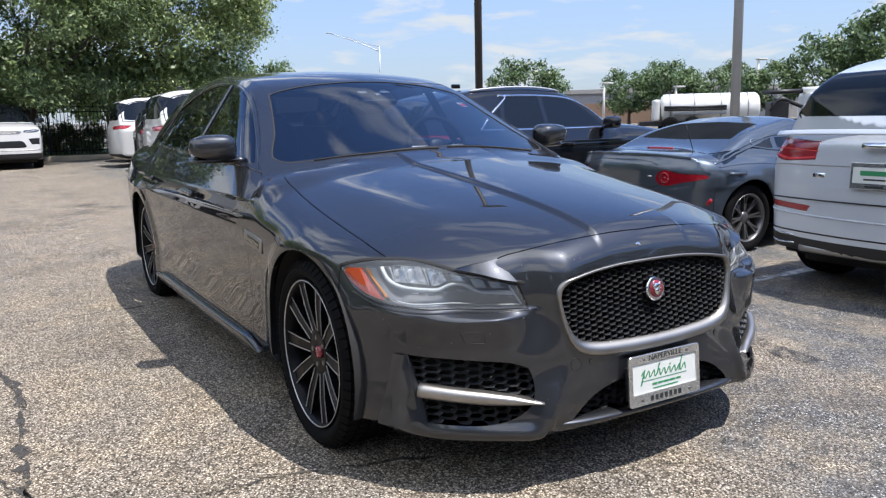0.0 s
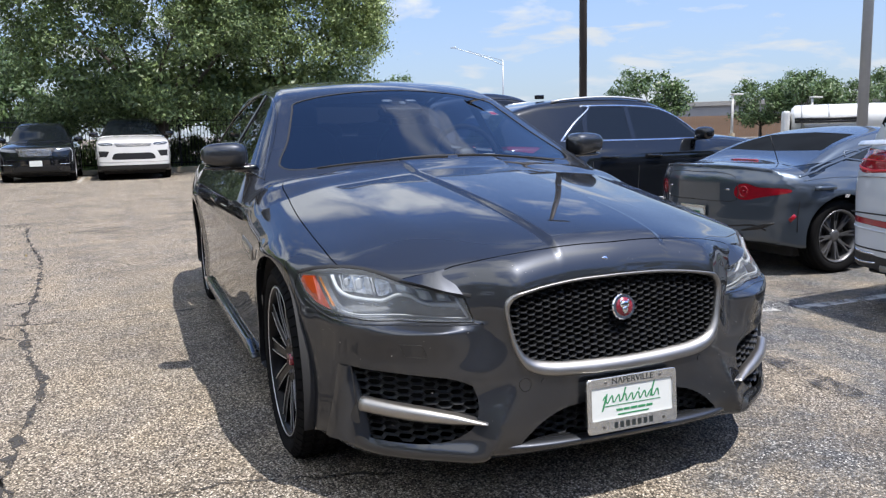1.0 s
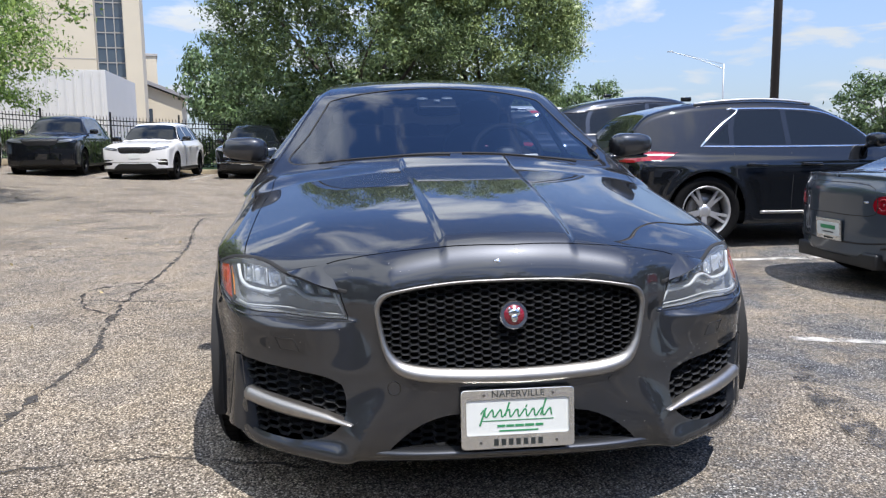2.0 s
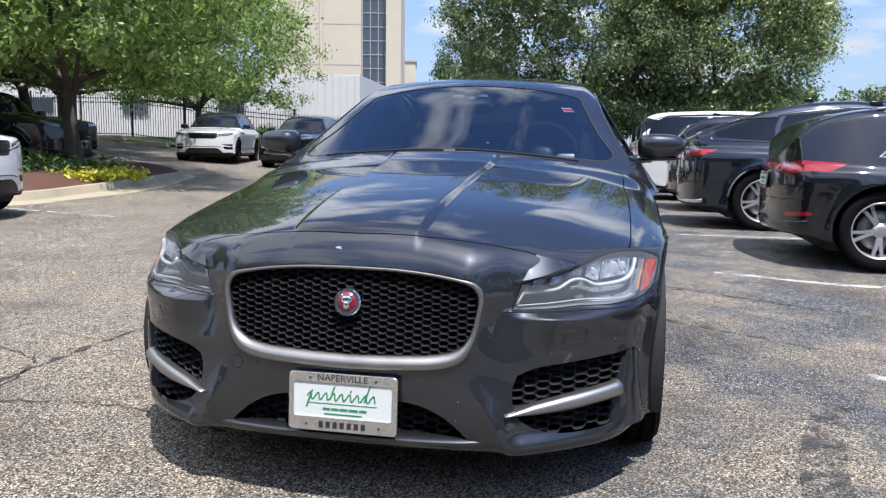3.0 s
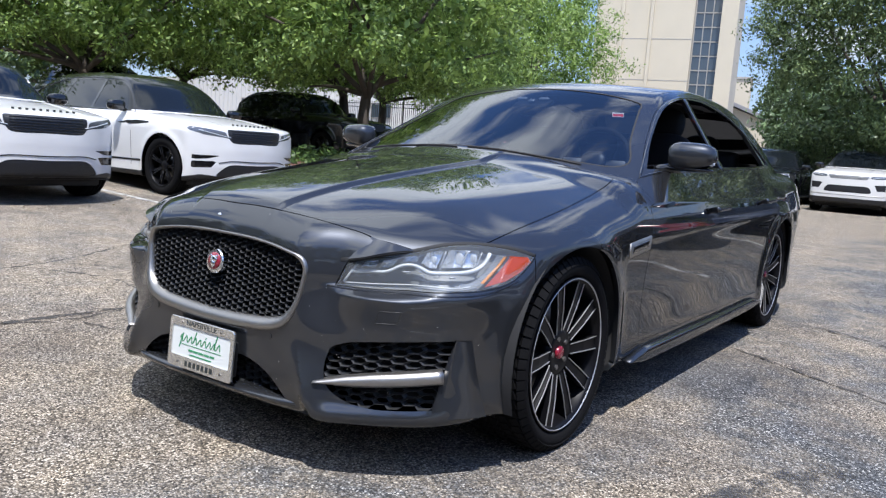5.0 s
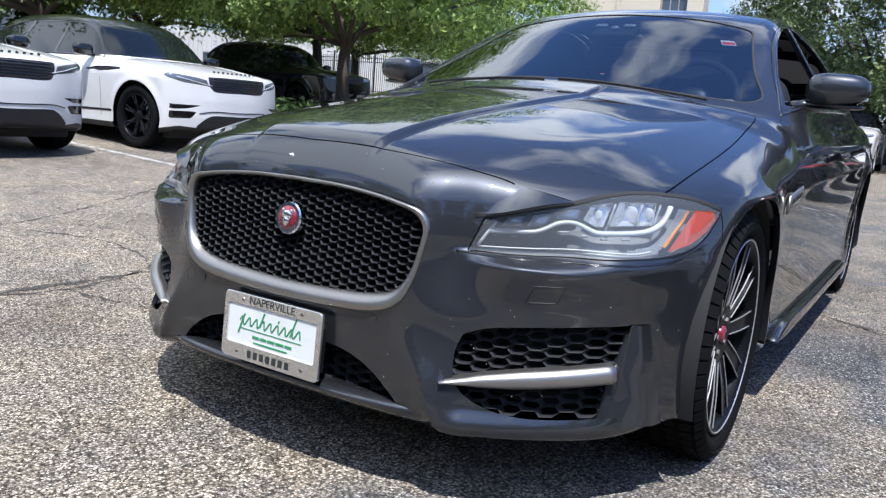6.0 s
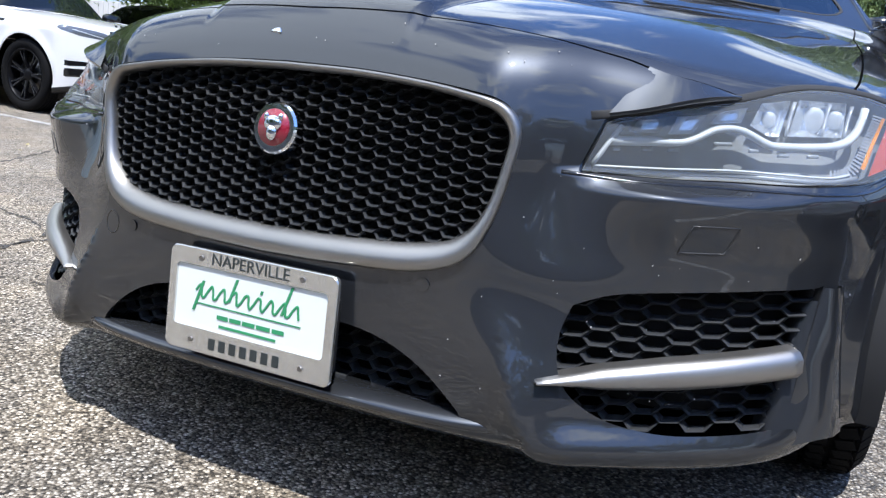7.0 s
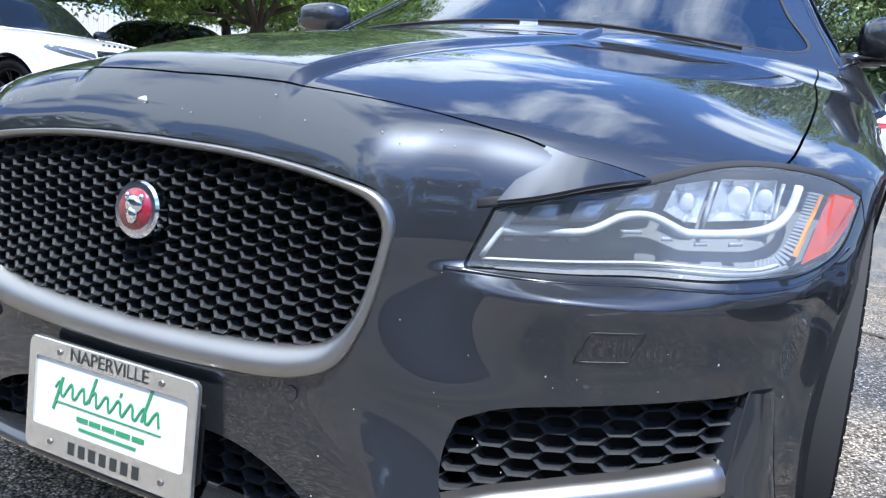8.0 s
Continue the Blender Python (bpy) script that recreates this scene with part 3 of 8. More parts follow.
body.cut("grille", np.concatenate([[[-3.0, OVER]], [[loop_of(GRILLE_OUT, False)[0, 0], OVER]], loop_of(GRILLE_OUT, False), [[loop_of(GRILLE_OUT, False)[-1, 0], UNDER]], [[-3.0, UNDER]]]))
body.cut("lamp", loop_of(LAMP, sharp=(0, 1, 3, 7)))
body.cut("fog", loop_of(FOG, sharp=(0, 4, 6)))
body.cut("intake", loop_of(INTAKE, False, centre=UNDER))
body.cut("hood", loop_of(HOOD_FRONT + LAMP_TOP[1:] + HOOD_SIDE[1:] + [(0.70, 0.605, 0.965), (0.45, 0.575, 0.98), (0, 0.54, 0.985)], False, sharp=(8, 11, 16), centre=OVER))
WS_EDGE = [(0.0, 0.585, 1.0), (0.35, 0.605, 1.0), (0.60, 0.665, 0.99), (0.715, 0.72, 0.988), (0.738, 0.78, 1.00), (0.692, 0.98, 1.14), (0.612, 1.25, 1.30), (0.592, 1.315, 1.335), (0.46, 1.335, 1.355), (0.2, 1.335, 1.362), (0, 1.335, 1.365)]
body.cut("windshield", loop_of(WS_EDGE, False, centre=OVER))
body.cut("rear_glass", loop_of([(0, 2.92, 1.34), (0.40, 2.95, 1.31), (0.52, 3.02, 1.25), (0.60, 3.4, 1.09), (0.45, 3.5, 1.07), (0, 3.52, 1.08)], False, centre=OVER))
DLO_T = [(0.80, 0.992), (1.05, 1.135), (1.35, 1.272), (1.62, 1.333)]
WIN_F = DLO_T + [(1.735, 1.347), (1.745, 1.15), (1.755, 1.005), (1.3, 0.988), (0.95, 0.982)]
WIN_R = [(1.80, 1.352), (2.1, 1.352), (2.45, 1.305), (2.68, 1.235), (2.74, 1.15), (2.80, 1.035), (2.3, 1.018), (1.82, 1.007), (1.81, 1.15)]
QUARTER = [(2.73, 1.215), (2.95, 1.10), (3.00, 1.05), (2.84, 1.037), (2.79, 1.12)]
body.cut("window_front", body.to_q(side_loop(WIN_F, (0, 4, 6))))
body.cut("window_rear", body.to_q(side_loop(WIN_R, (0, 4, 5, 7))))
body.cut("window_quarter", body.to_q(side_loop(QUARTER, (0, 2, 3))))


def arch_line(yc, r):
    a = np.linspace(-0.9, math.pi + 0.9, 70)
    y, z = yc + r * np.cos(a), 0.335 + r * np.sin(a)
    z = np.maximum(z, 0.06)
    return np.stack([side_x(y, z), y, z], 1)


body.cut("arch_front", body.to_q(arch_line(0.0, 0.372)))
body.cut("arch_rear", body.to_q(arch_line(2.96, 0.370)))
body.cut("bumper", np.concatenate([[[-3.0, OVER]], [[-0.3, OVER]], body.to_q(spline([(0.60, -0.50, 0.80), (0.788, -0.395, 0.735), (0.882, -0.262, 0.695), (0.905, -0.285, 0.55), (0.90, -0.30, 0.40), (0.88, -0.30, 0.15)], False, 0.012, (1, 2))), [[-0.3, UNDER]], [[-3.0, UNDER]]]))
body.cut("fender", body.to_q(np.concatenate([spline([(0.85, -0.40, 0.70)] + HOOD_SIDE, False, 0.012, (1,)), side_loop([(0.60, 0.95), (0.63, 0.80), (0.61, 0.55), (0.64, 0.27), (0.30, 0.24)], (3,), closed=False), [(0.9, -0.28, 0.24)], [(0.91, -0.30, 0.5)], [(0.90, -0.29, 0.69)]])))
body.cut("door_front", body.to_q(side_loop([(0.64, 0.275), (0.61, 0.55), (0.63, 0.80), (0.655, 0.93), (0.78, 0.998), (1.05, 1.155), (1.35, 1.297), (1.76, 1.372), (1.775, 1.1), (1.775, 0.7), (1.73, 0.275)], (0, 3, 7, 10))))
body.cut("door_rear", body.to_q(side_loop([(1.73, 0.275), (1.775, 0.7), (1.775, 1.1), (1.76, 1.372), (2.3, 1.362), (2.60, 1.29), (2.82, 1.17), (2.86, 1.02), (2.80, 0.86), (2.66, 0.70), (2.55, 0.50), (2.52, 0.275)], (0, 3, 11))))
body.cut("roof", loop_of([(0, 1.352, 1.37), (0.45, 1.355, 1.36), (0.575, 1.36, 1.345), (0.575, 1.8, 1.40), (0.555, 2.4, 1.39), (0.52, 2.93, 1.31), (0.3, 2.91, 1.34), (0, 2.905, 1.35)], False, sharp=(2, 5), centre=OVER))
body.cut("trunk", loop_of([(0, 3.54, 1.06), (0.50, 3.53, 1.05), (0.66, 3.48, 1.04), (0.70, 3.75, 1.01), (0.68, 4.0, 0.90), (0, 4.05, 0.90)], False, centre=OVER))
pieces = body.panels()

# ---- the grey saloon: body ----
car = thing("saloon_car", "dark grey metallic saloon with black wheels, parked on worn asphalt", "car")
shell("bumper", pieces["bumper"], PAINT, car, "dark grey front bumper with stone chips", 2, 0.002, 0.012)
shell("hood", pieces["hood"], PAINT, car, "dark grey creased bonnet reflecting the sky", 2, 0.002)
shell("body_frame", pieces["rest"], PAINT, car, "", 2, 0.0)
shell("roof", pieces["roof"], PAINT, car, "", 2, 0.002)
shell("trunk_lid", pieces["trunk"], PAINT, car, "", 2, 0.002)
shell("windshield", pieces["windshield"], GLASS, car, "tinted raked windscreen", 2, 0.001, 0.0, -0.002).visible_shadow = False
shell("rear_window", pieces["rear_glass"], GLASS, car, "", 2, 0.001, 0.0, -0.002).visible_shadow = False
for mir in (0, 1):
    sg = -1 if mir else 1
    shell("fender", pieces["fender"], PAINT, car, "", mir)
    for side in ("front", "rear"):
        d = shell("door", pieces["door_" + side], PAINT, car, "" if mir else "grey door with its window wound down", mir)
        if mir:
            w = shell("window", pieces["window_" + side], GLASS, d, "tinted side glass", mir, 0.001, 0.0, -0.004)
            w.visible_shadow = False
        # handle
        hy, hz = (1.52, 0.80) if side == "front" else (2.50, 0.825)
        hp, hn = body.on([(float(side_x(hy - 0.11, hz)), hy - 0.11, hz - 0.004), (float(side_x(hy, hz)), hy, hz), (float(side_x(hy + 0.11, hz)), hy + 0.11, hz + 0.004)], step=0.02)
        hb = sweep((hp + hn * 0.028) * (sg, 1, 1), hn * (sg, 1, 1), 0.030, 0.010)
        add_box(hb, *((hp[1] + hn[1] * 0.01) * (sg, 1, 1)), 0.04, 0.02, 0.022, None, 0.004)
        add_box(hb, *((hp[-2] + hn[-2] * 0.01) * (sg, 1, 1)), 0.04, 0.02, 0.022, None, 0.004)
        part("handle", hb, PAINT, d, "body-coloured pull handle")
    shell("quarter_window", pieces["window_quarter"], DARKGLASS, car, "", mir, 0.001, 0.0, -0.004)
    # bright line round the side glass
    trim = [(0.72, 0.962), (1.05, 1.142), (1.35, 1.284), (1.76, 1.360), (2.2, 1.364), (2.6, 1.268), (3.02, 1.065), (3.04, 1.036), (2.4, 1.008), (1.7, 0.990), (1.2, 0.975), (0.78, 0.968)]
    tp = side_loop(trim, (0, 6, 7), 0.03)
    tp = body.solve(body.to_q(tp))
    part("window_trim", sweep(tp * (sg, 1, 1), body.normal(tp) * (sg, 1, 1), 0.012, 0.004, True), GLOSSBLACK, car, "gloss black window surround")
    # pillar between the doors
    bp = body.solve(body.to_q(side_loop([(1.772, 0.99), (1.77, 1.15), (1.768, 1.35)], closed=False)))
    part("pillar_trim", sweep(bp * (sg, 1, 1), body.normal(bp) * (sg, 1, 1), 0.075, 0.004), GLOSSBLACK, car)
    # sill skirt
    sp = side_loop([(0.50, 0.218), (0.9, 0.215), (1.7, 0.215), (2.56, 0.222)], closed=False, step=0.05)
    sp[:, 0] += 0.012
    part("side_skirt", sweep(sp * (sg, 1, 1), [(sg * 0.85, 0, -0.1)] * len(sp), 0.075, 0.022, taper=np.minimum(1, 0.08 + np.minimum(np.arange(len(sp)), np.arange(len(sp))[::-1]) / 4)), PAINT, car, "flared sill skirt")
    # fender vent
    vp, vn = body.on([(float(side_x(yy, zz)), yy, zz) for yy, zz in ((0.405, 0.668), (0.50, 0.680), (0.605, 0.690))], step=0.01)
    v = part("side_vent", sweep((vp + vn * 0.001) * (sg, 1, 1), vn * (sg, 1, 1), 0.062, 0.004), SATIN, car, "bright-framed side vent")
    vp2 = vp + vn * 0.004
    part("vent_slot", sweep((vp2 - vn * 0.001)[2:-2] * (sg, 1, 1), vn[2:-2] * (sg, 1, 1), 0.034, 0.003), GLOSSBLACK, v)


# ---- the grey saloon: grille, lamps, intakes ----
def front_y(x, z):
    """The nose's surface in front view."""
    x, z = np.abs(np.asarray(x, float)), np.asarray(z, float)
    k = step_up(x, z)
    return plan_low(x) * (1 - k) + plan_high(x) * k + lean(z) + chin(x, z)


def in_poly(x, z, poly):
    return bool(inside_loop(np.array([[x, z]]), poly)[0])


def honeycomb(name, poly, depth_y, parent, cw=0.036, ch=0.021, wall=0.0042, thick=0.016, label="", mat=None, slope=0.004):
    """A lattice of six-sided holes over a front-view outline, set depth_y behind the nose's surface."""
    bm = bmesh.new()
    lo, hi = poly.min(0), poly.max(0)
    ni, nj = int((hi[0] - lo[0]) / (cw * 0.75)) + 3, int((hi[1] - lo[1]) / ch) + 3
    cx, cz = mid_x, mid_z = (lo + hi) / 2
    for i in range(-ni // 2 - 1, ni // 2 + 2):
        for j in range(-nj // 2 - 1, nj // 2 + 2):
            x, z = cx + i * cw * 0.75, cz + (j + 0.5 * (i % 2)) * ch
            if not in_poly(mid_x + (x - mid_x) / 1.07, mid_z + (z - mid_z) / 1.10, poly):
                continue
            rings = []
            for k, (sx, sz, dy) in enumerate(((1, 1, 0.003), (1 - wall * 1.2 / cw, 1 - wall * 1.2 / ch, 0.0), (1 - wall * 2.6 / cw, 1 - wall * 2.6 / ch, 0.004), (1 - wall * 3.4 / cw, 1 - wall * 3.4 / ch, thick))):
                ring = []
                for a, b in ((-0.5, 0), (-0.26, 0.5), (0.26, 0.5), (0.5, 0), (0.26, -0.5), (-0.26, -0.5)):
                    px, pz = x + a * cw * sx, z + b * ch * sz
                    ring.append(bm.verts.new((px, float(front_y(px, pz)) + depth_y + dy + (slope if b > 0 else -slope if b < 0 else 0), pz)))
                rings.append(ring)
            for a, b in zip(rings, rings[1:]):
                for q in range(6):
                    bm.faces.new((a[q], a[(q + 1) % 6], b[(q + 1) % 6], b[q]))
    bmesh.ops.recalc_face_normals(bm, faces=bm.faces)
    return part(name, bm, mat or PLASTIC, parent, label, smooth=False)


def backing(name, poly, depth_y, parent, mat, n=40):
    """A closed dark wall behind an opening."""
    bm = bmesh.new()
    c = poly.mean(0)
    vs = [bm.verts.new((p[0], float(front_y(p[0], p[1])) + depth_y, p[1])) for p in c + (poly - c) * 1.06]
    vb = [bm.verts.new(v.co + Vector((0, 0.004, 0))) for v in vs]
    mid = [bm.verts.new((c[0], float(front_y(*c)) + depth_y + 0.01, c[1]))]
    for i in range(len(vs)):
        bm.faces.new((vs[i], vs[(i + 1) % len(vs)], mid[0]))
        bm.faces.new((vs[i], vb[i], vb[(i + 1) % len(vs)], vs[(i + 1) % len(vs)]))
    bmesh.ops.recalc_face_normals(bm, faces=bm.faces)
    return part(name, bm, mat, parent)


def xz(points, closed=True, sharp=()):
    return spline(points, closed, 0.012, sharp)[:, [0, 2]]


def both(half):
    """A centre outline from its right half, top to bottom."""
    return np.concatenate([half, (half * (-1, 1))[::-1][1:-1]])


def blob(sx, sy, sz, m, power=0.8, seg=24):
    """A rounded box (superellipsoid)."""
    bm = bmesh.new()
    bmesh.ops.create_uvsphere(bm, u_segments=seg, v_segments=seg // 2, radius=1)
    for v in bm.verts:
        v.co = Vector([math.copysign(abs(c) ** power, c) for c in v.co])
        v.co.x, v.co.y, v.co.z = v.co.x * sx, v.co.y * sy, v.co.z * sz
    bm.transform(m)
    return bm


grille = honeycomb("grille", both(xz(GRILLE_OUT, False)), 0.016, car, 0.0335, 0.0180, 0.0021, 0.02, "black honeycomb radiator grille", HONEY)
backing("grille_backing", both(xz(GRILLE_OUT, False)), 0.085, grille, DARK)

# bright frame of the grille: narrow above, broad below
bm = bmesh.new()
go, gi = spline(GRILLE_OUT, False, 0.01), spline(GRILLE_IN, False, 0.01)
go, gi = (np.stack([np.interp(np.linspace(0, 1, 90), np.linspace(0, 1, len(v)), v[:, c]) for c in range(3)], 1) for v in (go, gi))
rings = []
for sgn, order in ((1, range(90)), (-1, range(88, 0, -1))):
    for i in order:
        o, w = go[i], gi[i]
        ring = []
        for t, dy in ((0.0, 0.008), (0.0, -0.005), (0.12, -0.010), (0.55, -0.007), (1.0, 0.004), (1.02, 0.03)):
            x, z = o[0] + (w[0] - o[0]) * t, o[2] + (w[2] - o[2]) * t
            ring.append(bm.verts.new((sgn * x, float(front_y(x, z)) + dy, z)))
        rings.append(ring)
for i in range(len(rings)):
    a, b = rings[i], rings[(i + 1) % len(rings)]
    for j in range(5):
        bm.faces.new((a[j], a[j + 1], b[j + 1], b[j]))
bmesh.ops.recalc_face_normals(bm, faces=bm.faces)
part("grille_frame", bm, SATINDARK, car, "satin silver grille surround")

# emblem: ring, enamel, relief
em = Matrix.Translation((0, float(front_y(0, 0.593)) + 0.004, 0.593)) @ pose(0, 0, 0, 82, 0, 0)
eb = bmesh.new()
for r1, r2, h, zz in ((0.040, 0.040, 0.016, 0.0), (0.040, 0.037, 0.004, 0.010)):
    add_cyl(eb, r1, r2, h, em @ Matrix.Translation((0, 0, zz)), 48)
emblem = part("emblem", eb, CHROME, car, "round red and chrome emblem", smooth=False)
part("emblem_field", cyl(0.029, 0.028, 0.004, em @ Matrix.Translation((0, 0, 0.0125)), 40), REDENAMEL, emblem)
rb = bmesh.new()
for sx, sy, sz, px, py in ((0.034, 0.026, 0.008, 0, 0.006), (0.020, 0.026, 0.012, 0, -0.008), (0.009, 0.012, 0.006, 0.013, 0.016), (0.009, 0.012, 0.006, -0.013, 0.016)):
    r = bmesh.ops.create_icosphere(rb, subdivisions=2, radius=0.5)
    bmesh.ops.scale(rb, vec=(sx, sy, sz), verts=r["verts"])
    bmesh.ops.translate(rb, vec=(px, py, 0.016), verts=r["verts"])
    bmesh.ops.transform(rb, matrix=em, verts=r["verts"])
part("emblem_relief", rb, CHROME, emblem)
# small bright mark on the nose
lp = body.solve(body.to_q(spline([(-0.030, -0.742, 0.735), (-0.036, -0.740, 0.740), (-0.048, -0.738, 0.738)], False, 0.004)))
part("nose_badge", sweep(lp, body.normal(lp), 0.011, 0.002, taper=[0.4 + 0.6 * math.sin(math.pi * i / (len(lp) - 1)) for i in range(len(lp))]), CHROME, car, "small chrome badge")


def poly_strip(points, width, dy, thick, sg, widths=None):
    """A moulded bar that follows the nose: front-view points, width up, dy behind the surface."""
    p = spline(points, False, 0.012)
    y = front_y(p[:, 0], p[:, 2]) + dy
    pts = np.stack([p[:, 0] * sg, y, p[:, 2]], 1)
    n = np.stack([np.gradient(y, p[:, 0]) * 0 + 0.0 * y, -np.ones(len(y)), 0 * y], 1)
    dx = np.gradient(y) / np.gradient(p[:, 0])
    n[:, 0] = sg * dx
    t = None if widths is None else np.interp(np.linspace(0, 1, len(p)), np.linspace(0, 1, len(widths)), widths)
    return sweep(pts, n, width, thick, taper=t)


for mir in (0, 1):
    sg = -1 if mir else 1
    # headlamp
    lamp_ob = shell("headlamp", pieces["lamp"], LENS, car, "clear headlamp lens", mir, 0.0025, 0.0, 0.0)
    lamp_ob.visible_shadow = False
    lp3, ln3, lt3 = pieces["lamp"]
    shell("lamp_bowl", (lp3, ln3, lt3), LAMPDARK, lamp_ob, "grey lamp housing", mir, 0.003, -0.036, -0.040)
    P = lambda x, z, d: (sg * x, float(front_y(x, z)) + d, z)
    # bright guide along the lamp: flat, a hump, flat, then up at the outer end
    guide = [(0.484, 0, 0.624), (0.537, 0, 0.628), (0.573, 0, 0.630), (0.592, 0, 0.639), (0.608, 0, 0.650), (0.628, 0, 0.655), (0.645, 0, 0.653), (0.664, 0, 0.644), (0.682, 0, 0.636), (0.705, 0, 0.636), (0.735, 0, 0.638), (0.763, 0, 0.642), (0.780, 0, 0.650), (0.791, 0, 0.668), (0.796, 0, 0.700)]
    part("light_guide", poly_strip(guide, 0.0120, 0.020, 0.006, sg, [1.15, 1.15, 1.05, 0.85, 0.8, 0.85, 0.8, 0.9, 1, 1, 1, 1, 1.05, 1.1, 0.9]), WHITEPL, lamp_ob, "white light guide strip")
    # pale line inside the lens edge: down the inner end and along the foot
    part("edge_line", poly_strip([(0.497, 0, 0.646), (0.482, 0, 0.618), (0.467, 0, 0.590)], 0.007, 0.016, 0.003, sg), WHITEPL, lamp_ob)
    part("edge_line", poly_strip([(0.467, 0, 0.588), (0.56, 0, 0.592), (0.642, 0, 0.597), (0.71, 0, 0.598), (0.771, 0, 0.599), (0.788, 0, 0.604)], 0.0035, 0.018, 0.003, sg), WHITEPL, lamp_ob)
    part("foot_band", poly_strip([(0.467, 0, 0.5835), (0.56, 0, 0.586), (0.642, 0, 0.590), (0.771, 0, 0.593), (0.80, 0, 0.600)], 0.007, 0.020, 0.002, sg), FOGGREY, lamp_ob)
    # ribbed strip that climbs before the corner
    rib_path = spline([(0.765, 0, 0.600), (0.787, 0, 0.606), (0.801, 0, 0.626), (0.811, 0, 0.660), (0.818, 0, 0.694)], False, 0.0042)
    ribs = bmesh.new()
    for q0, q1 in zip(rib_path, rib_path[1:]):
        d2 = np.array([q1[0] - q0[0], q1[2] - q0[2]])
        d2 /= np.linalg.norm(d2)
        wd = 0.0085
        cs4 = [(q0[0] + d2[1] * wd, q0[2] - d2[0] * wd), (q0[0] - d2[1] * wd, q0[2] + d2[0] * wd), (q0[0] - d2[1] * wd + d2[0] * 0.0026, q0[2] + d2[0] * wd + d2[1] * 0.0026), (q0[0] + d2[1] * wd + d2[0] * 0.0026, q0[2] - d2[0] * wd + d2[1] * 0.0026)]
        v1 = [ribs.verts.new(P(min(a, 0.862), b, 0.020)) for a, b in cs4]
        v2 = [ribs.verts.new(v.co + Vector((0, 0.006, 0))) for v in v1]
        ribs.faces.new(v1)
        for i in range(4):
            ribs.faces.new((v1[i], v1[(i + 1) % 4], v2[(i + 1) % 4], v2[i]))
    bmesh.ops.recalc_face_normals(ribs, faces=ribs.faces)
    part("corner_strip", ribs, FOGGREY, lamp_ob, "ribbed grey strip", smooth=False)

    def chamber(corners, back, deep, mt, name="reflector"):
        """A reflector pocket: a four-cornered mouth with walls that close in towards a smaller, deeper back."""
        bm = bmesh.new()
        cx, cz = np.mean([c[0] for c in corners]), np.mean([c[1] for c in corners])
        rings = []
        for f, dd in ((1.0, 0.030), (0.97, 0.028), (1 - (1 - back) * 0.5, 0.030 + deep * 0.6), (back, 0.030 + deep)):
            rings.append([bm.verts.new(P(cx + (c[0] - cx) * f, cz + (c[1] - cz) * f, dd)) for c in corners])
        for a, b in zip(rings, rings[1:]):
            for i in range(len(corners)):
                bm.faces.new((a[i], a[(i + 1) % len(corners)], b[(i + 1) % len(corners)], b[i]))
        bm.faces.new(rings[-1])
        bmesh.ops.recalc_face_normals(bm, faces=bm.faces)
        return part(name, bm, mt, lamp_ob, "", smooth=False)

    chamber([(0.700, 0.650), (0.707, 0.704), (0.770, 0.706), (0.772, 0.655)], 0.62, 0.020, LAMPCHROME)
    chamber([(0.651, 0.661), (0.660, 0.694), (0.697, 0.702), (0.690, 0.648), (0.676, 0.648)], 0.55, 0.018, LAMPCHROME)
    chamber([(0.600, 0.658), (0.611, 0.676), (0.645, 0.687), (0.640, 0.664)], 0.5, 0.014, LAMPCHROME)
    chamber([(0.552, 0.639), (0.560, 0.664), (0.598, 0.672), (0.582, 0.642)], 0.5, 0.014, LAMPCHROME)
    chamber([(0.503, 0.637), (0.512, 0.655), (0.548, 0.661), (0.541, 0.640)], 0.5, 0.012, LAMPCHROME)
    # projector bowls and upright dividers of the main pocket
    for ux, uz, rr in ((0.727, 0.677, 0.017), (0.757, 0.680, 0.012), (0.672, 0.672, 0.010)):
        part("projector_lens", blob(rr, 0.006, rr * 1.15, Matrix.Translation(P(ux, uz, 0.044)), 0.75, 16), LAMPLENS, lamp_ob)
    for ux, z0, z1 in ((0.744, 0.656, 0.702), (0.774, 0.655, 0.702), (0.698, 0.650, 0.700)):
        part("divider", poly_strip([(ux, 0, z0), (ux + 0.001, 0, (z0 + z1) / 2), (ux + 0.004, 0, z1)], 0.004, 0.027, 0.003, sg), FOGGREY, lamp_ob)
    # row of small lit windows under the guide
    for ux, uz, wd in ((0.492, 0.613, 0.010), (0.530, 0.616, 0.014), (0.562, 0.618, 0.014), (0.622, 0.632, 0.022), (0.662, 0.626, 0.012), (0.700, 0.623, 0.014), (0.738, 0.625, 0.014)):
        part("lamp_window", poly_strip([(ux - wd / 2, 0, uz), (ux, 0, uz + 0.0005), (ux + wd / 2, 0, uz + 0.001)], 0.0055, 0.026, 0.002, sg), FOGGREY, lamp_ob)
    zp, zn = body.on(LAMP, closed=True, step=0.012, sharp=(0, 1, 3, 7))
    part("lamp_bezel", sweep((zp - zn * 0.007) * (sg, 1, 1), zn * (sg, 1, 1), 0.012, 0.003, True), GLOSSBLACK, lamp_ob)
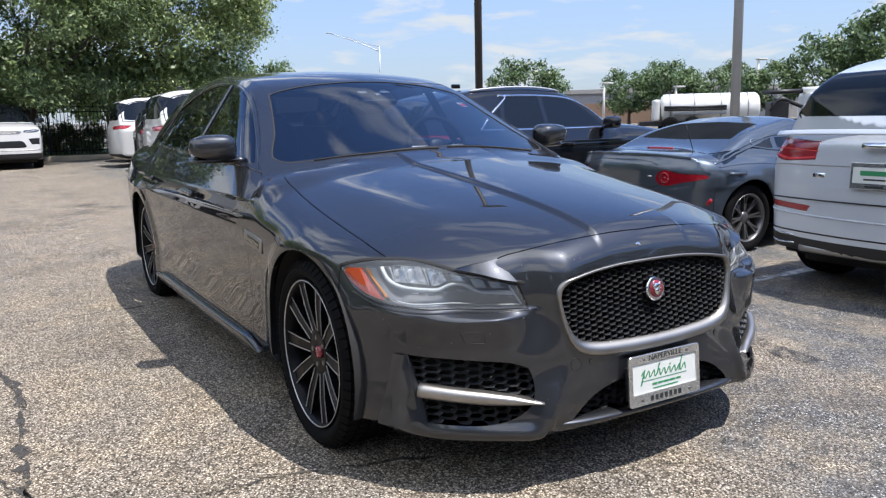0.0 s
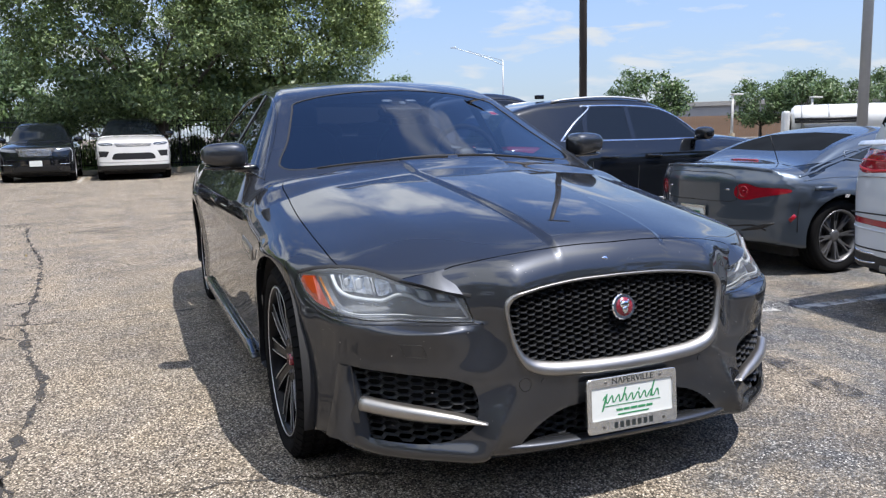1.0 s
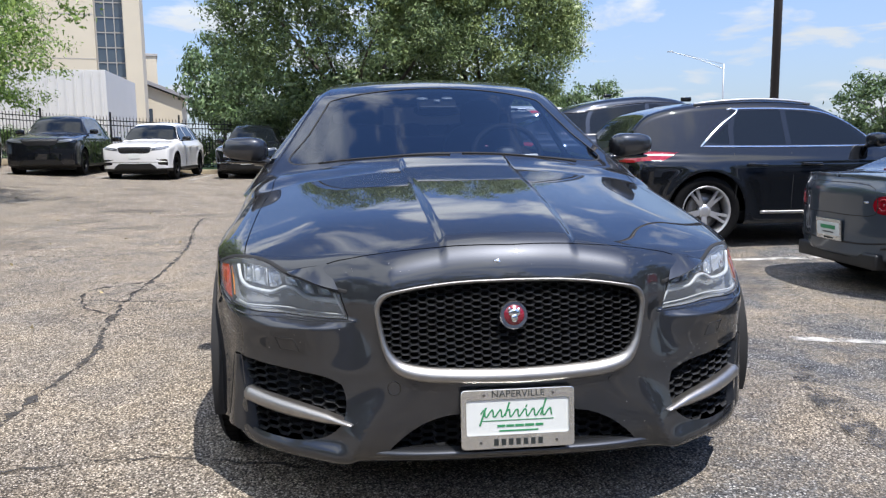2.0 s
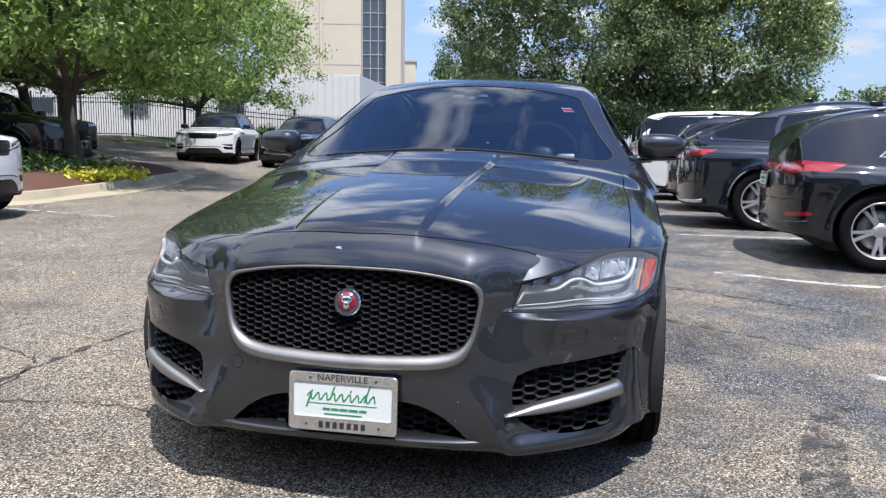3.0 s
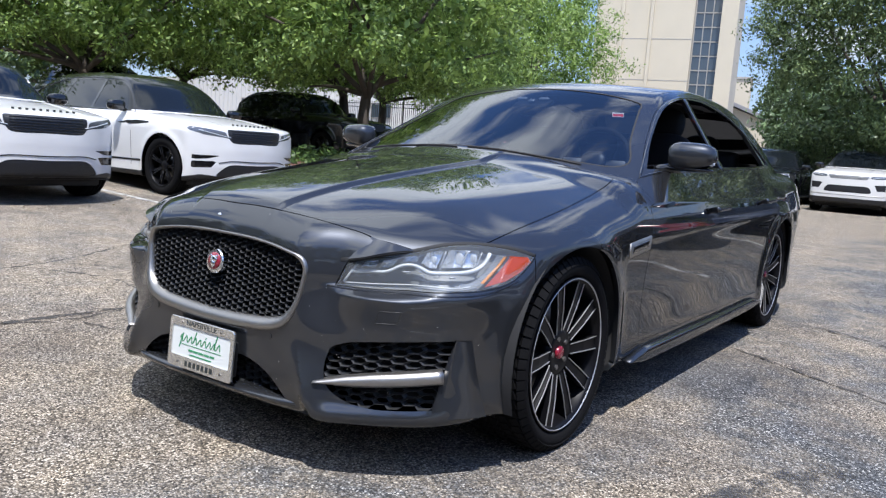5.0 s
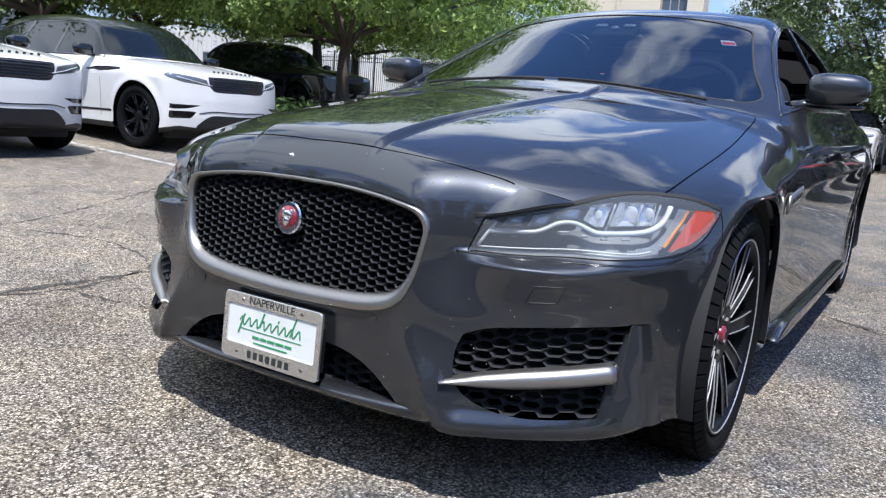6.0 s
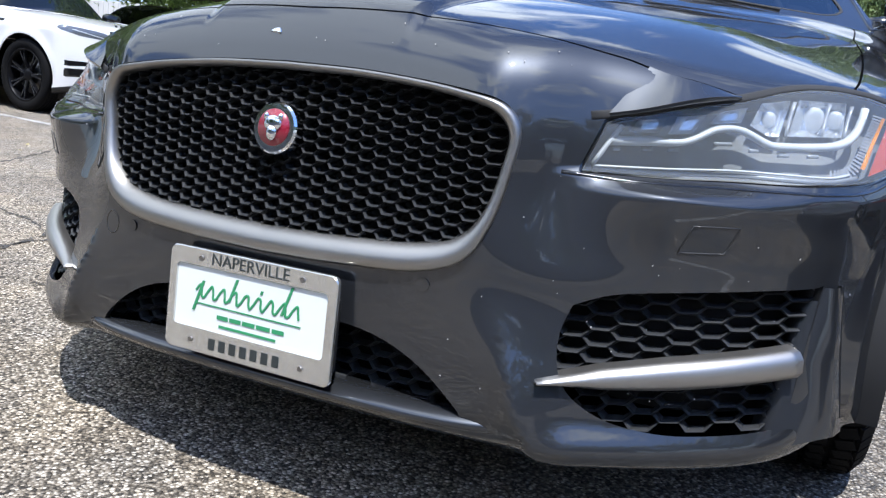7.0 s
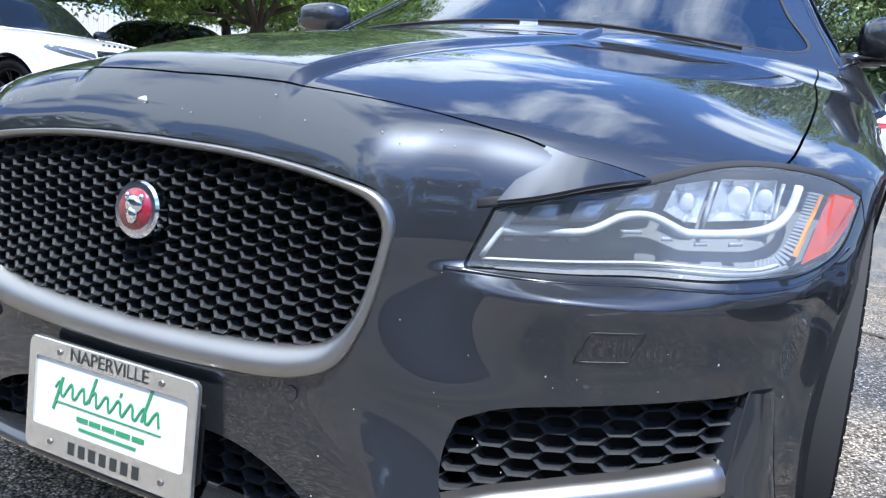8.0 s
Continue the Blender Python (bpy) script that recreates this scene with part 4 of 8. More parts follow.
    # amber corner reflector: a broad leaning block and a thin strip before it
    for ab, dd0 in (([(0.827, 0.612), (0.820, 0.603), (0.840, 0.692), (0.868, 0.689), (0.876, 0.672), (0.868, 0.645), (0.850, 0.618)][1:], 0.010), ([(0.808, 0.614), (0.828, 0.690), (0.833, 0.690), (0.814, 0.612)], 0.012)):
        abm = bmesh.new()
        for layer, dd in ((0, dd0), (1, dd0 + 0.010)):
            ring = [abm.verts.new((sg * (a - 0.005), float(front_y(a - 0.005, b)) + dd + 0.006, b)) for a, b in spline([(v[0], 0, v[1]) for v in ab], True, 0.006, range(len(ab)))[:, [0, 2]]]
            if layer == 0:
                f0 = ring
                abm.faces.new(ring)
            else:
                for i in range(len(ring)):
                    abm.faces.new((f0[i], f0[(i + 1) % len(ring)], ring[(i + 1) % len(ring)], ring[i]))
        bmesh.ops.recalc_face_normals(abm, faces=abm.faces)
        part("amber_reflector", abm, AMBER if dd0 < 0.011 else YELLOWAMBER, lamp_ob, "amber corner reflector", smooth=False)
    # seam under the lamp
    sp, sn = body.on([(0.432, -0.72, 0.578), (0.52, -0.68, 0.574), (0.66, -0.57, 0.576), (0.80, -0.43, 0.585), (0.86, -0.33, 0.62)], step=0.02)
    part("lamp_seal", sweep(sp * (sg, 1, 1), sn * (sg, 1, 1), 0.006, 0.0015), GLOSSBLACK, car)
    # lower side grille with blade
    fp = xz(FOG, True, (0, 4, 6))
    keep = np.array([(min(max(a, 0), 1), b) for a, b in fp])
    fog = honeycomb("side_grille", keep, 0.024, car, 0.046, 0.0225, 0.0024, 0.02, "black honeycomb side intake", HONEY)
    backing("intake_backing", keep, 0.10, fog, DARK)
    for o in [fog] + list(fog.children):
        if mir:
            o.data.transform(Matrix.Diagonal((-1, 1, 1, 1)))
            o.data.flip_normals()
    blade = [(0.447, 0, 0.296), (0.50, 0, 0.302), (0.60, 0, 0.314), (0.70, 0, 0.326), (0.760, 0, 0.334)]
    part("intake_blade", poly_strip(blade, 0.046, 0.006, 0.020, sg, [0.12, 0.7, 0.95, 1.0, 1.0]), SATIN, car, "satin silver intake blade")
    # upright vane at the intake's outer end
    vb = bmesh.new()
    vr = []
    for zz, x0, x1 in ((0.443, 0.783, 0.800), (0.33, 0.760, 0.815), (0.205, 0.748, 0.835)):
        vr.append([vb.verts.new((sg * xx, float(front_y(xx, zz)) + dd, zz)) for xx, dd in ((x0 - 0.03, 0.07), (x0, 0.006), (x1, -0.003), (x1 + 0.01, 0.012))])
    for a, b in zip(vr, vr[1:]):
        for i in range(3):
            vb.faces.new((a[i], a[i + 1], b[i + 1], b[i]))
    bmesh.ops.recalc_face_normals(vb, faces=vb.faces)
    part("intake_vane", vb, PAINT, car)
    # dark strip drawn for the shaded gap over the lamp, under the lid of the wing
    ep, en = body.on([(0.455, -0.69, 0.655), (0.50, -0.665, 0.664), (0.57, -0.625, 0.682), (0.643, -0.578, 0.699), (0.70, -0.512, 0.720), (0.74, -0.465, 0.728), (0.788, -0.405, 0.727), (0.845, -0.32, 0.714), (0.882, -0.262, 0.694)], step=0.02, sharp=(3,))
    part("lamp_gap", sweep(ep * (sg, 1, 1), en * (sg, 1, 1), 0.013, 0.0012), DARK, car)
    # brow of the bumper over the lamp's inner end
    qa = body.solve(body.to_q(spline([(0.500, -0.612, 0.724), (0.515, -0.600, 0.716), (0.57, -0.593, 0.711), (0.640, -0.579, 0.700)], False, 0.01)))
    qb = body.solve(body.to_q(spline([(0.478, -0.680, 0.660), (0.51, -0.660, 0.666), (0.57, -0.625, 0.682), (0.642, -0.578, 0.699)], False, 0.01)))
    na, nb = body.normal(qa), body.normal(qb)
    bb = bmesh.new()
    rows = []
    for t in np.linspace(0, 1, 24):
        pa = np.array([np.interp(t, np.linspace(0, 1, len(qa)), (qa + na * 0.0012)[:, c]) for c in range(3)])
        lift = 0.0012 + 0.016 * math.sin(math.pi * (0.03 + 0.97 * t)) ** 0.8
        pb_ = np.array([np.interp(t, np.linspace(0, 1, len(qb)), qb[:, c]) for c in range(3)])
        nn = np.array([np.interp(t, np.linspace(0, 1, len(nb)), nb[:, c]) for c in range(3)])
        pe = pb_ + nn * lift + np.array([0, -0.004, 0.0])
        row = [pa, pa * 0.5 + pe * 0.5 + nn * 0.0015, pe, pe, pe + np.array([0, 0.003, -0.005]), pb_ + np.array([0, 0.01, -0.004])]
        rows.append([bb.verts.new((sg * v[0], v[1], v[2])) for v in row])
    for r1, r2 in zip(rows, rows[1:]):
        for j in (0, 1, 3, 4):
            bb.faces.new((r1[j], r1[j + 1], r2[j + 1], r2[j]))
    bmesh.ops.recalc_face_normals(bb, faces=bb.faces)
    part("lamp_brow", bb, PAINT, car)
    # washer cover outline and small tow-eye seam
    wl3 = spline([(0.597, 0, 0.487), (0.652, 0, 0.489), (0.664, 0, 0.526), (0.609, 0, 0.525)], True, 0.008, (0, 1, 2, 3))
    wl3[:, 1] = front_y(wl3[:, 0], wl3[:, 2])
    wq = body.solve(body.to_q(wl3))
    part("washer_cover_seam", sweep(wq * (sg, 1, 1), body.normal(wq) * (sg, 1, 1), 0.0026, 0.0011, True), PLASTIC, car)
    sq = body.solve(body.to_q(np.array([(0.281, -0.807, 0.401)])))
    sm = Matrix.Translation(Vector(sq[0] * (sg, 1, 1))) @ pose(0, 0, 0, 90, 0, 6 * sg)
    part("parking_sensor", cyl(0.010, 0.0095, 0.004, sm, 20), PAINT, car, "", smooth=False)

# tow-eye cover on one side
tq = np.array([(-0.335 + 0.019 * math.cos(a), -0.79, 0.400 + 0.019 * math.sin(a)) for a in np.linspace(0, 2 * math.pi, 24, endpoint=False)])
tq3 = body.solve(body.to_q(tq * (-1, 1, 1)))
part("tow_cover_seam", sweep(tq3 * (-1, 1, 1), body.normal(tq3) * (-1, 1, 1), 0.003, 0.0006, True), GLOSSBLACK, car)

# central lower intake and splitter
ip = both(xz(INTAKE, False))
low = honeycomb("lower_grille", ip, 0.032, car, 0.046, 0.0225, 0.0024, 0.02, "black honeycomb lower intake", HONEY)
backing("lower_backing", ip, 0.11, low, DARK)
# painted lip with a broad shelf that slopes down to a blunt front edge
sb = bmesh.new()
rings = []
for x in np.linspace(-0.41, 0.41, 61):
    yf, k = float(plan_low(abs(x))), math.sqrt(max(0.0, 1 - (abs(x) / 0.415) ** 6))
    sec = [(0.034, 0.2300), (0.000, 0.2245), (-0.010 - 0.004 * k, 0.2185), (-0.012 - 0.006 * k, 0.2140), (-0.011 - 0.005 * k, 0.2060), (-0.004, 0.2020), (0.060, 0.1990)]
    rings.append([sb.verts.new((x, yf + a, b)) for a, b in sec])
for r1, r2 in zip(rings, rings[1:]):
    for q in range(7):
        sb.faces.new((r1[q], r1[(q + 1) % 7], r2[(q + 1) % 7], r2[q]))
sb.faces.new(rings[0])
sb.faces.new(rings[-1])
bmesh.ops.recalc_face_normals(sb, faces=sb.faces)
part("splitter", sb, PAINT, car, "dark grey painted lip shelf")

# ---- plate on the bumper ----
plate = thing("dealer_plate", "white dealer plate in a brushed metal frame on the bumper", "plate", at=Matrix.Translation((0.002, -0.832, 0.3135)) @ pose(0, 0, 0, 86, 0, 0))


def rounded(w, h, r, n=6):
    return [(sx * (w / 2 - r) + r * math.cos(a), sy * (h / 2 - r) + r * math.sin(a)) for sx, sy, a0 in ((1, 1, 0), (-1, 1, 90), (-1, -1, 180), (1, -1, 270)) for a in [radians(a0 + 90 * k / n) for k in range(n + 1)]]


def ring_plate(w, h, r, w2, h2, off, t):
    bm = bmesh.new()
    o, i = rounded(w, h, r), [(a, b + off) for a, b in rounded(w2, h2, r * 0.6)]
    loops = [[bm.verts.new((a, b, zz)) for a, b in q] for q, zz in ((o, 0), (o, t * 0.8), ([(a * 0.992, b * 0.985) for a, b in o], t), (i, t), (i, 0))]
    n = len(o)
    for a, b in zip(loops, loops[1:]):
        for k in range(n):
            bm.faces.new((a[k], a[(k + 1) % n], b[(k + 1) % n], b[k]))
    bmesh.ops.recalc_face_normals(bm, faces=bm.faces)
    return bm


FRAMEM = material("brushed_plate_frame", (0.62, 0.62, 0.60), 0.22, 0.9, vary=0.12, scale=30)
part("plate_frame", ring_plate(0.318, 0.166, 0.012, 0.288, 0.100, 0.006, 0.008), FRAMEM, plate, "brushed metal frame with dark lettering", smooth=False)
part("plate_card", box(0.30, 0.125, 0.003, (0, 0.004, 0.003)), LABELW, plate, "white printed card", smooth=False)
part("plate_bracket", box(0.30, 0.11, 0.022, (0, -0.01, -0.012), 0.004), PLASTIC, plate, "", smooth=False)


def lettering(name, text, size, x, y, z, mat, parent, extrude=0.0006, squeeze=1.0):
    cu = bpy.data.curves.new(name, "FONT")
    cu.body, cu.size, cu.align_x, cu.align_y, cu.extrude = text, size, "CENTER", "CENTER", extrude
    tmp = bpy.data.objects.new(name, cu)
    scene.collection.objects.link(tmp)
    dg = bpy.context.evaluated_depsgraph_get()
    me = bpy.data.meshes.new_from_object(tmp.evaluated_get(dg))
    bpy.data.objects.remove(tmp)
    me.transform(Matrix.Translation((x, y, z)) @ Matrix.Diagonal((squeeze, 1, 1, 1)))
    me.materials.clear()
    me.materials.append(mat)
    ob = new(name, me)
    ob.parent = parent
    return ob


lettering("frame_lettering", "NAPERVILLE", 0.0265, 0, 0.0695, 0.0083, DARKINK, plate, squeeze=1.05)


def bars(name, rows, mat, parent, z, slant=0.0):
    """Plain bars in place of writing: rows of (x, y, width, height), each a part."""
    for x, y, w, h in rows:
        bm = bmesh.new()
        for v in add_box(bm, x, y, z, w, h, 0.0008):
            v.co.x += (v.co.y - y) * slant
        part(name, bm, mat, parent, smooth=False)


wave = [(-0.104 + 0.0048 * i, 0.0155 + 0.0105 * math.sin(i * 1.30), 0.0052) for i in range(43)]
part("script_wave", sweep([(x + 0.30 * (y - 0.0155), y, z) for x, y, z in spline(wave, False, 0.0012)], [(0, 0, 1)] * len(spline(wave, False, 0.0012)), 0.0042, 0.0006), GREENINK, plate, "green script mark", smooth=False)
bars("script_bar", [(-0.098, 0.008, 0.0055, 0.050), (-0.030, 0.027, 0.0050, 0.038), (0.072, 0.030, 0.0050, 0.046), (0.024, 0.034, 0.0045, 0.006)], GREENINK, plate, 0.0052, 0.35)
bars("address_bar", [(-0.047, -0.0195, 0.022, 0.0065), (-0.022, -0.0195, 0.022, 0.0065), (0.004, -0.0195, 0.024, 0.0065), (0.032, -0.0195, 0.026, 0.0065), (0.060, -0.0195, 0.022, 0.0065)], GREENINK, plate, 0.0052)
bars("small_bar", [(0.0, -0.004, 0.20, 0.002), (0.002, -0.0335, 0.11, 0.004)], GREENINK, plate, 0.0052)
bars("frame_bar", [(-0.062 + 0.0207 * i, -0.064, 0.0125, 0.018) for i in range(7)], DARKINK, plate, 0.0083)
for px, py in ((-0.095, 0.0685), (0.098, 0.0685), (-0.105, -0.064), (0.108, -0.064)):
    part("screw", cyl(0.0045, 0.0040, 0.003, Matrix.Translation((px, py, 0.0088)), 14), STEEL, plate, "", smooth=False)


# ---- wheels ----
def tyre_mesh(r, rim_r, w, seg=72):
    h = w / 2
    prof = [(-h * 0.72, rim_r - 0.004), (-h * 0.90, rim_r + 0.012), (-h * 1.0, (r + rim_r) / 2), (-h * 0.97, r - 0.022), (-h * 0.86, r - 0.006)]
    grooves = [-0.50, -0.17, 0.17, 0.50]
    for g in grooves:
        prof += [(h * (g - 0.06), r - 0.001), (h * (g - 0.05), r - 0.009), (h * (g + 0.05), r - 0.009), (h * (g + 0.06), r - 0.001)]
    prof += [(h * 0.86, r - 0.006), (h * 0.97, r - 0.022), (h * 1.0, (r + rim_r) / 2), (h * 0.90, rim_r + 0.012), (h * 0.72, rim_r - 0.004)]
    return lathe(prof, seg)


def tread_blocks(r, w, n=60):
    """Cross grooves of the tread, as low ribs between them."""
    bm = bmesh.new()
    for k in range(n):
        for g, hw in ((-0.68, 0.12), (-0.335, 0.10), (0.0, 0.10), (0.335, 0.10), (0.68, 0.12)):
            m = pose(0, 0, 0, 360 * (k + 0.25 * (g > 0)) / n, 0, 0) @ Matrix.Translation((g * w / 2, 0, r)) @ pose(0, 0, 0, 0, 0, 18 if g > 0 else -18)
            add_box(bm, 0, 0, 0.0, hw * w, 2 * math.pi * r / n * 0.80, 0.009, m)
        for g in (-1, 1):
            m = pose(0, 0, 0, 360 * (k + 0.25 * (g > 0)) / n, 0, 0) @ Matrix.Translation((g * 0.905 * w / 2, 0, r - 0.012)) @ pose(0, 0, 0, 0, g * 52, 0)
            add_box(bm, 0, 0, 0.0, 0.030, 2 * math.pi * r / n * 0.80, 0.008, m)
    return bm


def rim_barrel(r, w):
    h = w / 2
    return lathe([(h * 0.86, r + 0.004), (h * 0.92, r + 0.006), (h * 0.93, r), (h * 0.84, r - 0.010), (h * 0.55, r - 0.018), (-h * 0.8, r - 0.03), (-h * 0.9, r - 0.005), (-h * 0.9, r + 0.004)], 64)


def spokes(pairs, r0, r1, x_hub, x_rim, width, spread, thick):
    """Slim twin spokes: dark bodies and bright machined faces."""
    dark, face = bmesh.new(), bmesh.new()
    for k in range(pairs):
        for sgn in (-1, 1):
            a0, a1 = radians(360 * k / pairs) + sgn * spread[0], radians(360 * k / pairs) + sgn * spread[1]
            ends = []
            for r, a, x, w in ((r0, a0, x_hub, width * 1.2), ((r0 + r1) / 2, (a0 + a1) / 2, (x_hub * 0.45 + x_rim * 0.55) , width * 0.95), (r1, a1, x_rim, width)):
                c = Vector((x, r * math.cos(a), r * math.sin(a)))
                t = Vector((0, -math.sin(a), math.cos(a)))
                ends.append((c, t, w))
            for bm, lift, depth, ww in ((dark, 0.0, thick, 1.0), (face, 0.0012, 0.0, 0.72)):
                rows = []
                for c, t, w in ends:
                    o = Vector((lift, 0, 0))
                    if depth:
                        rows.append([bm.verts.new(c + t * w / 2), bm.verts.new(c - t * w / 2), bm.verts.new(c - t * w * 0.35 - Vector((depth, 0, 0))), bm.verts.new(c + t * w * 0.35 - Vector((depth, 0, 0)))])
                    else:
                        rows.append([bm.verts.new(c + t * w / 2 * ww + o), bm.verts.new(c - t * w / 2 * ww + o), bm.verts.new(c - t * w / 2 * ww - o * 0.2), bm.verts.new(c + t * w / 2 * ww - o * 0.2)])
                for a, b in zip(rows, rows[1:]):
                    for j in range(4):
                        bm.faces.new((a[j], a[(j + 1) % 4], b[(j + 1) % 4], b[j]))
    for bm in (dark, face):
        bmesh.ops.recalc_face_normals(bm, faces=bm.faces)
    return dark, face


def banded_spokes(n, r0, r1, x_hub, x_rim, half0, half1, edge, thick):
    """Straight dark spokes, each with a fine bright machined line along both edges."""
    dark, face = bmesh.new(), bmesh.new()
    for k in range(n):
        a = 2 * math.pi * k / n
        u, t = Vector((0, math.cos(a), math.sin(a))), Vector((0, -math.sin(a), math.cos(a)))
        rows = []
        for r, x, h in ((r0, x_hub, half0), ((r0 + r1) / 2, (x_hub + x_rim) / 2 + 0.003, (half0 + half1) / 2), (r1, x_rim, half1)):
            c = u * r + Vector((x, 0, 0))
            rows.append((c, h))
        prof = lambda c, h: [c + t * h, c + t * (h - edge) - Vector((0.004, 0, 0)), c - t * (h - edge) - Vector((0.004, 0, 0)), c - t * h, c - t * h * 0.8 - Vector((thick, 0, 0)), c + t * h * 0.8 - Vector((thick, 0, 0))]
        rings = [[dark.verts.new(v) for v in prof(c, h)] for c, h in rows]
        for p, q in zip(rings, rings[1:]):
            for j in range(6):
                dark.faces.new((p[j], p[(j + 1) % 6], q[(j + 1) % 6], q[j]))
        for sg in (1, -1):
            strips = [[face.verts.new(c + t * sg * h * 1.0 + Vector((0.0010, 0, 0))), face.verts.new(c + t * sg * (h - edge) + Vector((0.0006, 0, 0))), face.verts.new(c + t * sg * (h - edge) - Vector((0.002, 0, 0))), face.verts.new(c + t * sg * h - Vector((0.0025, 0, 0)))] for c, h in rows]
            for p, q in zip(strips, strips[1:]):
                for j in range(4):
                    face.faces.new((p[j], p[(j + 1) % 4], q[(j + 1) % 4], q[j]))
    for bm in (dark, face):
        bmesh.ops.recalc_face_normals(bm, faces=bm.faces)
    return dark, face


def star_wheel(parent, r=0.336, rim_r=0.264, w=0.25):
    """The saloon's wheel, facing +x, about its own centre."""
    wheel = new("wheel")
    wheel.parent = parent
    part("tyre", tyre_mesh(r, rim_r, w), RUBBER, wheel, "low-profile black tyre")
    part("tread", tread_blocks(r, w), RUBBER, wheel, "", smooth=False)
    part("rim", rim_barrel(rim_r, w), RIMBLACK, wheel, "black alloy rim")
    h = w / 2
    dk, fc = banded_spokes(10, 0.078, rim_r - 0.003, h * 0.68, h * 0.84, 0.0185, 0.0245, 0.0026, 0.030)
    part("spoke_star", dk, RIMBLACK, wheel, "black spokes", smooth=False)
    part("machined_edge", fc, ALLOY, wheel, "bright machined spoke edges", smooth=False)
    part("rim_lip", lathe([(h * 0.90, rim_r + 0.002), (h * 0.935, rim_r + 0.0014), (h * 0.935, rim_r - 0.0014), (h * 0.90, rim_r - 0.002)], 72), ALLOY, wheel, "bright rim edge")
    hb = lathe([(h * 0.30, 0.0), (h * 0.30, 0.090), (h * 0.62, 0.084), (h * 0.68, 0.070), (h * 0.60, 0.036), (h * 0.62, 0.0)], 40)
    part("hub", hb, RIMBLACK, wheel)
    part("hub_cap", lathe([(h * 0.60, 0.023), (h * 0.70, 0.022), (h * 0.715, 0.018), (h * 0.715, 0.0)], 32), REDENAMEL, wheel, "red centre cap")
    for k in range(5):
        a = radians(72 * k + 36)
        part("wheel_nut", cyl(0.010, 0.009, 0.02, Matrix.Translation((h * 0.60, 0.052 * math.cos(a), 0.052 * math.sin(a))) @ pose(0, 0, 0, 0, 90, 0), 6), STEEL, wheel, "", smooth=False)
    part("brake_disc", lathe([(h * 0.05, 0.05), (h * 0.18, 0.06), (h * 0.18, 0.175), (h * 0.0, 0.175), (h * 0.0, 0.06)], 48), STEEL, wheel)
    part("caliper", box(0.06, 0.09, 0.20, (0.0, 0.14, 0.0), 0.02), PLASTIC, wheel)
    return wheel


first = star_wheel(car)
first.matrix_basis = pose(0.783, 0, 0.333, 0, 0, 0)
for m in (pose(0.783, 2.96, 0.333, 20, 0, 0), pose(-0.783, 0, 0.333, 0, 0, 180), pose(-0.783, 2.96, 0.333, 14, 0, 180)):
    copy_thing(first, m)
for yc in (0.0, 2.96):
    for sg in (1, -1):
        lb = bmesh.new()
        rings = []
        for k in range(25):
            a = -0.35 + (math.pi + 0.7) * k / 24
            rings.append([lb.verts.new((sg * xx, yc + 0.388 * math.cos(a), 0.335 + 0.388 * math.sin(a))) for xx in (0.90, 0.55)] + [lb.verts.new((sg * 0.55, yc, 0.335))])
        for a, b in zip(rings, rings[1:]):
            lb.faces.new((a[0], a[1], b[1], b[0]))
            lb.faces.new((a[1], a[2], b[1]))
        part("wheel_liner", lb, DARK, car)

# floor pan and engine bay close the body from below and behind the grille
part("floor_pan", box(1.50, 3.9, 0.05, (0, 1.75, 0.215), 0.01), DARK, car)
part("engine_bay", box(1.05, 1.0, 0.36, (0, -0.05, 0.46), 0.03), DARK, car)
part("bulkhead", box(1.62, 0.05, 0.60, (0, 0.62, 0.62), 0.01), DARK, car)

# ---- mirrors ----



for sg in (1, -1):
    mc = Vector((sg * 0.945, 0.96, 1.045))
    hb = blob(0.104, 0.078, 0.058, Matrix.Identity(4), 0.66)
    for v in hb.verts:
        if v.co.y > 0.03:
            v.co.y = 0.03 + (v.co.y - 0.03) * 0.3
        v.co.z += 0.012 * (v.co.x * sg / 0.118) * (1 if v.co.z < 0 else -0.3)
        v.co.x += 0.0
    hb.transform(Matrix.Translation(mc) @ pose(0, 0, 0, 0, 0, sg * 10))
    mir_ob = part("door_mirror", hb, PAINT, car, "body-coloured door mirror")
    part("mirror_base", blob(0.150, 0.056, 0.013, Matrix.Translation(mc + Vector((-sg * 0.055, 0.0, -0.056)))), GLOSSBLACK, mir_ob)
    part("mirror_arm", tube([(sg * 0.80, 0.90, 0.975), (sg * 0.85, 0.93, 0.985), (sg * 0.90, 0.95, 0.990)], 0.022, 10), GLOSSBLACK, mir_ob)
    part("indicator", sweep([mc + Vector((sg * (-0.03 + 0.13 * t), -0.066 + 0.05 * t * t, -0.040 + 0.012 * t)) for t in np.linspace(0, 1, 9)], [(sg * 0.2, -1, -0.1)] * 9, 0.013, 0.004), WHITEPL, mir_ob, "clear indicator strip")
    part("mirror_glass", box(0.155, 0.004, 0.080, (0, 0, 0), 0.0015, Matrix.Translation(mc + Vector((-sg * 0.004, 0.044, 0))) @ pose(0, 0, 0, 0, 0, sg * 10)), CHROME, mir_ob)

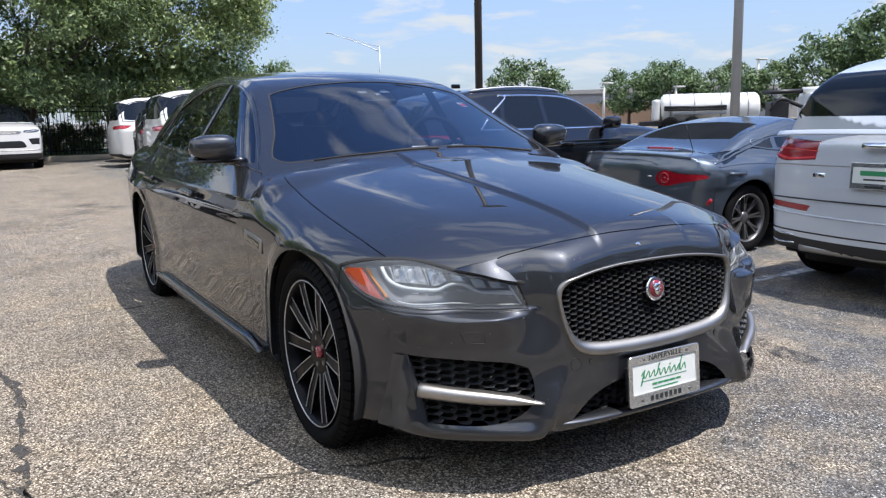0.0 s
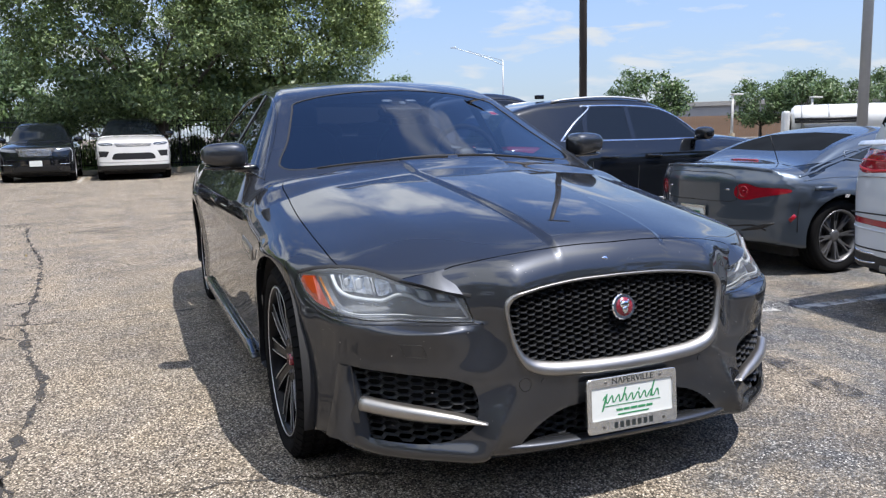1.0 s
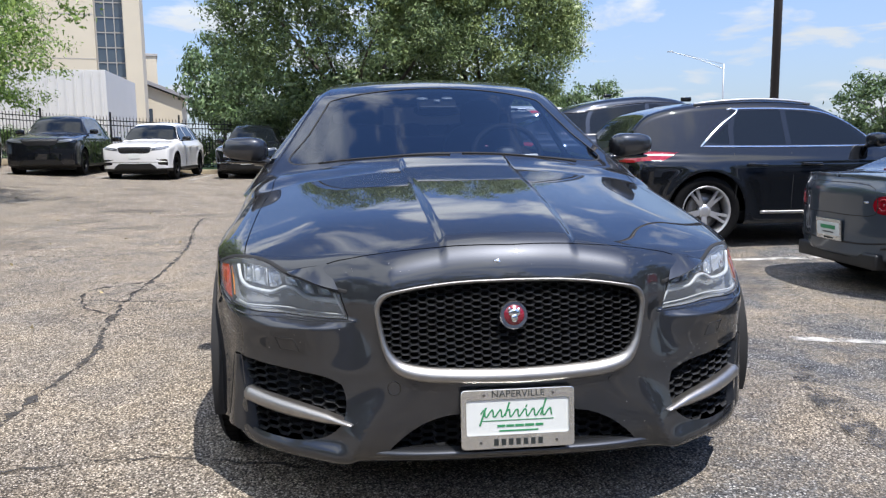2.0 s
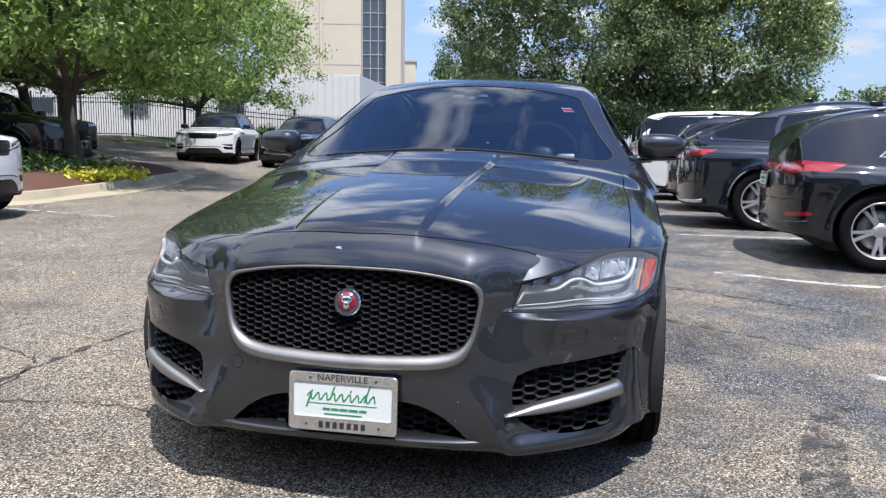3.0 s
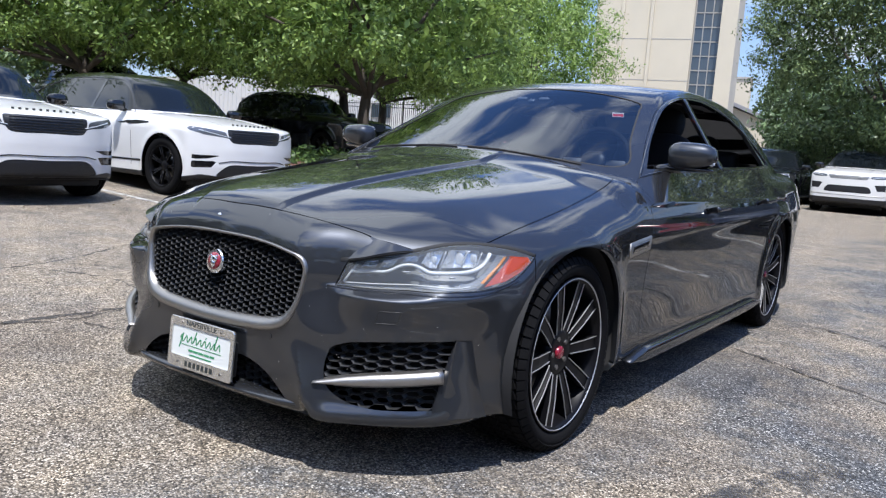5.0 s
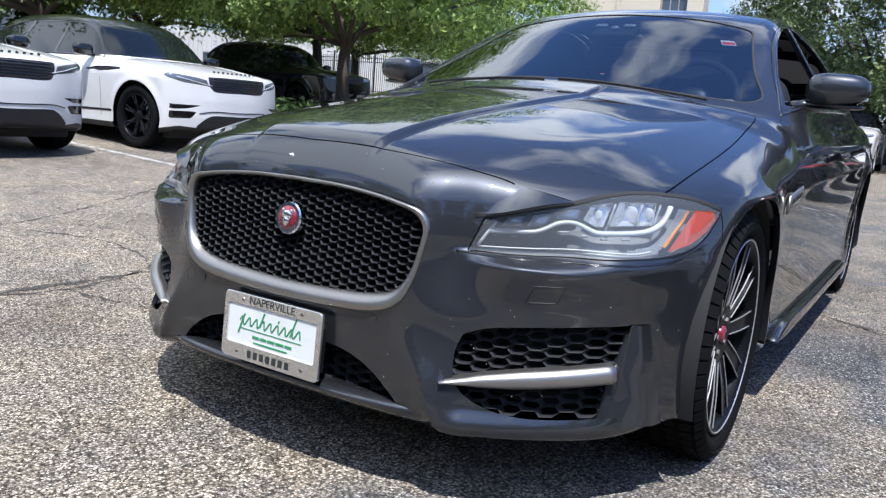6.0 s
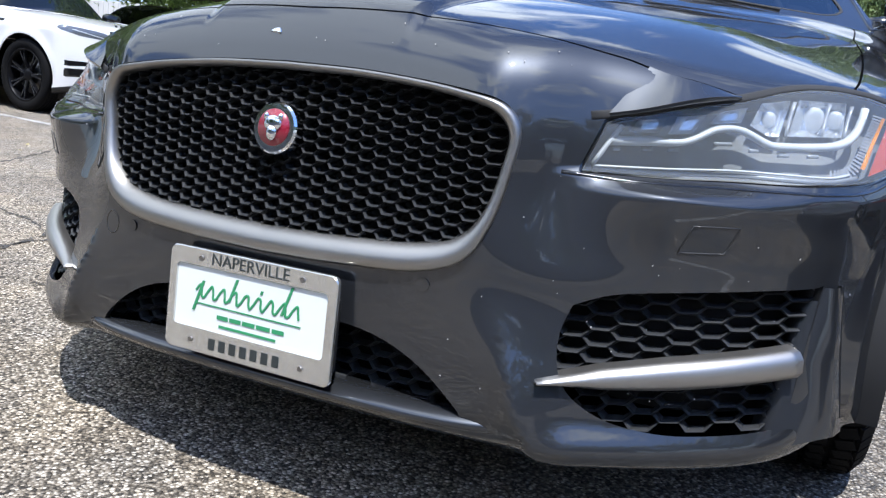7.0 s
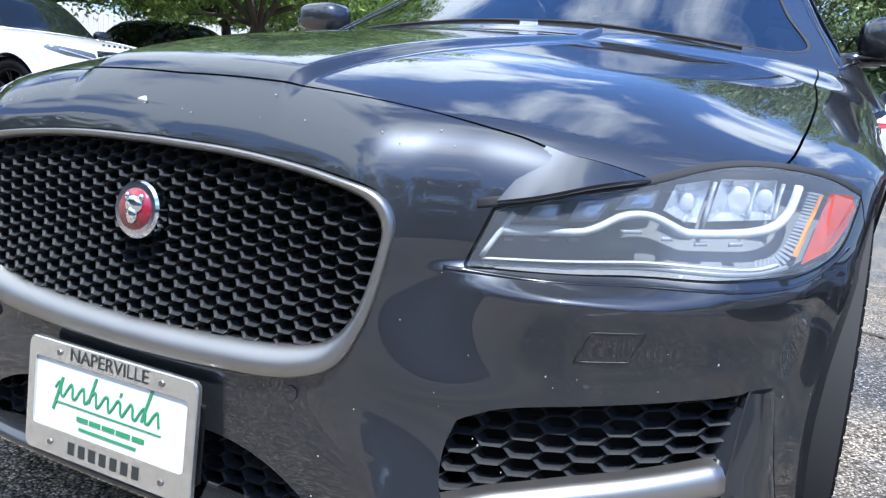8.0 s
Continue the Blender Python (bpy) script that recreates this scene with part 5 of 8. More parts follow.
# ---- windscreen furniture ----
ws_p, ws_n = body.on(WS_EDGE[:-1] + [WS_EDGE[-1]], step=0.03)
part("windshield_trim", sweep(np.concatenate([ws_p, ws_p[::-1] * (-1, 1, 1)]), np.concatenate([ws_n, ws_n[::-1] * (-1, 1, 1)]), 0.009, 0.0010, True), DARK, car)
cp0, cn0 = body.on([(0.001, 0.562, 1.0), (0.40, 0.593, 1.0), (0.60, 0.622, 0.99), (0.70, 0.66, 0.985)], step=0.03)
cw_p, cw_n = np.concatenate([cp0[::-1] * (-1, 1, 1), cp0[1:]]), np.concatenate([cn0[::-1] * (-1, 1, 1), cn0[1:]])
part("cowl_panel", sweep(cw_p - cw_n * 0.004, cw_n, 0.050, 0.003), DARK, car, "black scuttle panel")
for sg, pts in ((1, [(0.60, 0.640, 0.99), (0.35, 0.598, 1.0), (0.04, 0.575, 1.0)]), (-1, [(0.01, 0.565, 1.0), (0.30, 0.592, 1.0), (0.60, 0.660, 0.99)])):
    wp, wn_ = body.on(pts, step=0.04)
    part("wiper", tube((wp + wn_ * 0.002) * (sg, 1, 1), 0.0040, 6), DARK, car, "black wiper blade")
cp = body.solve(body.to_q(np.array([(0.0, 1.20, 1.30)])))[0]
part("sensor_pod", box(0.20, 0.10, 0.03, (0, 0, 0), 0.012, Matrix.Translation((0, cp[1] + 0.02, cp[2] - 0.04)) @ pose(0, 0, 0, 28, 0, 0)), PLASTIC, car, "", smooth=False)
for px_, pw_ in ((-0.075, 0.030), (0.055, 0.030), (0.0, 0.018)):
    pod_p = body.solve(body.to_q(np.array([(abs(px_), 1.23 if pw_ > 0.02 else 1.20, 1.31)])))[0]
    part("sensor_eye", blob(pw_, 0.014, 0.006, Matrix.Translation((px_, pod_p[1] + 0.006, pod_p[2] - 0.018)) @ pose(0, 0, 0, 28, 0, 0), 0.7, 14), FOGGREY, car, "pale sensor window behind the glass")
part("rear_mirror", blob(0.12, 0.018, 0.035, Matrix.Translation((0, 1.26, 1.235))), PLASTIC, car)
# paper sticker high on the windscreen, small card low down
for nm, px, py, pz, w, h in (("permit_sticker", 0.528, 1.163, 1.264, 0.055, 0.05), ("inspection_tag", 0.172, 0.678, 1.061, 0.014, 0.010)):
    q0 = body.solve(body.to_q(np.array([(abs(px), py, pz)])))
    n0 = body.normal(q0)
    c0, n0 = Vector(q0[0] * (math.copysign(1, px), 1, 1)), Vector(n0[0] * (math.copysign(1, px), 1, 1))
    m = Matrix.Translation(c0 - n0 * 0.008) @ n0.to_track_quat("Z", "Y").to_matrix().to_4x4()
    stick = part(nm, box(w, h, 0.001, (0, 0, 0), 0, m), LABELW, car, "white paper sticker", smooth=False)
    if px > 0:
        part("sticker_print", box(w * 0.9, h * 0.55, 0.0006, (0, -h * 0.1, 0.0009), 0, m), REDINK, stick, "red print", smooth=False)

# ---- cabin ----
part("dashboard", blob(0.70, 0.26, 0.10, Matrix.Translation((0, 1.0, 0.875)), 0.6), SEATM, car, "black dashboard")
part("centre_console", box(0.22, 1.0, 0.30, (0, 1.35, 0.60), 0.03), PLASTIC, car)
part("parcel_shelf", box(1.2, 0.5, 0.04, (0, 3.25, 1.02), 0.01), SEATM, car)
part("headliner", box(0.86, 1.2, 0.02, (0, 2.1, 1.345), 0.005), SEATM, car)
swm = Matrix.Translation((0.37, 1.22, 0.985)) @ pose(0, 0, 0, 68, 0, 0)
wheel_ring = tube([(0.18 * math.cos(a), 0.18 * math.sin(a), 0) for a in np.linspace(0, 2 * math.pi, 40, endpoint=False)], 0.015, 8, True)
wheel_ring.transform(swm)
swo = part("steering_wheel", wheel_ring, SEATM, car)
part("steering_boss", blob(0.07, 0.06, 0.03, swm), PLASTIC, swo)
for k in range(3):
    part("steering_spoke", box(0.12, 0.035, 0.012, (0.11, 0, 0), 0.004, swm @ pose(0, 0, 0, 0, 0, (0, 180, 270)[k])), SATIN, swo)
for sx in (0.37, -0.37):
    seat = new("seat")
    seat.parent = car
    part("seat_base", blob(0.27, 0.28, 0.11, Matrix.Translation((sx, 1.68, 0.52)), 0.5), SEATM, seat)
    part("seat_back", blob(0.26, 0.09, 0.36, Matrix.Translation((sx, 2.02, 0.83)) @ pose(0, 0, 0, -16, 0, 0), 0.6), SEATM, seat, "black leather seat back")
    part("headrest", blob(0.13, 0.055, 0.095, Matrix.Translation((sx, 2.14, 1.235)) @ pose(0, 0, 0, -8, 0, 0), 0.7), SEATM, seat)
rear = new("rear_bench")
rear.parent = car
part("bench_base", box(1.25, 0.5, 0.24, (0, 2.62, 0.50), 0.05), SEATM, rear)
part("bench_back", box(1.25, 0.16, 0.62, (0, 2.90, 0.80), 0.05, pose(0, 0, 0, 0, 0, 0)), SEATM, rear)
for sx in (0.36, -0.36, 0):
    part("rear_headrest", blob(0.12, 0.05, 0.075, Matrix.Translation((sx, 2.94, 1.135))), SEATM, rear)


# pale dust and stone chips on the nose
cr = random.Random(12)
chip_at = []
for k in range(60):
    x, z = cr.choice((-1, 1)) * cr.uniform(0.30, 0.86), cr.uniform(0.27, 0.575)
    chip_at.append((x, float(front_y(x, z)), z))
for k in range(18):
    chip_at.append((cr.uniform(-0.5, 0.5), -0.72 + cr.uniform(-0.02, 0.02), cr.uniform(0.70, 0.76)))
chip_at = np.array(chip_at)
cs = body.solve(body.to_q(np.abs(chip_at) * (1, 0, 1) + chip_at * (0, 1, 0)))
cn = body.normal(cs)
sx = np.sign(chip_at[:, :1])
cs, cn = cs * np.hstack([sx, sx * 0 + 1, sx * 0 + 1]), cn * np.hstack([sx, sx * 0 + 1, sx * 0 + 1])
cbm = bmesh.new()
for p, n in zip(cs, cn):
    m = Matrix.Translation(Vector(p) + Vector(n) * 0.0022) @ Vector(n).to_track_quat("Z", "Y").to_matrix().to_4x4()
    r = cr.choice((0.0004, 0.0005, 0.0006, 0.0009))
    add_box(cbm, 0, 0, 0, 2 * r, 2 * r * cr.uniform(0.6, 1.6), 0.0006, m)
tagged(part("stone_chip", cbm, CHIP, car, "pale dust specks and stone chips", smooth=False), kind="stuff")


# ---- the other parked vehicles ----
def alloy_wheel(parent, r, w, pairs, bright, spread=(0.10, 0.16), twin=True):
    wheel = new("wheel")
    wheel.parent = parent
    rim_r = r * 0.70
    metal = bright if isinstance(bright, bpy.types.Material) else (ALLOY if bright else RIMBLACK)
    slim = min(1.0, 5 / pairs)
    part("tyre", tyre_mesh(r, rim_r, w, 32), RUBBER, wheel, "black tyre")
    part("rim", rim_barrel(rim_r, w), metal, wheel)
    h = w / 2
    dk, fc = spokes(pairs, r * 0.14, rim_r - 0.008, h * 0.55, h * 0.75, r * 0.088 * slim, spread, 0.035)
    part("spoke_star", dk, metal, wheel, "", smooth=False)
    part("machined_edge", fc, metal if bright else GLOSSBLACK, wheel, "", smooth=False)
    part("hub", lathe([(h * 0.2, 0.0), (h * 0.2, r * 0.20), (h * 0.56, r * 0.18), (h * 0.62, r * 0.08), (h * 0.62, 0.0)], 24), metal, wheel)
    part("brake_disc", lathe([(h * 0.05, 0.05), (h * 0.10, 0.06), (h * 0.10, rim_r * 0.72), (0, rim_r * 0.72)], 24), STEEL, wheel)
    return wheel


def vehicle(name, label, at, colour, group="", fo=0.88, wb=2.87, ro=0.95, hw=0.95, height=1.66, hood0=0.86, hood1=1.06, cowl=0.55, roof0=1.25, roof1=3.0, rear_top=None,
            tail=1.02, belt=1.04, wheel_r=0.38, clad=0.30, clad_mat=None, roof_mat=None, rim_bright=True, rim_pairs=5, tumble=0.55, fine=0.68, rake=0.25, spread=(0.10, 0.16),
            face=None, back=None, rails=False, cat="car", trim_mat=None, fin=True, upright=0.22, edge=0.10, deck=None, cab_mat=None, lift=0.07, glass_in=0.0, glass_up=0.0, glass_top=0.14, rear_mat=None, tail_round=0.20, tail_soft=0.11, glass_end=0.0, nose_round=0.16):
    end = wb + ro
    rear_top = rear_top or (roof1 + 0.35, height - 0.16)
    ztop = curve([(-fo - 0.3, hood0 - 0.16), (-fo, hood0 - 0.06), (-fo + 0.25, hood0 + 0.01), (cowl, hood1), (cowl + 0.5, belt - 0.01), (end - 0.5, tail), (end + 0.3, tail - 0.03)], 0.06)
    cab = curve([(cowl - 1.2, hood1 - 0.55), (cowl, hood1), (roof0 - 0.15, height - 0.13), (roof0 + 0.15, height - 0.035), ((roof0 + roof1) / 2, height), (roof1, height - 0.035), rear_top, *([(deck, tail + 0.02)] if deck else []), (end - 0.06, tail + (0.0 if deck else 0.02)), (end + 0.5, tail - 0.6)], 0.05)
    cw_ = curve([(cowl - 0.6, hw - 0.14), (cowl + 0.3, hw - 0.095), (roof1, hw - 0.10), (end, hw - 0.20), (end + 0.5, hw - 0.3)], 0.08)
    wid = curve([(-fo - 0.3, hw - 0.16), (-fo + 0.2, hw - 0.045), (0.0, hw - 0.008), (wb / 2, hw - 0.012), (wb, hw), (end - 0.15, hw - 0.05), (end + 0.3, hw - 0.14)], 0.08)
    prof = curve([(0, -0.05), (0.25, -0.02), (0.40, -0.022), (0.58, -0.012), (belt - 0.28, -0.002), (belt - 0.2, 0.0), (belt - 0.14, -0.012), (belt, -0.075), (belt + 0.8, -0.35)], 0.015)

    def field(p):
        x, y, z = np.abs(p[:, 0]), p[:, 1], p[:, 2]
        ar = sum(0.02 * np.exp(-((np.hypot(y - c, z - wheel_r) - wheel_r - 0.05) / 0.06) ** 2) for c in (0, wb))
        low = smax(z - (ztop(y) - 0.07 * (x / hw) ** 2.4 + 0.012 * smooth01((x - 0.42) / 0.06) * (y < cowl + 0.2)), x - (wid(y) + prof(z) + ar), 0.10)
        front = -fo + nose_round * (x / hw) ** 2.4 + upright * np.clip(z - 0.62, 0, 1) ** 1.3 + 0.12 * np.clip(0.42 - z, 0, 1) - y
        low = smax(low, front, edge)
        low = smax(low, y - (end - tail_round * (x / hw) ** 2.6 - 0.10 * np.clip(0.45 - z, 0, 1) - 0.06 * np.clip(z - 0.75, 0, 1)), tail_soft)
        low = smax(low, 0.22 + 0.05 * smooth01((-0.35 - y) / 0.3) + lift * smooth01((y - wb - 0.3) / 0.35) - z, 0.04)
        c = smax(z - (cab(y - rake * x**2) - 0.045 * (x / 0.7) ** 2), x - (cw_(y) - tumble * (z - belt)), 0.07)
        c = np.maximum(np.maximum(c, belt - 0.14 - z), y - (end - tail_round * (x / hw) ** 2.6) + 0.03 + 0.10 * np.clip(z - 0.75, 0, 1))
        return -smax(-low, -c, 0.02)

    step = 0.05 / fine
    sk = Skin(field, 0.1, wb, 0.66, np.concatenate([np.linspace(0.1 - 1.5705, 0.1, int(1.57 / (step * 0.8))), np.arange(0.1 + step, wb - step / 2, step), np.linspace(wb, wb + 1.5705, int(1.57 / (step * 0.8)))]), np.linspace(BOT, TOP, int(100 * fine)))

    def lay(points, which, closed=True, sharp=(), step=0.03):
        """Draws (a, b) points onto the front (x, z), back (x, z), side (y, z) or top (x, y) of the body."""
        v = spline([(a, b, 0) for a, b in points], closed, step, sharp)
        a, b = v[:, 0], v[:, 1]
        if which == "side":
            x = np.where(b < belt - 0.02, wid(a) + prof(b), cw_(a) - tumble * (b - belt))
            p = np.stack([x, a, b], 1)
        else:
            p = np.stack([a, np.full(len(a), -fo if which == "front" else end), b], 1) if which != "top" else np.stack([a, b, np.full(len(a), height - 0.2)], 1)
            for _ in range(16):
                h = sk.solve(sk.to_q(p))
                if which == "top":
                    p[:, 2] += (h[:, 2] - p[:, 2]) * 0.5
                else:
                    p[:, 1] += (h[:, 1] - p[:, 1]) * 0.5
        return sk.to_q(p)

    def centred(q, ang=OVER):
        return np.concatenate([[[q[0, 0], ang]], q, [[q[-1, 0], ang]]])

    inner = 0.06
    ytop = lambda z: [float(np.interp(z, [float(cab(t)) for t in np.linspace(cowl, roof0, 40)], np.linspace(cowl, roof0, 40)))][0]
    yback = lambda z: float(np.interp(-z, [-float(cab(t)) for t in np.linspace(roof1, end, 60)], np.linspace(roof1, end, 60)))
    zb, zt = belt + 0.035, height - 0.135
    ya = ytop(zb) + 0.26
    b1, b2 = (ya + 0.98), (ya + 1.86)
    glass_stop = yback(zb + 0.06) - glass_end
    if glass_end:
        b1, b2 = (ya + 0.95), min(ya + 1.75, glass_stop - 0.50)
    yd = yback(zt)
    ye = yback(zb + 0.06) - glass_end
    mid = (zb + zt) / 2
    zr = lambda y: min(zt, float(cab(y)) - 0.12)
    shapes = {
        "pane_a": ([(ya, zb), (ytop(mid) + 0.20, mid), (ytop(zt) + 0.20, zr(ytop(zt) + 0.2) - 0.01), (b1 - 0.04, zr(b1)), (b1 - 0.03, mid), (b1 - 0.02, zb)], (0, 3, 5)),
        "pane_b": ([(b1 + 0.04, zb), (b1 + 0.03, mid), (b1 + 0.02, zr(b1)), (b2 - 0.10, zr(b2 - 0.10)), (b2 - 0.03, mid), (b2, zb)], (0, 2, 3, 5)),
    }
    if ye - b2 > 0.35:
        shapes["pane_c"] = ([(b2 + 0.06, zb + 0.01), (b2 + 0.03, mid), (b2 - 0.02, zr(b2)), (min(yd, ye - 0.3) - 0.12, zr(min(yd, ye - 0.3) - 0.12) - 0.01), (ye - 0.24, mid), (ye - 0.22, zb + 0.06)], (0, 2, 5))
    if glass_end:
        shapes["pane_c"] = ([(b2 + 0.05, zb + 0.005), (b2 + 0.03, mid), (b2 - 0.03, zr(b2)), (ye - 0.62, zr(ye - 0.62) - 0.005), (ye - 0.40, mid), (ye - 0.20, zb + 0.03)], (0, 2, 3, 5))
    for k, (pts, sharp) in shapes.items():
        sk.cut(k, lay(pts, "side", True, sharp))
    xw = hw - 0.20
    wsq = [(0, cowl + 0.06), (xw * 0.8, cowl + 0.16), (xw, cowl + 0.28), (xw - 0.15, roof0 + 0.02), (0, roof0 - 0.06)]
    sk.cut("windshield", centred(lay(wsq, "top", False, (2, 3))))
    zb2, zt2 = tail + 0.09 + glass_up, height - glass_top
    if yback(zb2) - yback(zt2) < 0.5:
        sk.cut("rear_glass", centred(lay([(0, zt2), (hw - 0.36, zt2 - 0.02), (hw - 0.30, mid), (hw - 0.26, zb2), (0, zb2)], "back", False, (1, 3))))
    else:
        sk.cut("rear_glass", centred(lay([(0, yback(zt2)), (hw - 0.36 - glass_in, yback(zt2) + 0.05), (hw - 0.28 - glass_in, yback(zb2) - 0.02), (0, yback(zb2))], "top", False, (1, 2))))
    face, back = face or {}, back or {}
    for where, items in (("front", face), ("back", back)):
        for k, (pts, mt, mode) in items.items():
            q = lay(pts, where, mode != "centre", range(len(pts)) if mode == "sharp" else ())
            if mode == "centre":
                # an outline that crosses the middle plane, above or below the spine
                q = np.concatenate([[[q[0, 0], OVER if q[0, 1] > 0 else UNDER]], q, [[q[-1, 0], OVER if q[-1, 1] > 0 else UNDER]]])
                if (q[0, 1] > 0) != (q[-1, 1] > 0):
                    far = 0.1 - 3 if where == "front" else wb + 3
                    q = np.concatenate([[[far, q[0, 1]]], q, [[far, q[-1, 1]]]])
            sk.cut(where + "_" + k, q)
    for k, yc in (("arch_f", 0.0), ("arch_r", wb)):
        a = np.linspace(-0.8, math.pi + 0.8, 60)
        y, z = yc + (wheel_r + 0.045) * np.cos(a), np.maximum(wheel_r + (wheel_r + 0.045) * np.sin(a), 0.05)
        sk.cut(k, sk.to_q(np.stack([wid(y) + prof(z), y, z], 1)))
    if clad:
        pts = []
        q = np.array([(yy, clad) for yy in np.linspace(-fo + 0.3, end - 0.2, 40)])
        lineq = sk.to_q(np.concatenate([[(xx, -fo + 0.03 + 0.16 * (xx / hw) ** 2.4, clad) for xx in np.linspace(0.0005, hw - 0.1, 30)], np.stack([wid(q[:, 0]) + prof(q[:, 1]), q[:, 0], q[:, 1]], 1), [(xx, end - 0.03 - 0.14 * (xx / hw) ** 2.6, clad + lift * 0.9) for xx in np.linspace(hw - 0.1, 0.0005, 30)]]))
        sk.cut("cladding", np.concatenate([[[lineq[0, 0], UNDER]], lineq, [[lineq[-1, 0], UNDER]]]))
    if cab_mat:
        edge_line = [(xx, cowl + 0.02 + 0.22 * (xx / xw) ** 2, hood1) for xx in np.linspace(0.0005, xw + 0.04, 16)]
        ys = np.linspace(cowl + 0.36, end - 0.30, 50)
        edge_line += [(float(cw_(yy)) + 0.004, yy, belt + 0.012) for yy in ys] + [(xx, end - 0.05, belt + 0.05) for xx in np.linspace(hw - 0.25, 0.0005, 14)]
        sk.cut("cabin", centred(sk.to_q(edge_line)))
    if roof_mat:
        sk.cut("roof", centred(lay([(0, roof0 - 0.02), (xw - 0.13, roof0 + 0.05), (xw - 0.10, (roof0 + roof1) / 2), (xw - 0.14, yd), (0, yd + 0.05)], "top", False, (1, 3))))
    got = sk.panels()
    base = thing(name, label, cat, group, at)
    shell("body", got["rest"], colour, base, "", 2, 0.0, 0.012)
    if "roof" in got:
        shell("roof", got["roof"], roof_mat, base, "black roof", 2, 0.0, 0.0)
    if "cabin" in got:
        shell("cabin_shell", got["cabin"], cab_mat, base, "black roof and pillars", 2, 0.0, 0.0)
    if "cladding" in got:
        shell("lower_cladding", got["cladding"], clad_mat or PLASTIC, base, "", 2, 0.0, 0.0)
    shell("windshield", got["windshield"], DARKGLASS, base, "dark glass", 2, 0.0, 0.0, -0.002)
    if "rear_glass" in got:
        shell("rear_window", got["rear_glass"], rear_mat or DARKGLASS, base, "", 2, 0.0, 0.0, -0.002)
    for k in shapes:
        if k in got:
            for mir in (0, 1):
                shell("window", got[k], DARKGLASS, base, "", mir, 0.0, 0.0, -0.003)
    for where, items in (("front", face), ("back", back)):
        for k, (pts, mt, mode) in items.items():
            pc = got.get(where + "_" + k)
            if pc is None:
                continue
            nm = k.rstrip("0123456789")
            if mode == "centre":
                shell(nm, pc, mt, base, "", 2, 0.003, 0.02, -0.004)
            else:
                for mir in (0, 1):
                    shell(nm, pc, mt, base, "", mir, 0.002, 0.01, -0.001)
    # window surround, door seams, handles, mirrors
    tm = trim_mat or GLOSSBLACK
    for sg in (1, -1):
        zlow = zb - 0.018
        tr = [(ya - 0.05, zlow), (ytop(mid) + 0.165, mid), (ytop(zt) + 0.16, zr(ytop(zt) + 0.2) + 0.012), (b1, zr(b1) + 0.018), (b2, zr(b2) + 0.018), (min(yd, ye - 0.3) - 0.06, zr(min(yd, ye - 0.3) - 0.06) + 0.006), (ye - 0.18, mid), (ye - 0.17, zlow + 0.04), (b1, zlow)]
        if glass_end:
            tr = tr[:5] + [(ye - 0.62, zr(ye - 0.62) + 0.012), (ye - 0.36, mid), (ye - 0.14, zlow + 0.01), (b1, zlow)]
        tp = sk.solve(lay(tr, "side", True, (0, 7), 0.08))
        part("window_trim", sweep(tp * (sg, 1, 1), sk.normal(tp) * (sg, 1, 1), 0.022, 0.006, True), tm, base)
        for yy in (ya - 0.14, b1, b2 + 0.02):
            dp = sk.solve(lay([(yy, 0.36), (yy, 0.6), (yy, belt - 0.04)], "side", False, (), 0.1))
            part("door_seam", sweep(dp * (sg, 1, 1), sk.normal(dp) * (sg, 1, 1), 0.008, 0.0012), DARK, base)
        for yy in (b1 - 0.2, b2 - 0.2):
            dp = sk.solve(lay([(yy - 0.1, belt - 0.17), (yy + 0.1, belt - 0.165)], "side", False, (), 0.06))
            part("handle", sweep((dp + sk.normal(dp) * 0.025) * (sg, 1, 1), sk.normal(dp) * (sg, 1, 1), 0.032, 0.012), colour, base)
        mp = Vector((sg * (hw + 0.06), ya + 0.10, belt + 0.075))
        mo = part("door_mirror", blob(0.13, 0.075, 0.075, Matrix.Translation(mp), 0.7, 16), GLOSSBLACK if colour is WHITE else colour, base)
        part("mirror_arm", tube([mp + Vector((-sg * 0.16, 0.0, -0.06)), mp + Vector((-sg * 0.05, 0, -0.055))], 0.022, 8), PLASTIC, mo)
        if rails:
            rp = sk.solve(sk.to_q(np.array([(xw - 0.17, y, float(cab(y)) - 0.02) for y in np.linspace(roof0 + 0.15, roof1 + 0.1, 14)])))
            rp[:, 2] += 0.028 * np.sin(np.linspace(0.25, math.pi - 0.25, 14)) ** 0.5
            part("roof_rail", tube(rp * (sg, 1, 1), 0.014, 6), ALLOY if rails == "bright" else GLOSSBLACK, base)
    if fin:
        part("aerial_fin", box(0.03, 0.12, 0.05, (0, roof1 - 0.05, height + 0.015), 0.012), GLOSSBLACK, base)
    wh = alloy_wheel(base, wheel_r, 0.24, rim_pairs, rim_bright, spread)
    tx = hw - 0.12 - 0.015
    wh.matrix_basis = pose(tx, 0, wheel_r, 8, 0, 0)
    for m in (pose(tx, wb, wheel_r, 33, 0, 0), pose(-tx, 0, wheel_r, 0, 0, 180), pose(-tx, wb, wheel_r, 50, 0, 180)):
        copy_thing(wh, m)
    for yc in (0.0, wb):
        part("wheel_liner", box(2 * hw - 0.35, wheel_r * 2 + 0.1, wheel_r * 1.5, (0, yc, wheel_r + 0.06), 0.03), DARK, base)
    part("underbody", box(2 * hw - 0.3, end + fo - 0.5, 0.12, (0, (end - fo) / 2, 0.30), 0.02), DARK, base)
    return base, sk


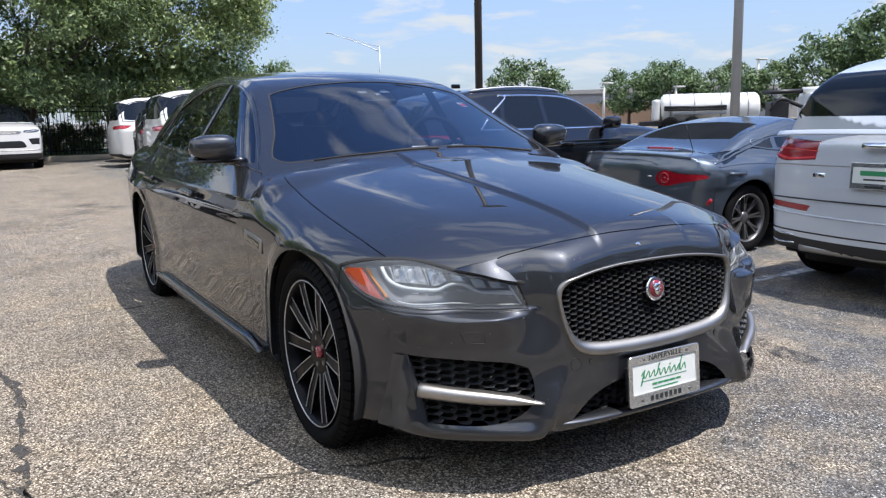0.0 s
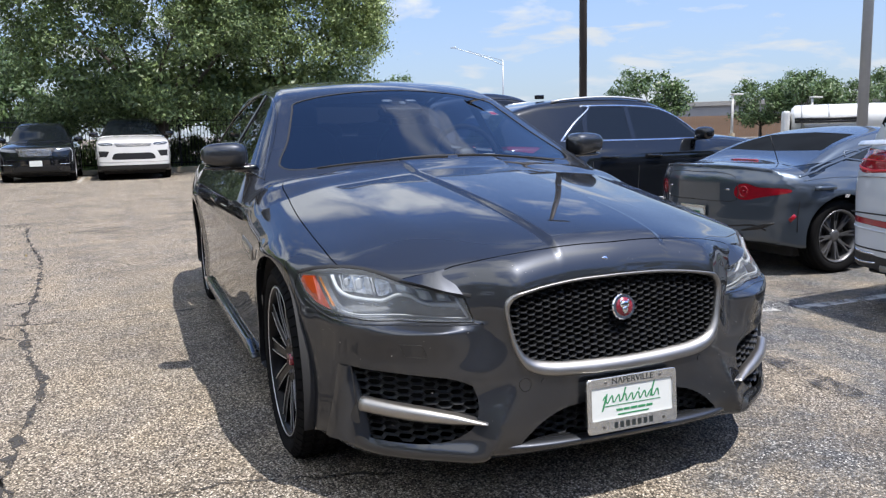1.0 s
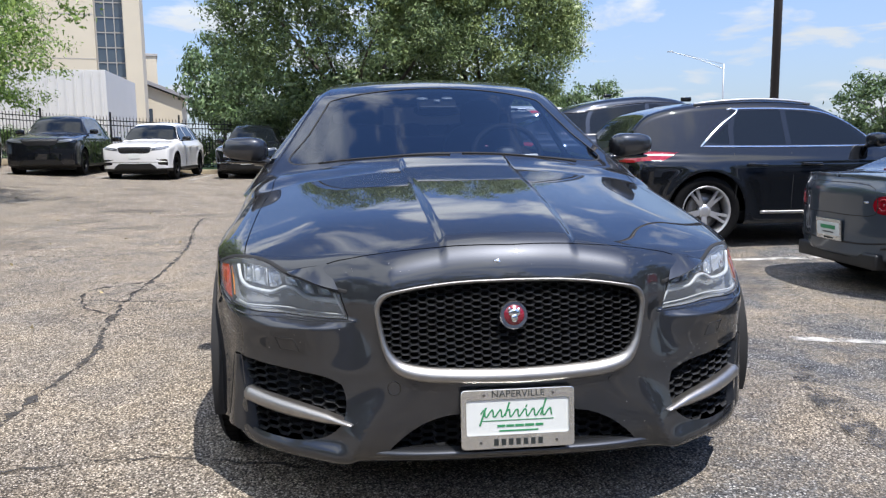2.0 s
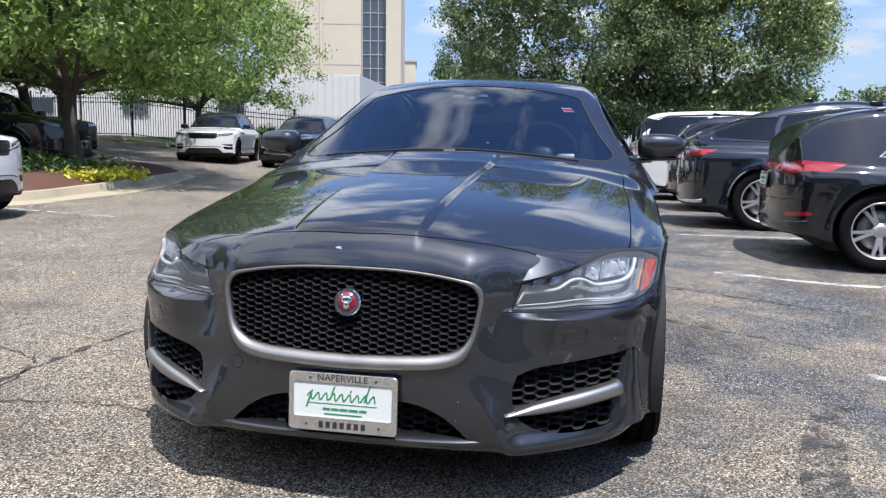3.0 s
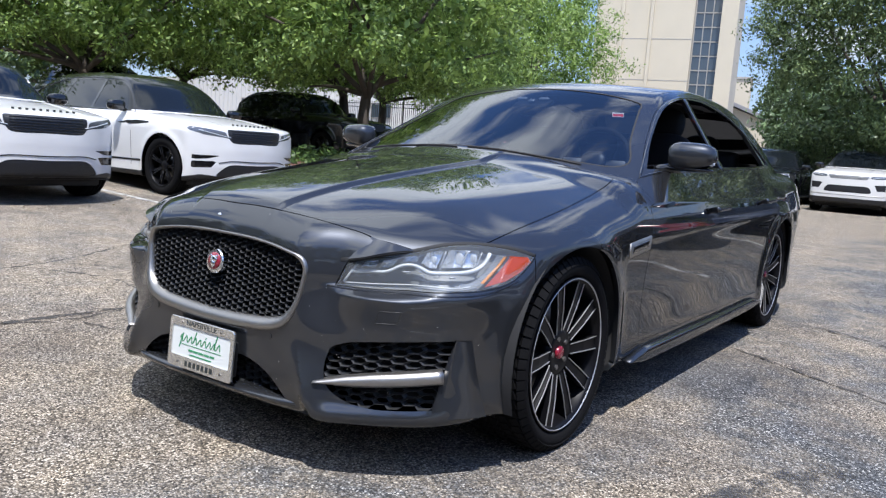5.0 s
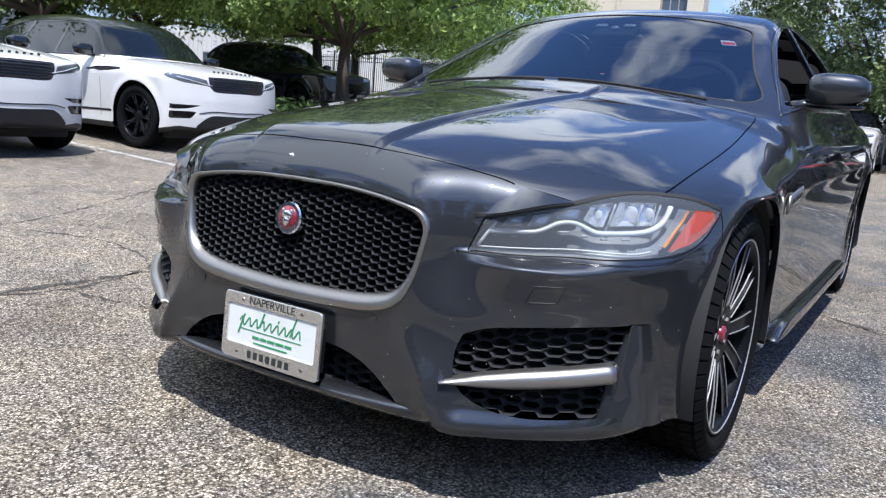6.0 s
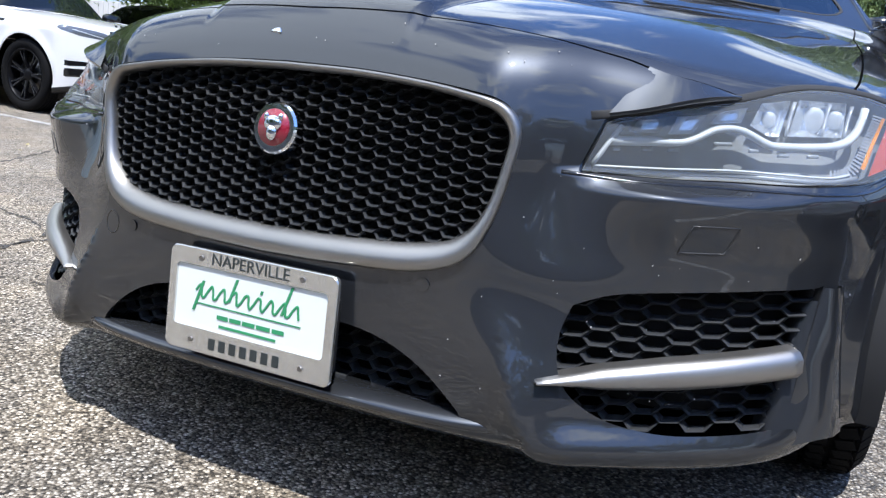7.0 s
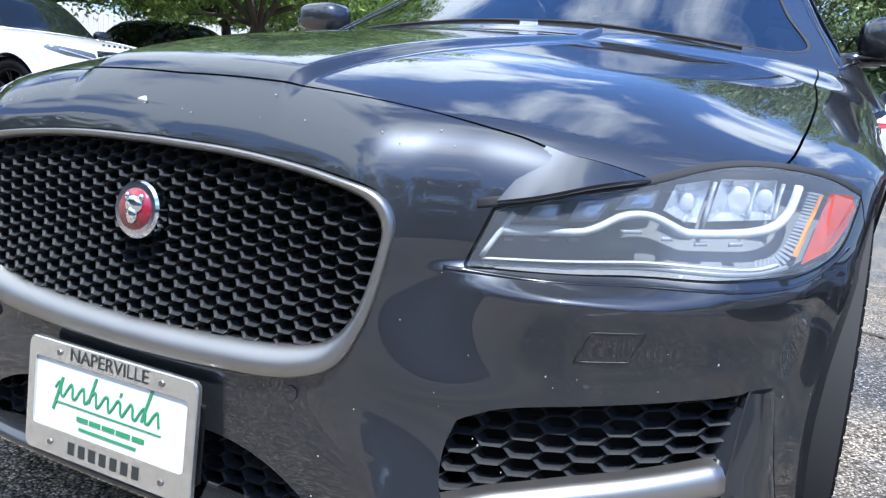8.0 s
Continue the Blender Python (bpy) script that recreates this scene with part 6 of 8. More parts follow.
def nose_of(skin_pair, half_x, z0, z1, rows, bar_mat, fo):
    """Slats across a grille opening."""
    base, sk = skin_pair
    for k in range(rows):
        z = z0 + (z1 - z0) * (k + 0.5) / rows
        xs = np.linspace(-half_x, half_x, 15)
        p = np.stack([np.abs(xs), np.full(15, -fo), np.full(15, z)], 1)
        for _ in range(6):
            h = sk.solve(sk.to_q(p))
            p[:, 1] += (h[:, 1] - p[:, 1]) * 0.8
        p[:, 0] = xs
        part("grille_slat", sweep(p + (0, 0.002, 0), [(0, -1, 0.1)] * 15, (z1 - z0) / rows * 0.45, 0.006), bar_mat, base)


def stroke(pair, pts, width, height, mat, name, label="", mirrored=True, taper=None, smooth_line=True):
    """A thin raised piece laid onto a vehicle's skin along rough points, on one or both sides."""
    base, sk = pair
    p = spline(pts, False, 0.05) if smooth_line else np.array(pts, float)
    right = np.sign(p[:, :1] + 1e-9)
    q = sk.solve(sk.to_q(p * np.hstack([right, right * 0 + 1, right * 0 + 1])))
    nrm = sk.normal(q)
    side3 = np.hstack([right, right * 0 + 1, right * 0 + 1])
    q, nrm = q * side3, nrm * side3
    t = None if taper is None else np.interp(np.linspace(0, 1, len(q)), np.linspace(0, 1, len(taper)), taper)
    for sg in ((1, -1) if mirrored else (1,)):
        part(name, sweep(q * (sg, 1, 1), nrm * (sg, 1, 1), width, height, taper=t), mat, base, label)


def plate_on(pair, y, z, tilt=0):
    """A white card with writing bars in a bright frame."""
    base, _ = pair
    m = Matrix.Translation((0, y, z)) @ pose(0, 0, 0, 90 + tilt, 0, 180 if y > 0 else 0)
    f = part("number_plate", box(0.32, 0.165, 0.012, (0, 0, 0), 0.003, m), FRAMEM, base, "white dealer card in a bright frame", smooth=False)
    part("plate_card", box(0.285, 0.10, 0.004, (0, 0.004, 0.006), 0, m), LABELW, f, "", smooth=False)
    part("script_bar", box(0.19, 0.030, 0.002, (0, 0.018, 0.0085), 0, m), GREENINK, f, "", smooth=False)
    part("address_bar", box(0.14, 0.010, 0.002, (0, -0.022, 0.0085), 0, m), DARKINK, f, "", smooth=False)
    part("frame_bar", box(0.12, 0.014, 0.002, (0, -0.066, 0.0055), 0, m), DARKINK, f, "", smooth=False)


LAMPW = material("lamp_glass_white", (0.13, 0.14, 0.155), 0.08, 0.3, 0.8, vary=0.3, scale=14)
MESHBLACK = material("black_grille_mesh", (0.008, 0.008, 0.009), 0.4, vary=0.5, scale=90, bump=0.6, bscale=120)


def rover_face(h0=0.97):
    return {
        "headlamp": ([(0.45, h0 - 0.165), (0.49, h0 - 0.080), (0.88, h0 - 0.028), (0.93, h0 - 0.075), (0.74, h0 - 0.135)], LAMPW, "sharp"),
        "grille": ([(0, h0 - 0.045), (0.38, h0 - 0.048), (0.455, h0 - 0.055), (0.425, h0 - 0.20), (0.38, h0 - 0.225), (0, h0 - 0.23)], MESHBLACK, "centre"),
        "lower_intake": ([(0, 0.455), (0.40, 0.455), (0.46, 0.44), (0.60, 0.31), (0.56, 0.295), (0, 0.29)], MESHBLACK, "centre"),
        "gill": ([(0.55, 0.575), (0.87, 0.575), (0.88, 0.515), (0.70, 0.530)], GLOSSBLACK, "sharp"),
        "gill2": ([(0.60, 0.50), (0.88, 0.495), (0.88, 0.405), (0.66, 0.415)], GLOSSBLACK, "sharp"),
    }


ROW_R, ROW_L = "row of parked cars with tails to the lane", "row of parked cars facing the lane"
GY = lambda x, y: 0.5 * max(0.0, min(1.6, (-x - 3) / 10)) ** 1.7 - 0.11 * max(0.0, min(1.0, (x - 1.3) / 1.4)) * max(0.0, min(1.0, (7 - y) / 3.5))


def parked(x, y, turn, axle=0.0):
    """A car's pose: its reference axle at x, y; turn 90 points its nose along +x, 0 along -y."""
    return pose(x, y, GY(x, y), 0, 0, turn)


# tails toward the lane, noses along +x: the reference is the front axle, so x is tail + overhang + wheelbase
def tail_in(tail_x, y, wb, ro):
    return pose(tail_x + ro + wb, y, GY(tail_x + ro, y), 0, 0, 90)


GUNMETAL = material("gunmetal_alloy", (0.16, 0.16, 0.165), 0.35, 0.7, vary=0.1)
q5_back = {
    "tail_lamp": ([(0.43, 1.045), (0.72, 1.065), (0.89, 1.06), (0.90, 0.94), (0.74, 0.905), (0.45, 0.925)], REDLENS, "sharp"),
    "bumper_reflector": ([(0.46, 0.617), (0.90, 0.63), (0.90, 0.59), (0.50, 0.575)], REDLENS, "sharp"),
    "exhaust": ([(0.62, 0.385), (0.84, 0.40), (0.84, 0.35), (0.63, 0.335)], MESHBLACK, "sharp"),
}
q5 = vehicle("suv", "pale silver SUV with red lamps, parked tail to the lane", tail_in(2.93, 0.22, 2.82, 0.87), SILVERW, ROW_R, fo=0.9, wb=2.82, ro=0.87, hw=0.945, height=1.66, tail=1.12, belt=1.07, roof1=2.75, rear_top=(3.35, 1.50), clad=0.33, fine=1.4, back=q5_back, rails="bright", trim_mat=CHROME)
plate_on(q5, 3.69 + 0.02, 0.84, -4)
part("badge", tube([(-0.09 + 0.18 * t, 3.708, 1.025) for t in (0, 0.33, 0.66, 1)], 0.022, 8), CHROME, q5[0], "plain chrome badge")
part("boot_seam", sweep([(x, 3.70 - 0.14 * (abs(x) / 0.945) ** 2.6, 0.66) for x in np.linspace(-0.8, 0.8, 17)], [(0, 1, 0)] * 17, 0.010, 0.002), DARK, q5[0])
part("hatch_lip", sweep([(x, 3.668 - 0.15 * (abs(x) / 0.945) ** 2.6, 1.112 - 0.03 * abs(x) ** 3) for x in np.linspace(-0.80, 0.80, 25)], [(0, 0.75, 0.66)] * 25, 0.045, 0.004), SILVERW, q5[0])
part("skid_plate", sweep([(x, 3.665 - 0.14 * (abs(x) / 0.945) ** 2.6, 0.315) for x in np.linspace(-0.55, 0.55, 17)], [(0, 1, -0.2)] * 17, 0.045, 0.008), SATIN, q5[0])

# bright edge of the tail's ridge, put in as a satin strip
stroke(q5, [(0.0, 3.69, 0.895), (0.40, 3.68, 0.895), (0.86, 3.55, 0.885)], 0.010, 0.003, SATIN, "tail_crease")
stroke(q5, [(0.88, 3.52, 1.06), (0.90, 3.50, 0.90), (0.86, 3.52, 0.66)], 0.007, 0.0012, DARK, "tailgate_seam")
stroke(q5, [(0.0, 3.68, 0.43), (0.45, 3.66, 0.43), (0.88, 3.50, 0.44)], 0.012, 0.002, DARK, "bumper_seam")
stroke(q5, [(0.44, 3.66, 0.985), (0.70, 3.60, 1.0), (0.88, 3.52, 1.005)], 0.008, 0.003, REDINK, "lamp_line")
stroke(q5, [(0.37, 3.69, 0.83), (0.47, 3.68, 0.83)], 0.035, 0.004, CHROME, "model_mark", "plain chrome mark", False)
stroke(q5, [(0.46, 3.66, 0.945), (0.70, 3.60, 0.93), (0.86, 3.52, 0.955)], 0.016, 0.004, REDINK, "lamp_line")
stroke(q5, [(0.0, 3.69, 0.545), (0.45, 3.67, 0.548), (0.90, 3.48, 0.565)], 0.014, 0.006, SILVERW, "bumper_blade")
stroke(q5, [(0.60, 3.62, 0.345), (0.72, 3.58, 0.335), (0.86, 3.50, 0.345)], 0.012, 0.006, CHROME, "exhaust_trim", "bright exhaust trim")
stroke(q5, [(0.60, 3.62, 0.400), (0.72, 3.58, 0.405), (0.86, 3.50, 0.412)], 0.012, 0.006, CHROME, "exhaust_trim", "bright exhaust trim")
SCREEN = material("dark_rear_screen", (0.012, 0.014, 0.017), 0.9, spec=0.0, vary=0.4, scale=3)
mx_back = {
    "tail_lamp": ([(0.42, 0.68), (0.445, 0.738), (0.52, 0.757), (0.595, 0.73), (0.80, 0.712), (0.81, 0.692), (0.62, 0.642), (0.52, 0.617), (0.445, 0.632)], REDLENS, ""),
}
mx = vehicle("sports_car", "blue-grey two-seat coupe with a low roof, parked tail to the lane", tail_in(3.25, 2.85, 2.31, 0.78), SILVERB, ROW_R, fo=0.83, wb=2.31, ro=0.78, hw=0.868, height=1.20, hood0=0.62, hood1=0.80, cowl=0.42, roof0=1.02, roof1=1.60, rear_top=(1.95, 1.10), deck=2.50, tail=0.90, belt=0.875, wheel_r=0.305, clad=0.0, roof_mat=None, rim_bright=GUNMETAL, rim_pairs=8, spread=(0.05, 0.10), tumble=0.6, fine=1.4, lift=0.05, glass_in=0.03, glass_up=0.0, glass_top=0.055, rear_mat=SCREEN, trim_mat=SILVERB, back=mx_back, tail_round=0.34, tail_soft=0.13, rails=False, fin=False)
plate_on(mx, 3.10, 0.47, 5)
part("badge", cyl(0.035, 0.033, 0.010, Matrix.Translation((0, 3.06, 0.80)) @ pose(0, 0, 0, 90, 0, 0), 20), CHROME, mx[0], "plain chrome badge")
stroke(mx, [(0.0, 3.06, 0.835), (0.30, 3.05, 0.835), (0.42, 3.02, 0.80), (0.44, 3.02, 0.62), (0.30, 3.06, 0.60), (0.0, 3.08, 0.60)], 0.007, 0.0015, DARK, "boot_seam")
stroke(mx, [(0.0, 3.05, 0.885), (0.40, 3.00, 0.882), (0.70, 2.90, 0.865)], 0.030, 0.002, SILVERB, "tail_lip")
# shade of the bumper's fold, put in as a thin dark strip
stroke(mx, [(0.0, 3.08, 0.39), (0.40, 3.06, 0.39), (0.62, 3.00, 0.40), (0.70, 2.95, 0.36)], 0.014, 0.003, DARK, "bumper_crease")
stroke(mx, [(0.50, 3.02, 0.36), (0.62, 2.98, 0.385), (0.74, 2.90, 0.43)], 0.045, 0.003, MESHBLACK, "bumper_slot", "", True, [0.3, 1, 0.3])
stroke(mx, [(0.80, 2.80, 0.45), (0.82, 2.76, 0.50)], 0.035, 0.003, REDLENS, "side_marker", "red side marker")
stroke(mx, [(-0.17, 2.56, 0.93), (0.0, 2.56, 0.935), (0.17, 2.56, 0.93)], 0.022, 0.012, REDLENS, "brake_lamp", "", False)
stroke(mx, [(0.34, 3.05, 0.70), (0.38, 3.04, 0.70)], 0.014, 0.003, CHROME, "model_mark")
part("aerial", tube([(-0.42, 2.55, 0.86), (-0.43, 2.68, 1.14)], 0.004, 6), PLASTIC, mx[0])
part("diffuser", box(1.0, 0.10, 0.12, (0, 3.00, 0.27), 0.02), PLASTIC, mx[0])
ring = [(0.507 + 0.043 * math.cos(a), 3.02, 0.688 + 0.043 * math.sin(a)) for a in np.linspace(0, 2 * math.pi, 19)]
stroke(mx, ring, 0.014, 0.005, REDLENS, "lamp_ring", "round red lamp ring", smooth_line=False)
stroke(mx, [(0.495, 3.02, 0.688), (0.52, 3.02, 0.688)], 0.022, 0.004, REDLENS, "lamp_centre", "", smooth_line=False)
stroke(mx, [(0.84, 2.70, 0.78), (0.87, 2.31, 0.80), (0.855, 1.60, 0.74), (0.86, 0.9, 0.70)], 0.010, 0.003, SILVERB, "flank_crease")

q3_back = {
    "tail_lamp": ([(0.42, 0.965), (0.90, 1.00), (0.91, 0.90), (0.70, 0.865), (0.44, 0.875)], REDLENS, "sharp"),
    "bumper_reflector": ([(0.60, 0.50), (0.88, 0.52), (0.88, 0.48), (0.61, 0.46)], REDLENS, "sharp"),
}
q3 = vehicle("suv", "glossy black SUV with bright window trim", tail_in(2.30, 5.72, 2.68, 0.85), BLACKP, ROW_R, fo=0.92, wb=2.68, ro=0.85, hw=0.925, height=1.53, tail=1.0, belt=1.0, roof1=2.6, rear_top=(3.15, 1.38), wheel_r=0.365, clad=0.0, fine=1.4, back=q3_back, rails="bright", trim_mat=CHROME, glass_end=0.55)
plate_on(q3, 3.55, 0.78, -4)

stroke(q3, [(0.0, 3.52, 0.93), (0.45, 3.50, 0.93)], 0.06, 0.004, REDLENS, "lamp_bar")
stroke(q3, [(0.0, 3.50, 0.62), (0.50, 3.46, 0.62), (0.84, 3.34, 0.64)], 0.008, 0.0015, DARK, "boot_seam")
stroke(q3, [(0.0, 3.48, 0.40), (0.50, 3.44, 0.40), (0.85, 3.30, 0.42)], 0.05, 0.006, GLOSSBLACK, "diffuser")
stroke(q3, [(0.90, 0.55, 0.34), (0.92, 1.4, 0.33), (0.91, 2.1, 0.34)], 0.035, 0.008, SATIN, "sill_strip", "bright sill strip")
gle_back = {"tail_lamp": ([(0.40, 1.015), (0.93, 1.05), (0.94, 0.97), (0.75, 0.945), (0.42, 0.955)], REDLENS, "sharp")}
gle = vehicle("suv_coupe", "dark blue sloping-roof SUV with bright spoked wheels", tail_in(1.70, 8.75, 2.92, 0.98), BLUEP, ROW_R, fo=0.92, wb=2.92, ro=0.98, hw=0.985, height=1.70, tail=1.12, belt=1.10, roof1=2.3, rear_top=(3.2, 1.44), wheel_r=0.39, clad=0.30, fine=1.2, back=gle_back)
for sg in (1, -1):
    part("lamp_bar", sweep([(sg * x, 3.905 - 0.14 * (x / 0.985) ** 2.6, 1.055 + 0.03 * (x - 0.4)) for x in np.linspace(0.36, 0.93, 12)], [(0, 1, 0.2)] * 12, 0.014, 0.006), CHROME, gle[0])
    part("arch_lip", tube([(sg * 0.985, 2.92 + 0.445 * math.cos(a), 0.39 + 0.445 * math.sin(a)) for a in np.linspace(0.1, math.pi - 0.1, 24)], 0.011, 6), SATIN, gle[0], "bright wheel arch lip")
plate_on(gle, 3.91, 0.72, -4)
stroke(gle, [(0.0, 3.88, 0.60), (0.50, 3.84, 0.60), (0.90, 3.70, 0.63)], 0.010, 0.0015, DARK, "boot_seam")
stroke(gle, [(0.0, 3.86, 0.36), (0.50, 3.82, 0.36), (0.90, 3.66, 0.38)], 0.045, 0.008, CHROME, "bumper_strip", "bright strip along the bumper's foot")
stroke(gle, [(0.0, 3.80, 1.14), (0.50, 3.76, 1.13), (0.85, 3.66, 1.10)], 0.05, 0.014, BLUEP, "boot_lip")
dk_back = {"tail_lamp": ([(0.45, 0.98), (0.90, 1.00), (0.90, 0.90), (0.47, 0.89)], REDLENS, "sharp")}
dk = vehicle("suv", "black SUV among the parked row, tail to the lane", tail_in(1.75, 11.6, 2.82, 0.9), BLACKP, ROW_R, back=dk_back, wb=2.82, ro=0.9, height=1.62)
plate_on(dk, 3.73, 0.86, -4)
copy_thing(dk[0], tail_in(1.45, 17.1, 2.82, 0.9))
copy_thing(dk[0], tail_in(1.75, 22.7, 2.82, 0.9))
gls = vehicle("suv", "tall white SUV with red tail lamps and silver rails", tail_in(1.20, 14.4, 3.1, 1.1), WHITE, ROW_R, fo=0.9, wb=3.1, ro=1.1, hw=0.985, height=1.82, tail=1.12, belt=1.12, roof1=3.5, rear_top=(3.95, 1.66), back={"tail_lamp": ([(0.45, 1.06), (0.93, 1.10), (0.94, 0.99), (0.5, 0.97)], REDLENS, "sharp")}, rails="bright")
copy_thing(gls[0], tail_in(1.25, 19.8, 3.1, 1.1))

# nose-in row across the far end, facing the camera
ROW_F = "row of parked cars under the tree"
MESHGREY = material("silver_grille_mesh", (0.30, 0.31, 0.32), 0.35, 0.6, vary=0.6, scale=70, bump=0.6, bscale=90)
tall_face = {
    "headlamp": ([(0.52, 0.955), (0.53, 1.025), (0.88, 1.045), (0.92, 0.975), (0.76, 0.945)], LAMPW, "sharp"),
    "grille": ([(0, 1.03), (0.42, 1.03), (0.485, 1.022), (0.46, 0.93), (0.42, 0.918), (0, 0.915)], MESHGREY, "centre"),
    "lower_intake": ([(0, 0.74), (0.44, 0.74), (0.50, 0.72), (0.57, 0.585), (0.52, 0.57), (0, 0.565)], MESHBLACK, "centre"),
    "side_intake": ([(0.62, 0.80), (0.90, 0.81), (0.88, 0.65), (0.70, 0.64)], MESHBLACK, "sharp"),
}
rrs = vehicle("suv", "white SUV with a black roof and silver mesh grille", parked(-1.2, 21.6, 0), WHITE, ROW_F, hw=0.985, height=1.78, hood0=1.10, hood1=1.22, belt=1.20, tail=1.20, face=tall_face, cab_mat=GLOSSBLACK, upright=0.08, edge=0.07, rim_bright=True, clad=0.42, wheel_r=0.40)
pale = vehicle("suv", "white SUV with a white roof and black wheels", parked(-6.55, 20.9, -2), WHITE, ROW_F, hw=0.965, height=1.665, hood0=0.97, hood1=1.10, belt=1.08, tail=1.10, face=rover_face(0.97), upright=0.10, edge=0.07, rim_bright=False, clad=0.33)
part("number_plate", box(0.31, 0.012, 0.12, (0, -0.885, 0.66), 0.003), LABELW, pale[0], "", smooth=False)
cad_face = rover_face(0.98)
cad_face["grille"] = ([(0, 0.93), (0.46, 0.925), (0.38, 0.74), (0.28, 0.70), (0, 0.69)], MESHBLACK, "centre")
cad = vehicle("suv", "black SUV with a broad chrome grille, nose to the lane", parked(-3.68, 22.0, 0), BLACKP, ROW_F, hw=0.95, height=1.68, hood0=0.98, hood1=1.10, belt=1.08, tail=1.08, face=cad_face)
nose_of(cad, 0.40, 0.72, 0.91, 6, CHROME, 0.88)
part("number_plate", box(0.31, 0.012, 0.15, (0, -0.885, 0.52), 0.003), LABELW, cad[0], "", smooth=False)
rrd = vehicle("suv", "black SUV with a dark mesh grille, nose to the lane", parked(-9.3, 21.3, 4), BLACKP, ROW_F, hw=0.985, height=1.78, hood0=1.08, hood1=1.20, belt=1.18, tail=1.18, face=rover_face(1.08), rim_bright=False, upright=0.08, edge=0.07)
vel = vehicle("suv", "white SUV with a black roof and black wheels", parked(-7.06, 4.93, 90), WHITE, ROW_L, fo=0.81, wb=2.87, ro=1.06, hw=0.965, height=1.665, hood0=0.97, hood1=1.10, belt=1.08, tail=1.10, face=rover_face(0.97), cab_mat=GLOSSBLACK, upright=0.10, edge=0.07, rim_bright=False, wheel_r=0.385, fine=1.05, clad=0.29, rim_pairs=7, spread=(0.06, 0.10), nose_round=0.34)
for i in range(10):
    part("hood_mark", box(0.028, 0.006, 0.022, (-0.33 + 0.073 * i, -0.675, 0.985), 0, None), DARKINK, vel[0], "", smooth=False)
stroke(vel, [(0.95, 0.30, 0.955), (0.955, 0.60, 0.945), (0.955, 1.00, 0.925)], 0.060, 0.004, GLOSSBLACK, "wing_blade", "gloss black wing blade", True, [0.4, 1, 0.9, 0.15])
stroke(vel, [(0.95, 0.46, 0.43), (0.955, 1.4, 0.42), (0.955, 2.42, 0.43)], 0.032, 0.006, GLOSSBLACK, "door_strip", "black lower door strip")
stroke(vel, [(0.47, -0.86, 0.835), (0.66, -0.80, 0.872), (0.86, -0.62, 0.915)], 0.010, 0.004, WHITEPL, "lamp_blade")
stroke(vel, [(0.0, -0.87, 0.49), (0.45, -0.84, 0.49), (0.62, -0.78, 0.46)], 0.014, 0.006, GLOSSBLACK, "bumper_strip")
stroke(vel, [(0.25, 0.12, 1.06), (0.42, 0.22, 1.06)], 0.03, 0.004, GLOSSBLACK, "hood_vent")
nose_of(vel, 0.40, 0.75, 0.915, 6, GLOSSBLACK, 0.81)
nose_of(pale, 0.40, 0.75, 0.915, 4, GLOSSBLACK, 0.88)
nose_of(rrs, 0.44, 0.925, 1.02, 3, SATIN, 0.88)
stroke(cad, [(0.80, -0.60, 0.90), (0.83, -0.58, 0.75), (0.80, -0.62, 0.55)], 0.018, 0.005, WHITEPL, "lamp_blade")
stroke(cad, [(0.55, -0.80, 0.50), (0.80, -0.66, 0.52)], 0.018, 0.005, CHROME, "bumper_strip")
for rr_, zt_ in ((rrs, 0.965), (pale, 0.845)):
    stroke(rr_, [(0.56, -0.80, zt_), (0.72, -0.72, zt_ + 0.02), (0.88, -0.58, zt_ + 0.04)], 0.012, 0.004, WHITEPL, "lamp_blade")
    stroke(rr_, [(0.0, -0.87, 0.50), (0.50, -0.83, 0.50), (0.80, -0.66, 0.52)], 0.020, 0.006, SATIN, "bumper_strip")
copy_thing(vel[0], parked(-7.05, 2.05, 90))
copy_thing(vel[0], parked(-11.9, 20.6, 14))
copy_thing(rrd[0], parked(-12.0, 13.1, 88))
copy_thing(rrd[0], parked(-16.0, 9.6, 88))


